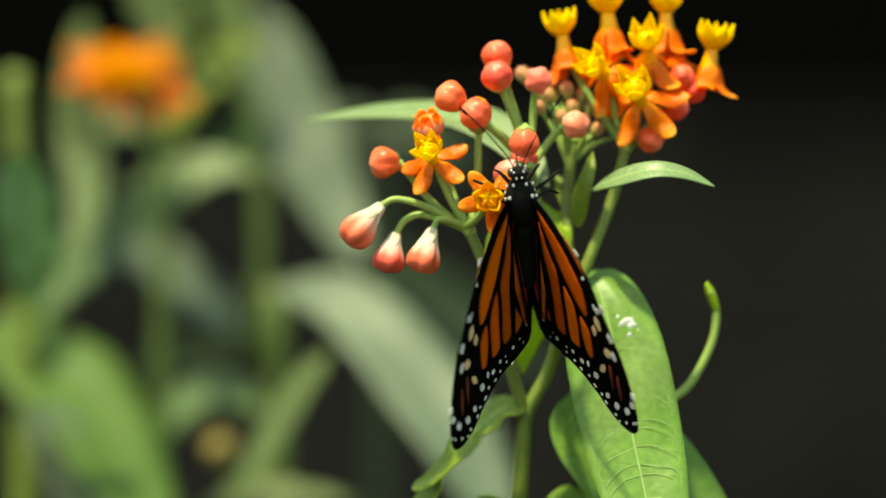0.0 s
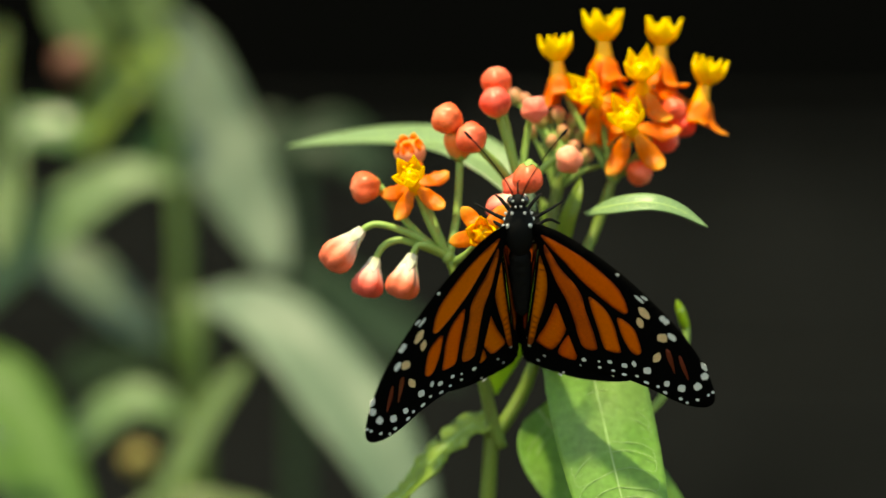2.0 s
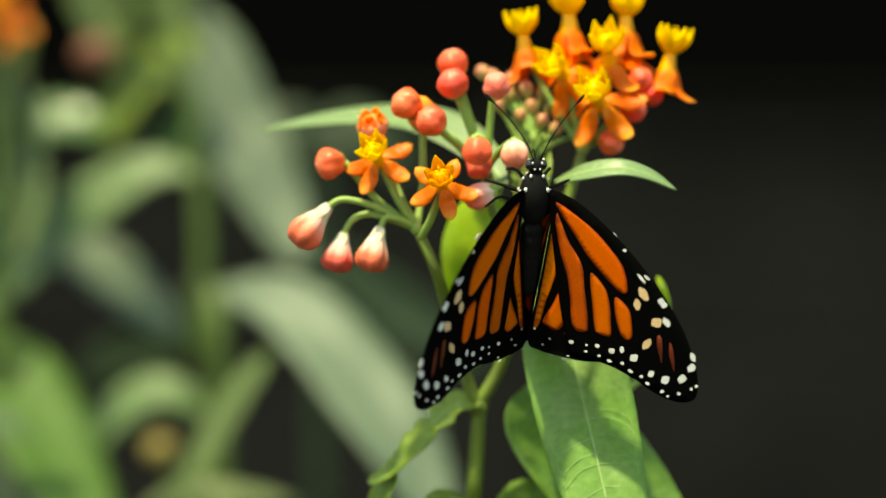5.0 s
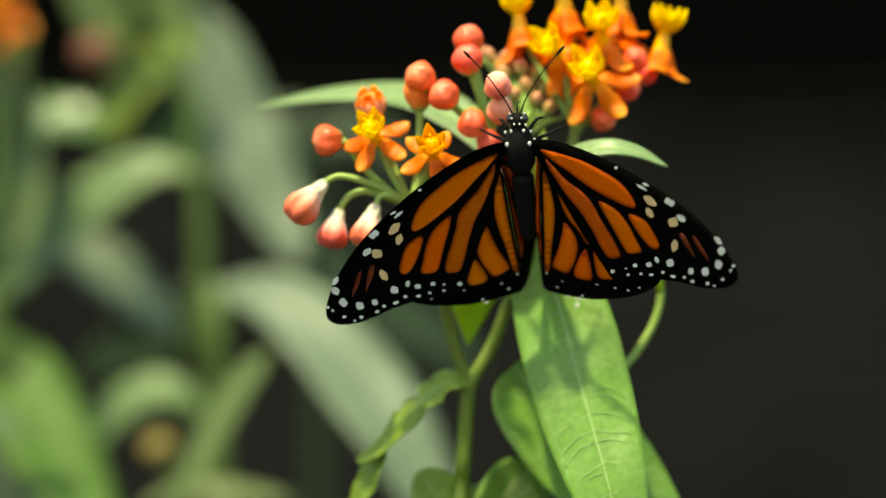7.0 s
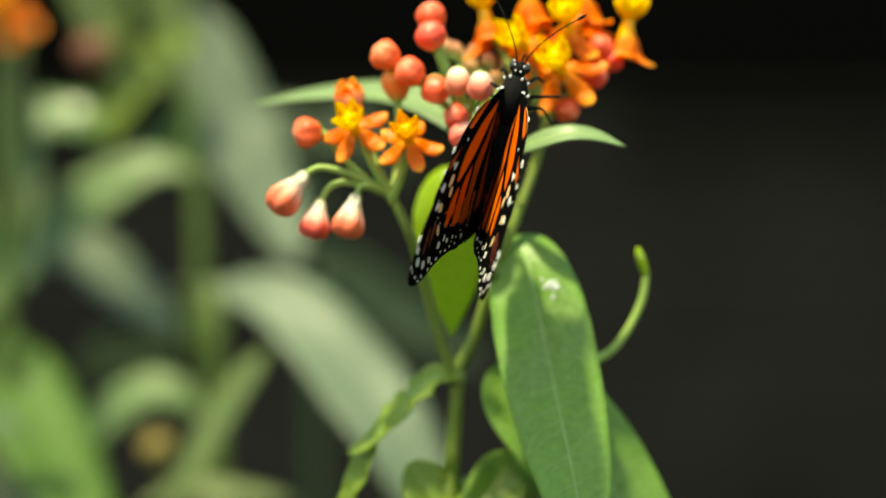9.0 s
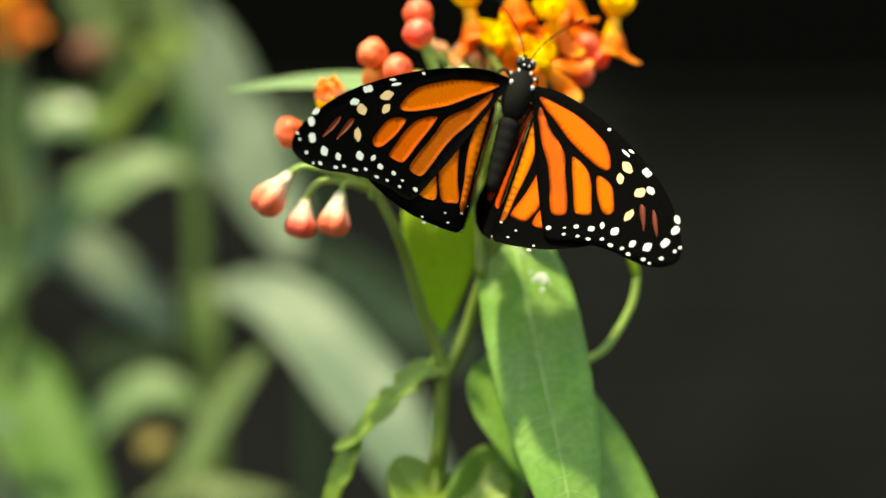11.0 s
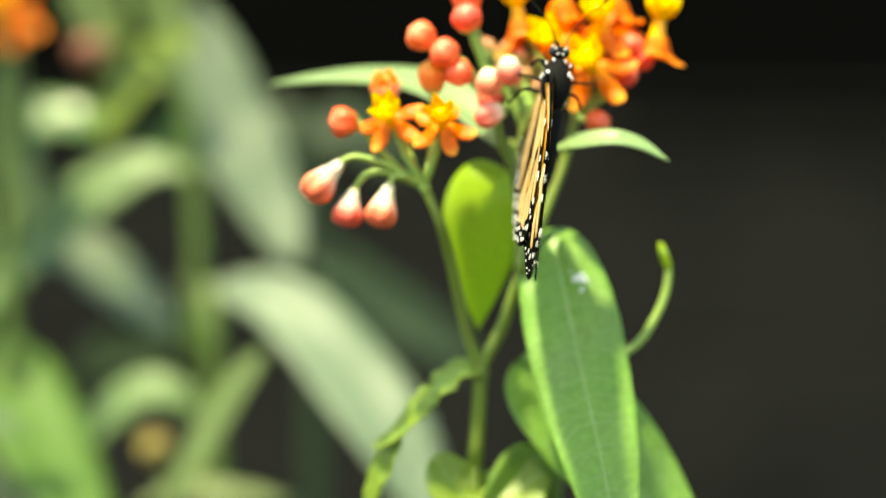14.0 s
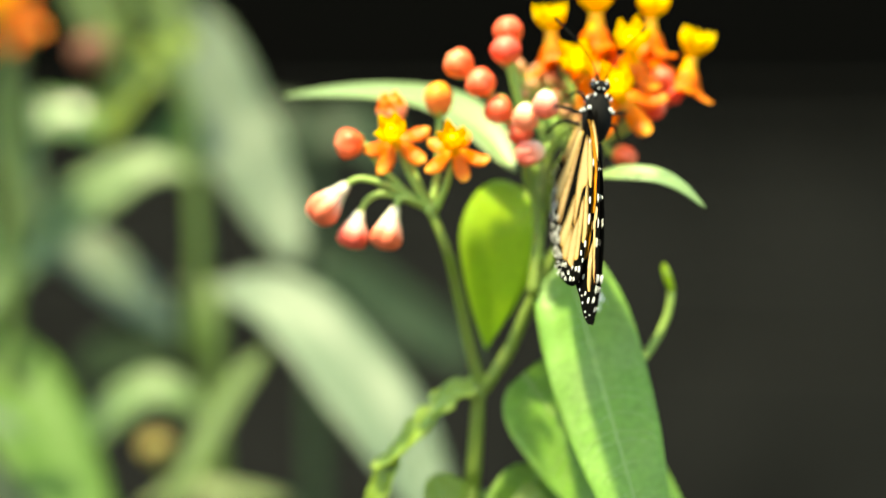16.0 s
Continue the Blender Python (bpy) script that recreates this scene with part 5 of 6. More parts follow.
    for ob in bent_b:
        walk(ob, [
        (0, pose(-0.01750, 0.0165, 0.77392, 27.99, -0.70, 42.32)), (0.5, pose(-0.01583, 0.01674, 0.77299, 29.45, 0.63, 42.08)), (1, pose(-0.01461, 0.01697, 0.77095, 28.39, -0.84, 41.83)),
        (1.5, pose(-0.01439, 0.0172, 0.77081, 25.74, -4.10, 41.71)), (2, pose(-0.0141, 0.01743, 0.77218, 31.20, 1.78, 41.35)), (2.5, pose(-0.01438, 0.01766, 0.7728, 28.42, -1.67, 41.10)),
        (3, pose(-0.01398, 0.01789, 0.77206, 27.13, -3.45, 40.91)), (3.5, pose(-0.01409, 0.01812, 0.76971, 26.91, -4.01, 40.69)), (4, pose(-0.01508, 0.01834, 0.76619, 28.16, -2.85, 40.37)),
        (4.2, pose(-0.01420, 0.01793, 0.76802, 27.70, -1.63, 38.29)), (5.2, pose(-0.00762, 0.01496, 0.76911, 20.18, -2.06, 27.45)), (6.3, pose(-0.00225, 0.01027, 0.76521, 13.29, -0.06, 15.37)),
        (6.5, pose(-0.00148, 0.00933, 0.76884, 12.33, 1.64, 13.30)), (7, pose(0.00063, 0.00624, 0.76713, 7.86, -0.31, 8.81)), (7.5, pose(-0.00101, 0.0031, 0.76698, 3.68, -3.08, 4.35)),
        (8, pose(0.00078, 0, 0.7678, 0, -4.81, 0)), (8.5, pose(0.00163, 0, 0.7716, 0, -3.21, 0)), (9, pose(0.00056, 0, 0.77284, 0, -4.17, 0)),
        (9.2, pose(0.00058, 0, 0.77206, 0, -3.45, 0)), (10.2, pose(0.00059, 0, 0.77251, 0, -3.25, 0)), (11.5, pose(0.00064, 0, 0.77367, 0, -5.59, 0)),
        (12, pose(-0.00013, 0, 0.77551, 0, -2.25, 0)), (12.5, pose(-0.00139, 0, 0.77694, 0, -1.86, 0)), (13, pose(0.00021, 0, 0.77447, 0, 1.22, 0)),
        (13.5, pose(0.00004, 0, 0.7771, 0, -4.94, 0)), (14, pose(-0.00131, 0, 0.77587, 0, -2.53, 0)), (14.5, pose(0, 0, 0.77415, 0, 0, 0)),
        (15, pose(0.00026, 0, 0.77329, 0, -0.94, 0)), (15.5, pose(-0.00098, 0, 0.77563, 0, -3.17, 0)), (16, pose(0.00104, 0, 0.7726, 0, 3.42, 0))])
    for ob in bent_c:
        walk(ob, [
        (0, pose(0.00257, -0.03417, 0.78776, -27.73, 32.32, 45.05)), (0.5, pose(0.00288, -0.03328, 0.78582, -24.11, 33.17, 46.70)), (1, pose(0.00157, -0.03236, 0.78392, -23.73, 31.38, 46.57)),
        (1.5, pose(0.00012, -0.03139, 0.78383, -25.31, 27.90, 45.52)), (2, pose(0.00124, -0.03039, 0.78208, -16.56, 32.70, 49.60)), (2.5, pose(-0.00333, -0.02444, 0.77905, -12.39, 25.00, 47.90)),
        (3, pose(-0.00636, -0.01741, 0.77473, -6.34, 18.40, 46.29)), (3.5, pose(-0.00950, -0.00977, 0.76999, 0.60, 12.95, 44.06)), (4, pose(-0.01271, -0.00211, 0.76519, 8.52, 9.65, 41.19)),
        (4.2, pose(-0.01260, -0.00135, 0.76720, 9.28, 9.94, 39.35)), (5.2, pose(-0.0086, 0.00228, 0.76864, 8.41, 5.43, 29.01)), (6.3, pose(-0.0056, 0.00567, 0.76593, 9.66, 4.36, 17.71)),
        (6.5, pose(-0.00509, 0.00618, 0.76988, 10.22, 5.67, 15.73)), (7, pose(-0.00305, -0.01043, 0.77188, -9.60, 5.83, 12.36)), (7.5, pose(-0.00309, -0.0052, 0.76608, -5.26, -0.41, 6.32)),
        (8, pose(0.00019, 0, 0.76869, 0, -4.81, 0)), (8.5, pose(-0.00005, 0, 0.77303, 0, -3.21, 0)), (9, pose(-0.00056, 0, 0.77581, 0, -4.17, 0)),
        (9.2, pose(-0.00018, 0, 0.77497, 0, -3.45, 0)), (10.2, pose(0.00078, 0, 0.77471, 0, -3.25, 0)), (11.5, pose(0.00121, 0, 0.7745, 0, -5.59, 0)),
        (12, pose(0.00023, 0, 0.77564, 0, -2.25, 0)), (12.5, pose(-0.00123, 0, 0.77637, 0, -1.86, 0)), (13, pose(0.00006, 0, 0.77458, 0, 1.22, 0)),
        (13.5, pose(-0.00151, 0, 0.77755, 0, -4.94, 0)), (14, pose(-0.00099, 0, 0.77538, 0, -2.53, 0)), (14.5, pose(0, 0, 0.77415, 0, 0, 0)),
        (15, pose(0.00023, 0, 0.77334, 0, -0.94, 0)), (15.5, pose(-0.00045, 0, 0.77521, 0, -3.17, 0)), (16, pose(0.00095, 0, 0.77318, 0, 3.42, 0))])
    for ob in bent_d:
        walk(ob, [
        (0, pose(-0.00905, 0.00052, 0.77013, -3.98, 1.42, -26.47)), (0.5, pose(-0.00807, 0.0025, 0.76934, -2.40, 3.76, -25.40)), (1, pose(-0.00761, 0.0045, 0.76793, 0.84, 2.64, -24.20)),
        (1.5, pose(-0.00671, 0.00652, 0.7682, 4.96, -0.76, -22.96)), (2, pose(-0.00642, 0.00855, 0.76844, 4.39, 7.05, -21.88)), (2.5, pose(-0.00602, 0.01057, 0.76969, 8.52, 3.26, -20.47)),
        (3, pose(-0.00516, 0.01256, 0.76941, 11.69, 1.45, -19.15)), (3.5, pose(-0.00438, 0.01452, 0.76815, 14.24, 1.09, -17.85)), (4, pose(-0.0046, 0.01644, 0.76543, 16.08, 2.83, -16.57)),
        (4.2, pose(-0.00471, 0.01564, 0.76731, 15.00, 3.63, -15.85)), (5.2, pose(-0.00234, 0.01154, 0.76628, 11.52, 0.50, -11.93)), (6.3, pose(0.00010, 0.00693, 0.76198, 6.70, 1.48, -7.36)),
        (6.5, pose(0.00029, 0.00609, 0.76579, 5.69, 3.18, -6.51)), (7, pose(-0.00045, 0.00402, 0.76677, 3.96, 0.30, -4.34)), (7.5, pose(-0.00053, 0.00198, 0.7677, 2.08, -2.97, -2.17)),
        (8, pose(0.00044, 0, 0.76878, 0, -4.81, 0)), (8.5, pose(0.00064, 0, 0.77137, 0, -3.21, 0)), (9, pose(-0.00033, 0, 0.77195, 0, -4.17, 0)),
        (9.2, pose(-0.00023, 0, 0.77115, 0, -3.45, 0)), (10.2, pose(0.00019, 0, 0.77149, 0, -3.25, 0)), (11.5, pose(0.00023, 0, 0.77276, 0, -5.59, 0)),
        (12, pose(-0.00073, 0, 0.77474, 0, -2.25, 0)), (12.5, pose(-0.00094, 0, 0.77736, 0, -1.86, 0)), (13, pose(-0.00093, 0, 0.77505, 0, 1.22, 0)),
        (13.5, pose(-0.0027, 0, 0.77779, 0, -4.94, 0)), (14, pose(-0.00166, 0, 0.77556, 0, -2.53, 0)), (14.5, pose(0, 0, 0.77415, 0, 0, 0)),
        (15, pose(0.00023, 0, 0.77298, 0, -0.94, 0)), (15.5, pose(-0.00119, 0, 0.77503, 0, -3.17, 0)), (16, pose(0.00181, 0, 0.77277, 0, 3.42, 0))])
    for ob in bent_e:
        walk(ob, [
        (0, pose(-0.00067, 0, 0.77641, 0, -1.97, 0)), (0.5, pose(0.00001, 0, 0.77624, 0, 0.08, 0)), (1, pose(-0.0002, 0, 0.7753, 0, -1.53, 0)),
        (1.5, pose(-0.0019, 0, 0.77577, 0, -3.52, 0)), (2, pose(0.00048, 0, 0.77523, 0, 1.71, 0)), (2.5, pose(-0.00091, 0, 0.77634, 0, -1.80, 0)),
        (3, pose(-0.00104, 0, 0.77652, 0, -3.88, 0)), (3.5, pose(-0.00168, 0, 0.77629, 0, -2.74, 0)), (4, pose(-0.00155, 0, 0.7749, 0, 0.13, 0)),
        (4.2, pose(-0.00112, 0, 0.7756, 0, 0.86, 0)), (5.2, pose(-0.00058, 0, 0.77605, 0, -0.53, 0)), (6.3, pose(-0.00067, 0, 0.77538, 0, 0.55, 0)),
        (6.5, pose(0.00009, 0, 0.77767, 0, 0.76, 0)), (7, pose(0.00004, 0, 0.77713, 0, -0.03, 0)), (7.5, pose(-0.00055, 0, 0.77731, 0, -1.59, 0)),
        (8, pose(-0.00096, 0, 0.77669, 0, -2.95, 0)), (8.5, pose(-0.00103, 0, 0.77718, 0, -2.66, 0)), (9, pose(-0.00215, 0, 0.777, 0, -2.95, 0)),
        (9.2, pose(-0.00202, 0, 0.77685, 0, -2.50, 0)), (10.2, pose(-0.00113, 0, 0.77661, 0, -2.81, 0)), (11.5, pose(-0.00021, 0, 0.77575, 0, -4.04, 0)),
        (12, pose(-0.00055, 0, 0.77624, 0, -1.51, 0)), (12.5, pose(-0.00141, 0, 0.77601, 0, -1.79, 0)), (13, pose(-0.00032, 0, 0.77632, 0, 0.95, 0)),
        (13.5, pose(-0.0017, 0, 0.77565, 0, -4.22, 0)), (14, pose(-0.00143, 0, 0.77471, 0, -1.79, 0)), (14.5, pose(0, 0, 0.77415, 0, 0, 0)),
        (15, pose(-0.00017, 0, 0.77325, 0, -0.21, 0)), (15.5, pose(-0.00071, 0, 0.77425, 0, -2.08, 0)), (16, pose(0.00058, 0, 0.77396, 0, 2.90, 0))])
    for ob in big_leaf_parts:
        walk(ob, [
        (0, pose(-0.00205, 0, 0.77274, 0, 1.72, 0)), (0.5, pose(-0.00101, 0, 0.77227, 0, 2.45, 0)), (1, pose(-0.00148, 0, 0.77148, 0, 0.91, 0)),
        (1.5, pose(-0.0044, 0, 0.77328, 0, 3.71, 0)), (2, pose(0.0001, 0, 0.77149, 0, 1.12, 0)), (2.5, pose(-0.00241, 0, 0.77299, 0, 1.73, 0)),
        (3, pose(-0.00267, 0, 0.77262, 0, 0.17, 0)), (3.5, pose(-0.0028, 0, 0.77296, 0, 0.29, 0)), (4, pose(-0.00171, 0, 0.77188, 0, 0.17, 0)),
        (4.2, pose(-0.00132, 0, 0.77256, 0, 0.95, 0)), (5.2, pose(-0.00157, 0, 0.7732, 0, 0.98, 0)), (6.3, pose(-0.0011, 0, 0.77201, 0, 0.64, 0)),
        (6.5, pose(-0.00031, 0, 0.77277, 0, 0.42, 0)), (7, pose(0.0002, 0, 0.77228, 0, -1.62, 0)), (7.5, pose(-0.00092, 0, 0.77277, 0, -0.76, 0)),
        (8, pose(-0.00249, 0, 0.77364, 0, 1.58, 0)), (8.5, pose(-0.00244, 0, 0.77425, 0, 3.48, 0)), (9, pose(-0.00303, 0, 0.77401, 0, 1.74, 0)),
        (9.2, pose(-0.0025, 0, 0.77378, 0, 1.23, 0)), (10.2, pose(-0.00211, 0, 0.77429, 0, 1.38, 0)), (11.5, pose(-0.00223, 0, 0.7746, 0, 1.54, 0)),
        (12, pose(-0.00061, 0, 0.77442, 0, -0.32, 0)), (12.5, pose(-0.00154, 0, 0.77448, 0, -0.75, 0)), (13, pose(0.00092, 0, 0.77439, 0, -1.19, 0)),
        (13.5, pose(-0.00337, 0, 0.77545, 0, 3.53, 0)), (14, pose(-0.00188, 0, 0.77451, 0, 1.58, 0)), (14.5, pose(-0.00001, 0, 0.77415, 0, 0, 0)),
        (15, pose(0.00047, 0, 0.7738, 0, 0.09, 0)), (15.5, pose(-0.00092, 0, 0.77504, 0, 0.86, 0)), (16, pose(0.00289, 0, 0.77359, 0, -1.91, 0))])
    for ob in shoot_parts:
        walk(ob, [
        (0, pose(-0.00053, 0, 0.77122, 0, -2.60, 0)), (0.5, pose(-0.00042, 0, 0.77064, 0, -2.80, 0)), (1, pose(0.00025, 0, 0.76938, 0, -5.26, 0)),
        (1.5, pose(-0.00058, 0, 0.77173, 0, -3.09, 0)), (2, pose(0.00007, 0, 0.77138, 0, -2.22, 0)), (2.5, pose(-0.00077, 0, 0.77176, 0, -2.58, 0)),
        (3, pose(-0.0002, 0, 0.7706, 0, -4.94, 0)), (3.5, pose(-0.00127, 0, 0.77238, 0, -2.28, 0)), (4, pose(-0.00119, 0, 0.77223, 0, -0.62, 0)),
        (4.2, pose(-0.00112, 0, 0.77186, 0, -1.46, 0)), (5.2, pose(-0.00083, 0, 0.77157, 0, -2.50, 0)), (6.3, pose(-0.00074, 0, 0.77222, 0, -1.05, 0)),
        (6.5, pose(-0.00081, 0, 0.77282, 0, 0.64, 0)), (7, pose(-0.00104, 0, 0.77318, 0, 1.91, 0)), (7.5, pose(-0.00056, 0, 0.77313, 0, 0.22, 0)),
        (8, pose(-0.00018, 0, 0.77337, 0, -0.25, 0)), (8.5, pose(0.0007, 0, 0.77269, 0, -2.28, 0)), (9, pose(-0.0006, 0, 0.77374, 0, -0.62, 0)),
        (9.2, pose(-0.00057, 0, 0.77408, 0, 0.44, 0)), (10.2, pose(0.00009, 0, 0.7732, 0, -1.27, 0)), (11.5, pose(0.00039, 0, 0.77318, 0, 0.80, 0)),
        (12, pose(0.00033, 0, 0.77315, 0, -1.82, 0)), (12.5, pose(-0.00084, 0, 0.77419, 0, -0.45, 0)), (13, pose(-0.0001, 0, 0.7738, 0, -0.87, 0)),
        (13.5, pose(0.00072, 0, 0.77172, 0, -4.07, 0)), (14, pose(0.00009, 0, 0.77332, 0, -1.59, 0)), (14.5, pose(0, 0, 0.77415, 0, 0, 0)),
        (15, pose(0.00074, 0, 0.77287, 0, -1.76, 0)), (15.5, pose(0.00035, 0, 0.77405, 0, -0.84, 0)), (16, pose(0.0005, 0, 0.7743, 0, 0.22, 0))])
    walk(far_b, [
        (0, pose(-0.10274, 0.744, -0.0159)), (0.5, pose(-0.11579, 0.744, -0.01473)), (1, pose(-0.11864, 0.744, -0.01506)),
        (1.5, pose(-0.12115, 0.744, -0.00837)), (2, pose(-0.1429, 0.744, 0)), (2.5, pose(-0.13453, 0.744, 0.00335)),
        (3, pose(-0.13119, 0.744, 0.00469)), (4, pose(-0.13202, 0.744, 0.00469)), (7, pose(-0.13286, 0.744, 0.00469)),
        (9, pose(-0.12951, 0.744, 0.00502)), (12, pose(-0.12784, 0.744, 0.00435)), (16, pose(-0.12784, 0.744, 0.00435)),])
    walk(butterfly, [
        (0, pose(0.00271, 0.465, 0.80929, 119.1, -6.5, 1.6)), (0.5, pose(0.00503, 0.46525, 0.80866, 111.9, -11.5, 9.3)),
        (1, pose(0.00432, 0.4655, 0.80645, 119.1, -11.5, 12.7)), (1.5, pose(-0.0027, 0.46575, 0.81013, 111.1, -2.1, -14.4)),
        (2, pose(0.01727, 0.466, 0.806, 120.2, -1.4, -3.1)), (2.5, pose(0.00612, 0.4665, 0.81257, 119.3, -1.2, 4.6)),
        (3, pose(0.00404, 0.467, 0.81491, 120.5, -9.0, 12.1)), (3.5, pose(0.00073, 0.4675, 0.81435, 126.3, -0.1, 1.1)),
        (4, pose(0.01165, 0.468, 0.80669, 111.9, -4.6, 0.5)), (4.2, pose(0.01576, 0.46833, 0.80999, 100.2, 0.4, 6.0)),
        (4.8, pose(0.01609, 0.46933, 0.81023, 102.7, 0.2, 9.7)), (5.4, pose(0.01642, 0.47033, 0.81048, 105.1, -0.2, 13.4)),
        (5.9, pose(0.0167, 0.47116, 0.81069, 107.2, -0.6, 16.4)), (6.3, pose(0.01691, 0.47183, 0.81085, 108.8, -1.0, 18.9)),
        (6.5, pose(0.02066, 0.47217, 0.81906, 97.5, -2.0, 33.4)), (7, pose(0.01387, 0.473, 0.81902, 113.0, -2.1, -8.4)),
        (7.5, pose(0.01408, 0.475, 0.81927, 104.5, 9.4, 20.2)), (7.6, pose(0.01603, 0.4754, 0.81643, 114.2, 21.7, 30.1)),
        (7.7, pose(0.01649, 0.4758, 0.81767, 98.0, 38.7, 16.5)), (7.8, pose(0.01859, 0.4762, 0.81838, 95.7, 24.6, 13.7)),
        (8, pose(0.01522, 0.477, 0.82069, 91.6, 17.4, 22.8)), (8.3, pose(0.01796, 0.4779, 0.82498, 97.3, 14.8, 0.7)),
        (8.5, pose(0.01749, 0.4785, 0.82789, 99.4, 11.8, -5.8)), (8.7, pose(0.01503, 0.4791, 0.82797, 96.8, 14.3, -1.1)),
        (9, pose(0.01305, 0.48, 0.82881, 98.8, 15.3, -8.2)), (9.2, pose(0.01319, 0.48008, 0.8289, 97.3, 15.2, -6.6)),
        (9.6, pose(0.01346, 0.48024, 0.82907, 94.4, 15.0, -3.4)), (10.2, pose(0.01386, 0.48048, 0.82933, 90.1, 15.1, 1.4)),
        (10.8, pose(0.01427, 0.48072, 0.82958, 85.8, 15.5, 6.2)), (11.3, pose(0.01461, 0.48092, 0.8298, 82.3, 16.1, 10.2)),
        (11.5, pose(0.00894, 0.481, 0.83041, 97.9, 7.6, 3.8)), (11.6, pose(0.00894, 0.4816, 0.83021, 103.8, 7.6, 6.2)),
        (11.7, pose(0.01029, 0.4822, 0.83112, 90.7, 6.5, 7.5)), (12, pose(0.01645, 0.484, 0.82953, 94.5, 5.4, 6.8)),
        (12.5, pose(0.01682, 0.487, 0.83492, 84.3, 3.8, 3.7)), (13, pose(0.02646, 0.487, 0.83048, 89.3, 4.9, 8.5)),
        (13.5, pose(0.01844, 0.487, 0.8346, 82.5, 8.0, 5.5)), (14, pose(0.02214, 0.487, 0.83214, 85.9, 7.3, 8.0)),
        (14.5, pose(0.02863, 0.487, 0.82886, 89.8, 6.1, 11.1)), (15, pose(0.02874, 0.487, 0.82695, 89.7, 6.2, 11.3)),
        (15.5, pose(0.02161, 0.487, 0.82966, 88.3, 7.2, 8.8)), (16, pose(0.02972, 0.487, 0.82557, 92.7, 4.9, 13.2))])
    walk(fore_right, [
        (0, pose(0.0015, 0.0005, 0.0012, 15.1, -62.1, -16.4)), (0.5, pose(0.0015, 0.0005, 0.0012, 7.3, -66.0, -8.6)),
        (1, pose(0.0015, 0.0005, 0.0012, 9.5, -63.8, -8.7)), (1.5, pose(0.0015, 0.0005, 0.0012, 1.4, -39.6, 1.5)),
        (2, pose(0.0015, 0.0005, 0.0012, -2.1, -27.0, 5.7)), (2.5, pose(0.0015, 0.0005, 0.0012, 7.1, -39.0, -8.0)),
        (3, pose(0.0015, 0.0005, 0.0012, 7.5, -47.5, -8.6)), (3.5, pose(0.0015, 0.0005, 0.0012, -4.1, -37.0, 1.9)),
        (4, pose(0.0015, 0.0005, 0.0012, 9.6, -36.7, -19.1)), (4.2, pose(0.0015, 0.0005, 0.0012, 1.5, -44.6, -8.7)),
        (4.8, pose(0.0015, 0.0005, 0.0012, 1.6, -38.0, -2.5)), (5.4, pose(0.0015, 0.0005, 0.0012, 5.5, -47.8, -7.4)),
        (5.9, pose(0.0015, 0.0005, 0.0012, 0.0, -40.0, 0.0)), (6.3, pose(0.0015, 0.0005, 0.0012, 9.2, -46.0, -10.9)),
        (6.5, pose(0.0015, 0.0005, 0.0012, 4.8, -31.1, -8.1)), (7, pose(0.0015, 0.0005, 0.0012, -6.4, -25.9, 19.1)),
        (7.5, pose(0.0015, 0.0005, 0.0012, -5.5, -50.0, 11.4)), (7.6, pose(0.0015, 0.0005, 0.0012, -0.3, -20.1, 8.6)),
        (7.7, pose(0.0015, 0.0005, 0.0012, -27.8, -38.7, 35.4)), (7.8, pose(0.0015, 0.0005, 0.0012, -25.9, -47.9, 28.6)),
        (8, pose(0.0015, 0.0005, 0.0012, -0.3, -43.5, 4.7)), (8.3, pose(0.0015, 0.0005, 0.0012, 5.5, -66.7, -11.9)),
        (8.5, pose(0.0015, 0.0005, 0.0012, -7.4, -71.9, 1.7)), (8.7, pose(0.0015, 0.0005, 0.0012, 87.6, -85.3, -90.3)),
        (9, pose(0.0015, 0.0005, 0.0012, -5.8, -73.7, -0.3)), (9.2, pose(0.0015, 0.0005, 0.0012, 0.0, -62.0, 0.0)),
        (9.6, pose(0.0015, 0.0005, 0.0012, -3.3, -47.9, 4.5)), (10.2, pose(0.0015, 0.0005, 0.0012, 0.0, -64.0, 0.0)),
        (10.8, pose(0.0015, 0.0005, 0.0012, -5.0, -39.7, 7.8)), (11.3, pose(0.0015, 0.0005, 0.0012, -17.6, -28.9, 11.0)),
        (11.5, pose(0.0015, 0.0005, 0.0012, 0.3, -36.7, 1.2)), (11.6, pose(0.0015, 0.0005, 0.0012, 5.8, -62.9, -7.9)),
        (11.7, pose(0.0015, 0.0005, 0.0012, 78.0, -75.2, -82.3)), (12, pose(-0.0008, 0.0005, 0.0012, 114.2, -72.4, -113.2)),
        (12.5, pose(-0.0008, 0.0005, 0.0012, 104.9, -70.6, -104.1)), (13, pose(-0.0008, 0.0005, 0.0012, 121.7, -71.9, -120.4)),
        (13.5, pose(-0.0008, 0.0005, 0.0012, 111.7, -69.8, -110.5)), (14, pose(-0.0008, 0.0005, 0.0012, 120.6, -71.5, -119.3)),
        (14.5, pose(-0.0008, 0.0005, 0.0012, 128.6, -73.8, -127.5)), (15, pose(-0.0008, 0.0005, 0.0012, 123.3, -71.6, -121.9)),
        (15.5, pose(-0.0008, 0.0005, 0.0012, 122.3, -71.5, -120.9)), (16, pose(-0.0008, 0.0005, 0.0012, 129.5, -74.2, -128.5))])
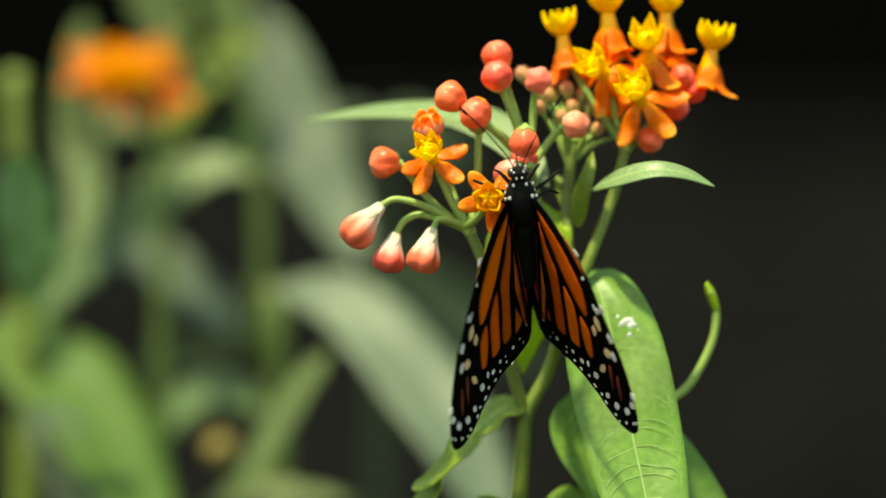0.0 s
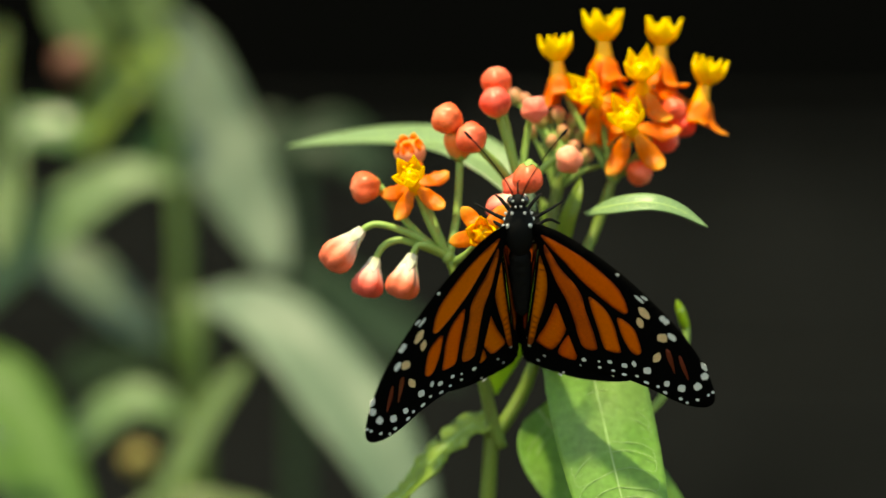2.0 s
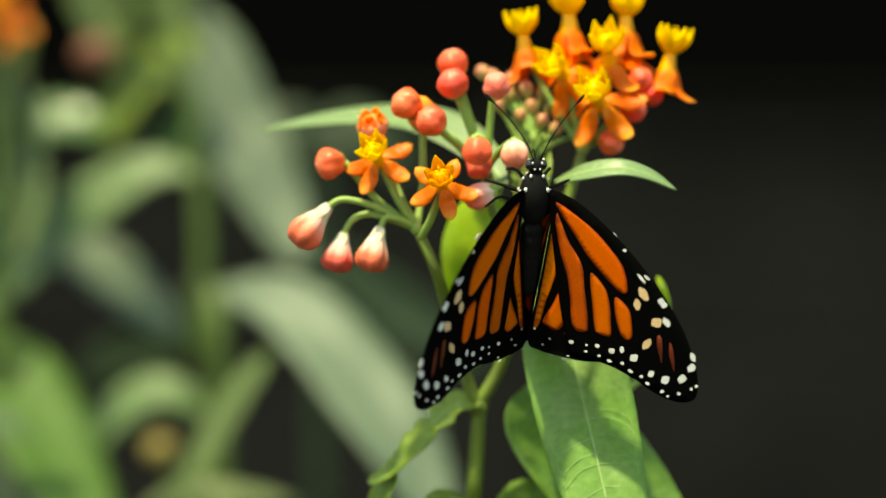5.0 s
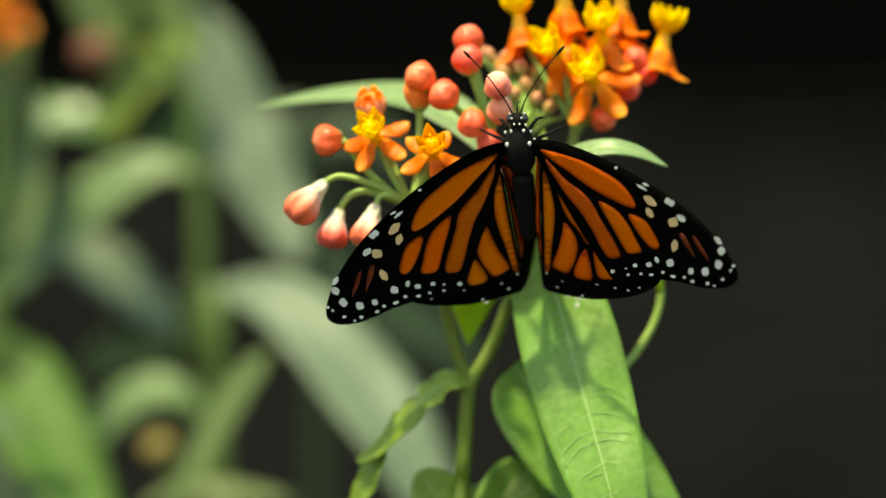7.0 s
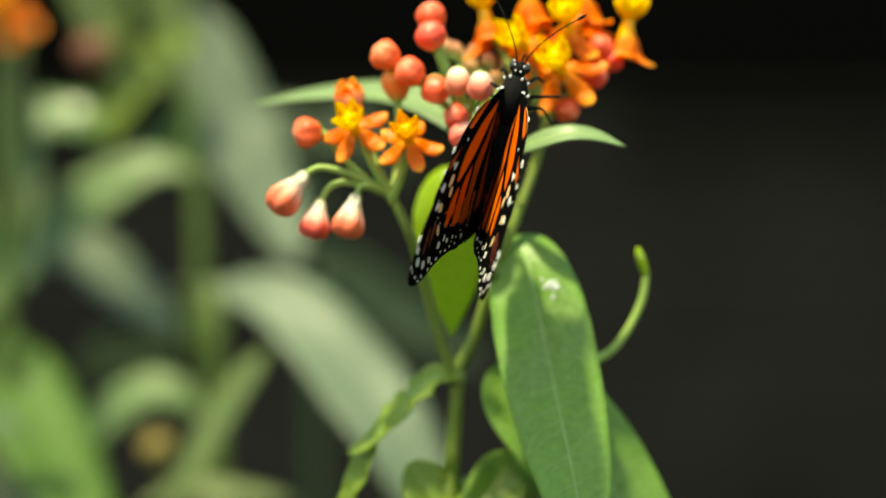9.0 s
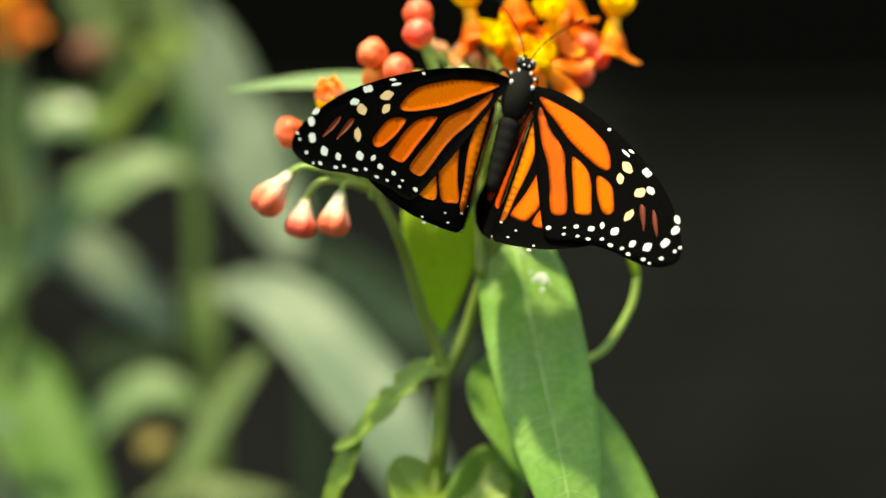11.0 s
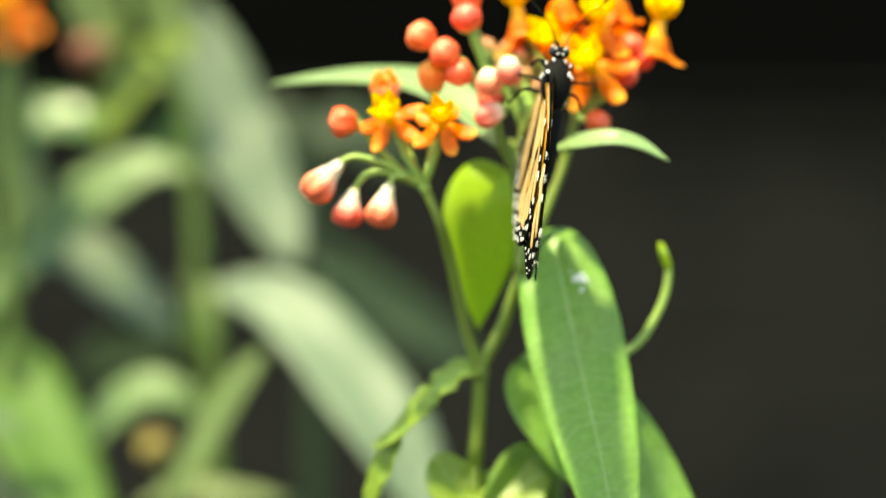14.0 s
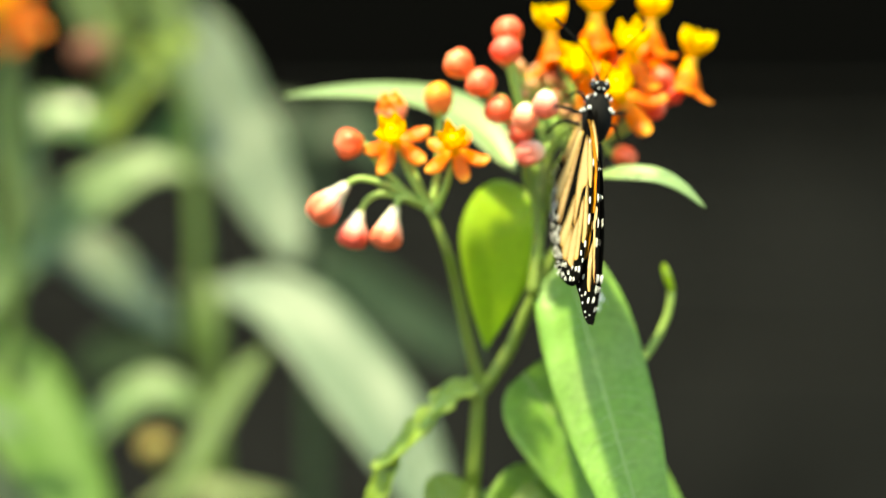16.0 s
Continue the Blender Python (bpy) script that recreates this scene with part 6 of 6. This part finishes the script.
    walk(fore_left, [
        (0, pose(-0.0015, 0.0005, 0.0012, 3.4, 59.6, 6.4)), (0.5, pose(-0.0015, 0.0005, 0.0012, 2.7, 57.2, 5.3)),
        (1, pose(-0.0015, 0.0005, 0.0012, 1.0, 57.1, 4.9)), (1.5, pose(-0.0015, 0.0005, 0.0012, 1.9, 52.2, -1.8)),
        (2, pose(-0.0015, 0.0005, 0.0012, -1.5, 43.1, -3.8)), (2.5, pose(-0.0015, 0.0005, 0.0012, -3.8, 43.7, -3.9)),
        (3, pose(-0.0015, 0.0005, 0.0012, -6.0, 45.6, -2.7)), (3.5, pose(-0.0015, 0.0005, 0.0012, -4.5, 28.7, -14.6)),
        (4, pose(-0.0015, 0.0005, 0.0012, -1.4, 48.9, -4.4)), (4.2, pose(-0.0015, 0.0005, 0.0012, 6.8, 39.5, 8.8)),
        (4.8, pose(-0.0015, 0.0005, 0.0012, 1.8, 42.0, 2.7)), (5.4, pose(-0.0015, 0.0005, 0.0012, 5.9, 49.7, 7.8)),
        (5.9, pose(-0.0015, 0.0005, 0.0012, 0.0, 44.0, 0.0)), (6.3, pose(-0.0015, 0.0005, 0.0012, 0.5, 34.7, 0.2)),
        (6.5, pose(-0.0015, 0.0005, 0.0012, -5.8, 37.0, 3.9)), (7, pose(-0.0015, 0.0005, 0.0012, -2.0, 25.8, -8.9)),
        (7.5, pose(-0.0015, 0.0005, 0.0012, -0.1, 37.8, -8.8)), (7.6, pose(-0.0015, 0.0005, 0.0012, -49.4, 69.8, -62.3)),
        (7.7, pose(-0.0015, 0.0005, 0.0012, -143.0, 59.5, -144.3)), (7.8, pose(-0.0015, 0.0005, 0.0012, 167.3, 76.4, 158.1)),
        (8, pose(-0.0015, 0.0005, 0.0012, -4.7, 44.2, -4.8)), (8.3, pose(-0.0015, 0.0005, 0.0012, -10.0, 62.8, -10.5)),
        (8.5, pose(-0.0015, 0.0005, 0.0012, -90.5, 86.3, -87.9)), (8.7, pose(-0.0015, 0.0005, 0.0012, 126.4, 83.0, 125.7)),
        (9, pose(-0.0015, 0.0005, 0.0012, 11.4, 82.0, 13.0)), (9.2, pose(-0.0015, 0.0005, 0.0012, 0.0, 66.0, 0.0)),
        (9.6, pose(-0.0015, 0.0005, 0.0012, -3.6, 49.9, -4.7)), (10.2, pose(-0.0015, 0.0005, 0.0012, 0.0, 62.0, 0.0)),
        (10.8, pose(-0.0015, 0.0005, 0.0012, -4.3, 35.8, -7.4)), (11.3, pose(-0.0015, 0.0005, 0.0012, 2.3, 4.9, -17.4)),
        (11.5, pose(-0.0015, 0.0005, 0.0012, -6.0, 33.7, -11.3)), (11.6, pose(-0.0015, 0.0005, 0.0012, -4.9, 62.2, -4.8)),
        (11.7, pose(-0.0015, 0.0005, 0.0012, 106.5, 76.8, 102.3)), (12, pose(-0.0024, 0.0005, 0.0012, 89.3, 73.8, 86.9)),
        (12.5, pose(-0.0024, 0.0005, 0.0012, 90.1, 71.2, 88.6)), (13, pose(-0.0024, 0.0005, 0.0012, 89.5, 74.4, 88.1)),
        (13.5, pose(-0.0024, 0.0005, 0.0012, 90.0, 71.1, 88.2)), (14, pose(-0.0024, 0.0005, 0.0012, 89.9, 73.9, 87.2)),
        (14.5, pose(-0.0024, 0.0005, 0.0012, 89.4, 77.3, 87.7)), (15, pose(-0.0024, 0.0005, 0.0012, 89.4, 74.4, 86.9)),
        (15.5, pose(-0.0024, 0.0005, 0.0012, 89.7, 74.2, 87.1)), (16, pose(-0.0024, 0.0005, 0.0012, 89.0, 77.7, 86.2))])
    walk(hind_right, [
        (0, pose(0.0015, 0, 0.0008, 3.5, -63.1, -3.3)), (0.5, pose(0.0015, 0, 0.0008, 1.0, -66.2, -1.7)),
        (1, pose(0.0015, 0, 0.0008, 9.8, -63.8, -9.1)), (1.5, pose(0.0015, 0, 0.0008, -4.4, -39.4, 10.8)),
        (2, pose(0.0015, 0, 0.0008, 2.5, -26.9, -4.5)), (2.5, pose(0.0015, 0, 0.0008, 5.3, -39.2, -5.2)),
        (3, pose(0.0015, 0, 0.0008, 5.5, -47.7, -6.0)), (3.5, pose(0.0015, 0, 0.0008, -0.8, -36.9, -3.6)),
        (4, pose(0.0015, 0, 0.0008, 4.9, -37.5, -11.4)), (4.2, pose(0.0015, 0, 0.0008, -3.4, -44.6, -1.7)),
        (4.8, pose(0.0015, 0, 0.0008, 2.2, -35.9, -3.7)), (5.4, pose(0.0015, 0, 0.0008, 6.2, -45.7, -8.6)),
        (5.9, pose(0.0015, 0, 0.0008, 0.8, -38.0, -1.3)), (6.3, pose(0.0015, 0, 0.0008, 16.9, -44.2, -21.7)),
        (6.5, pose(0.0015, 0, 0.0008, 9.4, -30.1, -17.1)), (7, pose(0.0015, 0, 0.0008, 2.0, -25.5, 0.2)),
        (7.5, pose(0.0015, 0, 0.0008, 8.5, -46.8, -7.1)), (7.6, pose(0.0015, 0, 0.0008, 2.6, -11.9, 0.1)),
        (7.7, pose(0.0015, 0, 0.0008, -17.4, -34.8, 23.2)), (7.8, pose(0.0015, 0, 0.0008, -14.0, -43.2, 14.8)),
        (8, pose(0.0015, 0, 0.0008, 8.1, -40.5, -7.7)), (8.3, pose(0.0015, 0, 0.0008, -3.2, -66.8, -2.4)),
        (8.5, pose(0.0015, 0, 0.0008, -37.4, -67.1, 33.7)), (8.7, pose(0.0015, 0, 0.0008, 70.6, -69.1, -74.4)),
        (9, pose(0.0015, 0, 0.0008, -39.1, -68.9, 34.7)), (9.2, pose(0.0015, 0, 0.0008, 1.7, -60.0, -2.0)),
        (9.6, pose(0.0015, 0, 0.0008, -2.1, -46.0, 2.9)), (10.2, pose(0.0015, 0, 0.0008, 1.9, -62.0, -2.1)),
        (10.8, pose(0.0015, 0, 0.0008, -3.9, -37.8, 6.3)), (11.3, pose(0.0015, 0, 0.0008, -11.3, -30.0, -1.6)),
        (11.5, pose(0.0015, 0, 0.0008, -0.5, -36.7, 2.6)), (11.6, pose(0.0015, 0, 0.0008, 0.2, -63.0, -1.6)),
        (11.7, pose(0.0015, 0, 0.0008, 69.5, -66.5, -75.0)), (12, pose(-0.0008, 0, 0.0008, 109.4, -74.4, -108.8)),
        (12.5, pose(-0.0008, 0, 0.0008, 97.3, -66.9, -96.8)), (13, pose(-0.0008, 0, 0.0008, 109.3, -67.1, -107.9)),
        (13.5, pose(-0.0008, 0, 0.0008, 102.2, -63.9, -101.0)), (14, pose(-0.0008, 0, 0.0008, 108.3, -66.1, -106.8)),
        (14.5, pose(-0.0008, 0, 0.0008, 112.7, -68.8, -111.3)), (15, pose(-0.0008, 0, 0.0008, 110.6, -66.7, -109.1)),
        (15.5, pose(-0.0008, 0, 0.0008, 110.8, -67.6, -109.3)), (16, pose(-0.0008, 0, 0.0008, 112.6, -68.7, -111.2))])
    walk(hind_left, [
        (0, pose(-0.0015, 0, 0.0008, -1.0, 59.7, 1.3)), (0.5, pose(-0.0015, 0, 0.0008, -0.8, 57.2, 1.1)),
        (1, pose(-0.0015, 0, 0.0008, -2.3, 57.1, 1.0)), (1.5, pose(-0.0015, 0, 0.0008, 8.2, 50.6, 6.3)),
        (2, pose(-0.0015, 0, 0.0008, 2.6, 40.3, 2.2)), (2.5, pose(-0.0015, 0, 0.0008, -1.6, 43.8, -0.8)),
        (3, pose(-0.0015, 0, 0.0008, -4.5, 45.8, -0.5)), (3.5, pose(-0.0015, 0, 0.0008, 1.4, 25.6, -2.7)),
        (4, pose(-0.0015, 0, 0.0008, 1.3, 48.9, -0.9)), (4.2, pose(-0.0015, 0, 0.0008, 2.3, 39.9, 1.8)),
        (4.8, pose(-0.0015, 0, 0.0008, 2.5, 39.9, 3.9)), (5.4, pose(-0.0015, 0, 0.0008, 6.6, 47.7, 8.9)),
        (5.9, pose(-0.0015, 0, 0.0008, 0.9, 42.0, 1.3)), (6.3, pose(-0.0015, 0, 0.0008, 9.3, 33.6, 15.9)),
        (6.5, pose(-0.0015, 0, 0.0008, 4.1, 37.2, 20.2)), (7, pose(-0.0015, 0, 0.0008, 2.5, 25.5, 1.4)),
        (7.5, pose(-0.0015, 0, 0.0008, 1.4, 37.5, -6.5)), (7.6, pose(-0.0015, 0, 0.0008, -40.6, 70.1, -53.6)),
        (7.7, pose(-0.0015, 0, 0.0008, -168.8, 70.0, -173.4)), (7.8, pose(-0.0015, 0, 0.0008, 150.2, 80.0, 141.0)),
        (8, pose(-0.0015, 0, 0.0008, -2.0, 44.4, -1.0)), (8.3, pose(-0.0015, 0, 0.0008, -2.5, 63.2, -2.1)),
        (8.5, pose(-0.0015, 0, 0.0008, -90.1, 74.3, -87.5)), (8.7, pose(-0.0015, 0, 0.0008, 90.8, 71.6, 90.2)),
        (9, pose(-0.0015, 0, 0.0008, -52.7, 77.0, -51.9)), (9.2, pose(-0.0015, 0, 0.0008, 2.0, 64.0, 2.3)),
        (9.6, pose(-0.0015, 0, 0.0008, -2.2, 48.0, -3.0)), (10.2, pose(-0.0015, 0, 0.0008, 1.7, 60.0, 2.0)),
        (10.8, pose(-0.0015, 0, 0.0008, -3.4, 33.9, -6.0)), (11.3, pose(-0.0015, 0, 0.0008, 3.4, 4.2, -3.3)),
        (11.5, pose(-0.0015, 0, 0.0008, -0.1, 34.2, -0.8)), (11.6, pose(-0.0015, 0, 0.0008, -1.5, 62.3, -1.0)),
        (11.7, pose(-0.0015, 0, 0.0008, 72.6, 71.3, 69.7)), (12, pose(-0.0024, 0, 0.0008, 78.2, 74.8, 76.2)),
        (12.5, pose(-0.0024, 0, 0.0008, 84.7, 66.8, 83.5)), (13, pose(-0.0024, 0, 0.0008, 82.5, 68.0, 81.6)),
        (13.5, pose(-0.0024, 0, 0.0008, 85.5, 64.2, 84.2)), (14, pose(-0.0024, 0, 0.0008, 84.3, 66.9, 82.1)),
        (14.5, pose(-0.0024, 0, 0.0008, 81.6, 70.0, 80.4)), (15, pose(-0.0024, 0, 0.0008, 82.6, 67.7, 80.6)),
        (15.5, pose(-0.0024, 0, 0.0008, 83.1, 68.6, 81.0)), (16, pose(-0.0024, 0, 0.0008, 80.8, 69.8, 78.6))])
    walk(inner_right, [
        (0, pose(0.00224, -0.00001, 0.00055, 6.3, -79.8, -7.8)), (0.5, pose(0.00211, -0.00001, 0.00062, 0.2, -79.9, -2.2)),
        (1, pose(0.0022, 0, 0.00057, 20.9, -79.1, -22.2)), (1.5, pose(0.00303, 0.0001, -0.00011, -25.7, -77.8, 30.0)),
        (2, pose(0.00338, -0.00015, -0.00061, -3.3, -79.4, -4.0)), (2.5, pose(0.00308, -0.00004, -0.00013, 12.0, -79.3, -16.8)),
        (3, pose(0.00281, -0.00004, 0.00015, 13.0, -79.3, -17.3)), (3.5, pose(0.00314, -0.0002, -0.00022, -15.1, -79.4, 7.4)),
        (4, pose(0.00306, -0.00022, -0.00019, 9.3, -78.2, -20.6)), (4.2, pose(0.00292, -0.00018, 0.00005, -21.8, -79.3, 14.4)),
        (4.8, pose(0.00317, -0.00011, -0.00026, -2.1, -79.6, -3.7)), (5.4, pose(0.00286, -0.00009, 0.00009, 15.0, -78.9, -21.7)),
        (5.9, pose(0.00312, -0.00008, -0.00018, -7.8, -79.7, 3.5)), (6.3, pose(0.00277, -0.00011, 0.00011, 38.8, -73.0, -49.9)),
        (6.5, pose(0.00313, -0.00026, -0.00043, 21.7, -74.6, -36.7)), (7, pose(0.00343, -0.00002, -0.00067, -6.7, -79.7, 3.7)),
        (7.5, pose(0.00284, 0.00001, 0.00013, 23.0, -78.6, -26.3)), (7.6, pose(0.00363, -0.00004, -0.00127, -9.3, -79.6, 5.4)),
        (7.7, pose(0.00299, 0.00004, -0.00016, -49.7, -68.5, 57.6)), (7.8, pose(0.0029, -0.00005, 0.00006, -48.0, -74.2, 49.2)),
        (8, pose(0.00303, -0.00003, -0.00008, 22.0, -78.4, -27.2)), (8.3, pose(0.00208, -0.00006, 0.00063, -9.2, -79.9, 2.6)),
        (8.5, pose(0.0019, -0.00004, 0.0007, -56.3, -73.2, 52.8)), (8.7, pose(0.0015, 0, 0.0008, 70.6, -69.1, -74.4)),
        (9, pose(0.00183, -0.00003, 0.00073, -55.5, -73.8, 51.3)), (9.2, pose(0.00236, -0.00002, 0.00048, 1.3, -79.9, -3.5)),
        (9.6, pose(0.00288, -0.00003, 0.0001, -16.0, -79.5, 14.3)), (10.2, pose(0.00228, -0.00001, 0.00053, 1.9, -79.9, -3.9)),
        (10.8, pose(0.00311, -0, -0.00018, -26.3, -78.5, 26.5)), (11.3, pose(0.00329, -0.00053, -0.00044, -54.3, -74.8, 42.2)),
        (11.5, pose(0.00316, -0.00001, -0.00023, -13.9, -79.5, 12.5)), (11.6, pose(0.00224, -0.00003, 0.00055, -2.4, -79.9, -0.6)),
        (11.7, pose(0.0015, 0, 0.0008, 69.5, -66.5, -75.0)), (12, pose(-0.0008, 0, 0.0008, 109.4, -74.4, -108.8)),
        (12.5, pose(-0.0008, 0, 0.0008, 97.3, -66.9, -96.8)), (13, pose(-0.0008, 0, 0.0008, 109.3, -67.1, -107.9)),
        (13.5, pose(-0.0008, 0, 0.0008, 102.2, -63.9, -101.0)), (14, pose(-0.0008, 0, 0.0008, 108.3, -66.1, -106.8)),
        (14.5, pose(-0.0008, 0, 0.0008, 112.7, -68.8, -111.3)), (15, pose(-0.0008, 0, 0.0008, 110.6, -66.7, -109.1)),
        (15.5, pose(-0.0008, 0, 0.0008, 110.8, -67.6, -109.3)), (16, pose(-0.0008, 0, 0.0008, 112.6, -68.7, -111.2))])
    walk(inner_left, [
        (0, pose(-0.00238, -0.00005, 0.00048, -6.7, 79.9, -2.6)), (0.5, pose(-0.00247, -0.00005, 0.00042, -7.0, 79.9, -3.1)),
        (1, pose(-0.00248, -0.00008, 0.00041, -11.5, 79.8, -6.4)), (1.5, pose(-0.00271, 0.00002, 0.00025, 21.7, 78.9, 23.7)),
        (2, pose(-0.00305, -0.00004, -0.0001, 0.7, 79.8, 4.4)), (2.5, pose(-0.00295, -0.00007, 0.00003, -15.4, 79.6, -11.9)),
        (3, pose(-0.00288, -0.00015, 0.00009, -25.1, 79.1, -19.2)), (3.5, pose(-0.00342, 0.00004, -0.00067, -9.4, 79.5, -8.7)),
        (4, pose(-0.00278, 0.00002, 0.00019, -2.2, 79.9, -1.4)), (4.2, pose(-0.00307, -0.00004, -0.00011, -0.5, 79.8, 3.0)),
        (4.8, pose(-0.00306, -0.00009, -0.00011, 0.4, 79.6, 5.9)), (5.4, pose(-0.00279, -0.00008, 0.00016, 16.4, 78.8, 22.8)),
        (5.9, pose(-0.00301, -0.00006, -0.00004, -5.8, 79.8, -1.9)), (6.3, pose(-0.0031, -0.00022, -0.00031, 22.7, 75.6, 36.0)),
        (6.5, pose(-0.00288, -0.00044, -0.00017, 5.1, 75.3, 25.6)), (7, pose(-0.00342, -0.00006, -0.00067, -4.4, 79.7, -0.0)),
        (7.5, pose(-0.00311, 0.00016, -0.0002, -5.0, 79.3, -8.9)), (7.6, pose(-0.00157, 0.00001, 0.00078, -44.0, 71.3, -57.0)),
        (7.7, pose(-0.0015, 0, 0.0008, -168.8, 70.0, -173.4)), (7.8, pose(-0.0015, 0, 0.0008, 150.2, 80.0, 141.0)),
        (8, pose(-0.00293, -0.00008, 0.00004, -16.4, 79.6, -12.9)), (8.3, pose(-0.00223, -0.00002, 0.00056, -9.3, 79.8, -7.5)),
        (8.5, pose(-0.0015, 0, 0.0008, -90.1, 74.3, -87.5)), (8.7, pose(-0.0015, 0, 0.0008, 90.8, 71.6, 90.2)),
        (9, pose(-0.0015, 0, 0.0008, -52.7, 77.0, -51.9)), (9.2, pose(-0.0022, -0.00001, 0.00057, 2.5, 79.9, 4.3)),
        (9.6, pose(-0.00281, -0.00002, 0.00016, -15.5, 79.5, -14.0)), (10.2, pose(-0.00236, -0.00002, 0.00048, 1.3, 79.9, 3.5)),
        (10.8, pose(-0.00322, -0.00001, -0.00032, -26.3, 78.5, -26.5)), (11.3, pose(-0.00362, 0.00009, -0.00161, -7.6, 78.4, -6.7)),
        (11.5, pose(-0.00323, -0.00005, -0.00032, -13.0, 79.6, -10.0)), (11.6, pose(-0.00227, -0.00002, 0.00054, -7.0, 79.9, -4.9)),
        (11.7, pose(-0.0015, 0, 0.0008, 72.6, 71.3, 69.7)), (12, pose(-0.0024, 0, 0.0008, 78.2, 74.8, 76.2)),
        (12.5, pose(-0.0024, 0, 0.0008, 84.7, 66.8, 83.5)), (13, pose(-0.0024, 0, 0.0008, 82.5, 68.0, 81.6)),
        (13.5, pose(-0.0024, 0, 0.0008, 85.5, 64.2, 84.2)), (14, pose(-0.0024, 0, 0.0008, 84.3, 66.9, 82.1)),
        (14.5, pose(-0.0024, 0, 0.0008, 81.6, 70.0, 80.4)), (15, pose(-0.0024, 0, 0.0008, 82.6, 67.7, 80.6)),
        (15.5, pose(-0.0024, 0, 0.0008, 83.1, 68.6, 81.0)), (16, pose(-0.0024, 0, 0.0008, 80.8, 69.8, 78.6))])


motions()
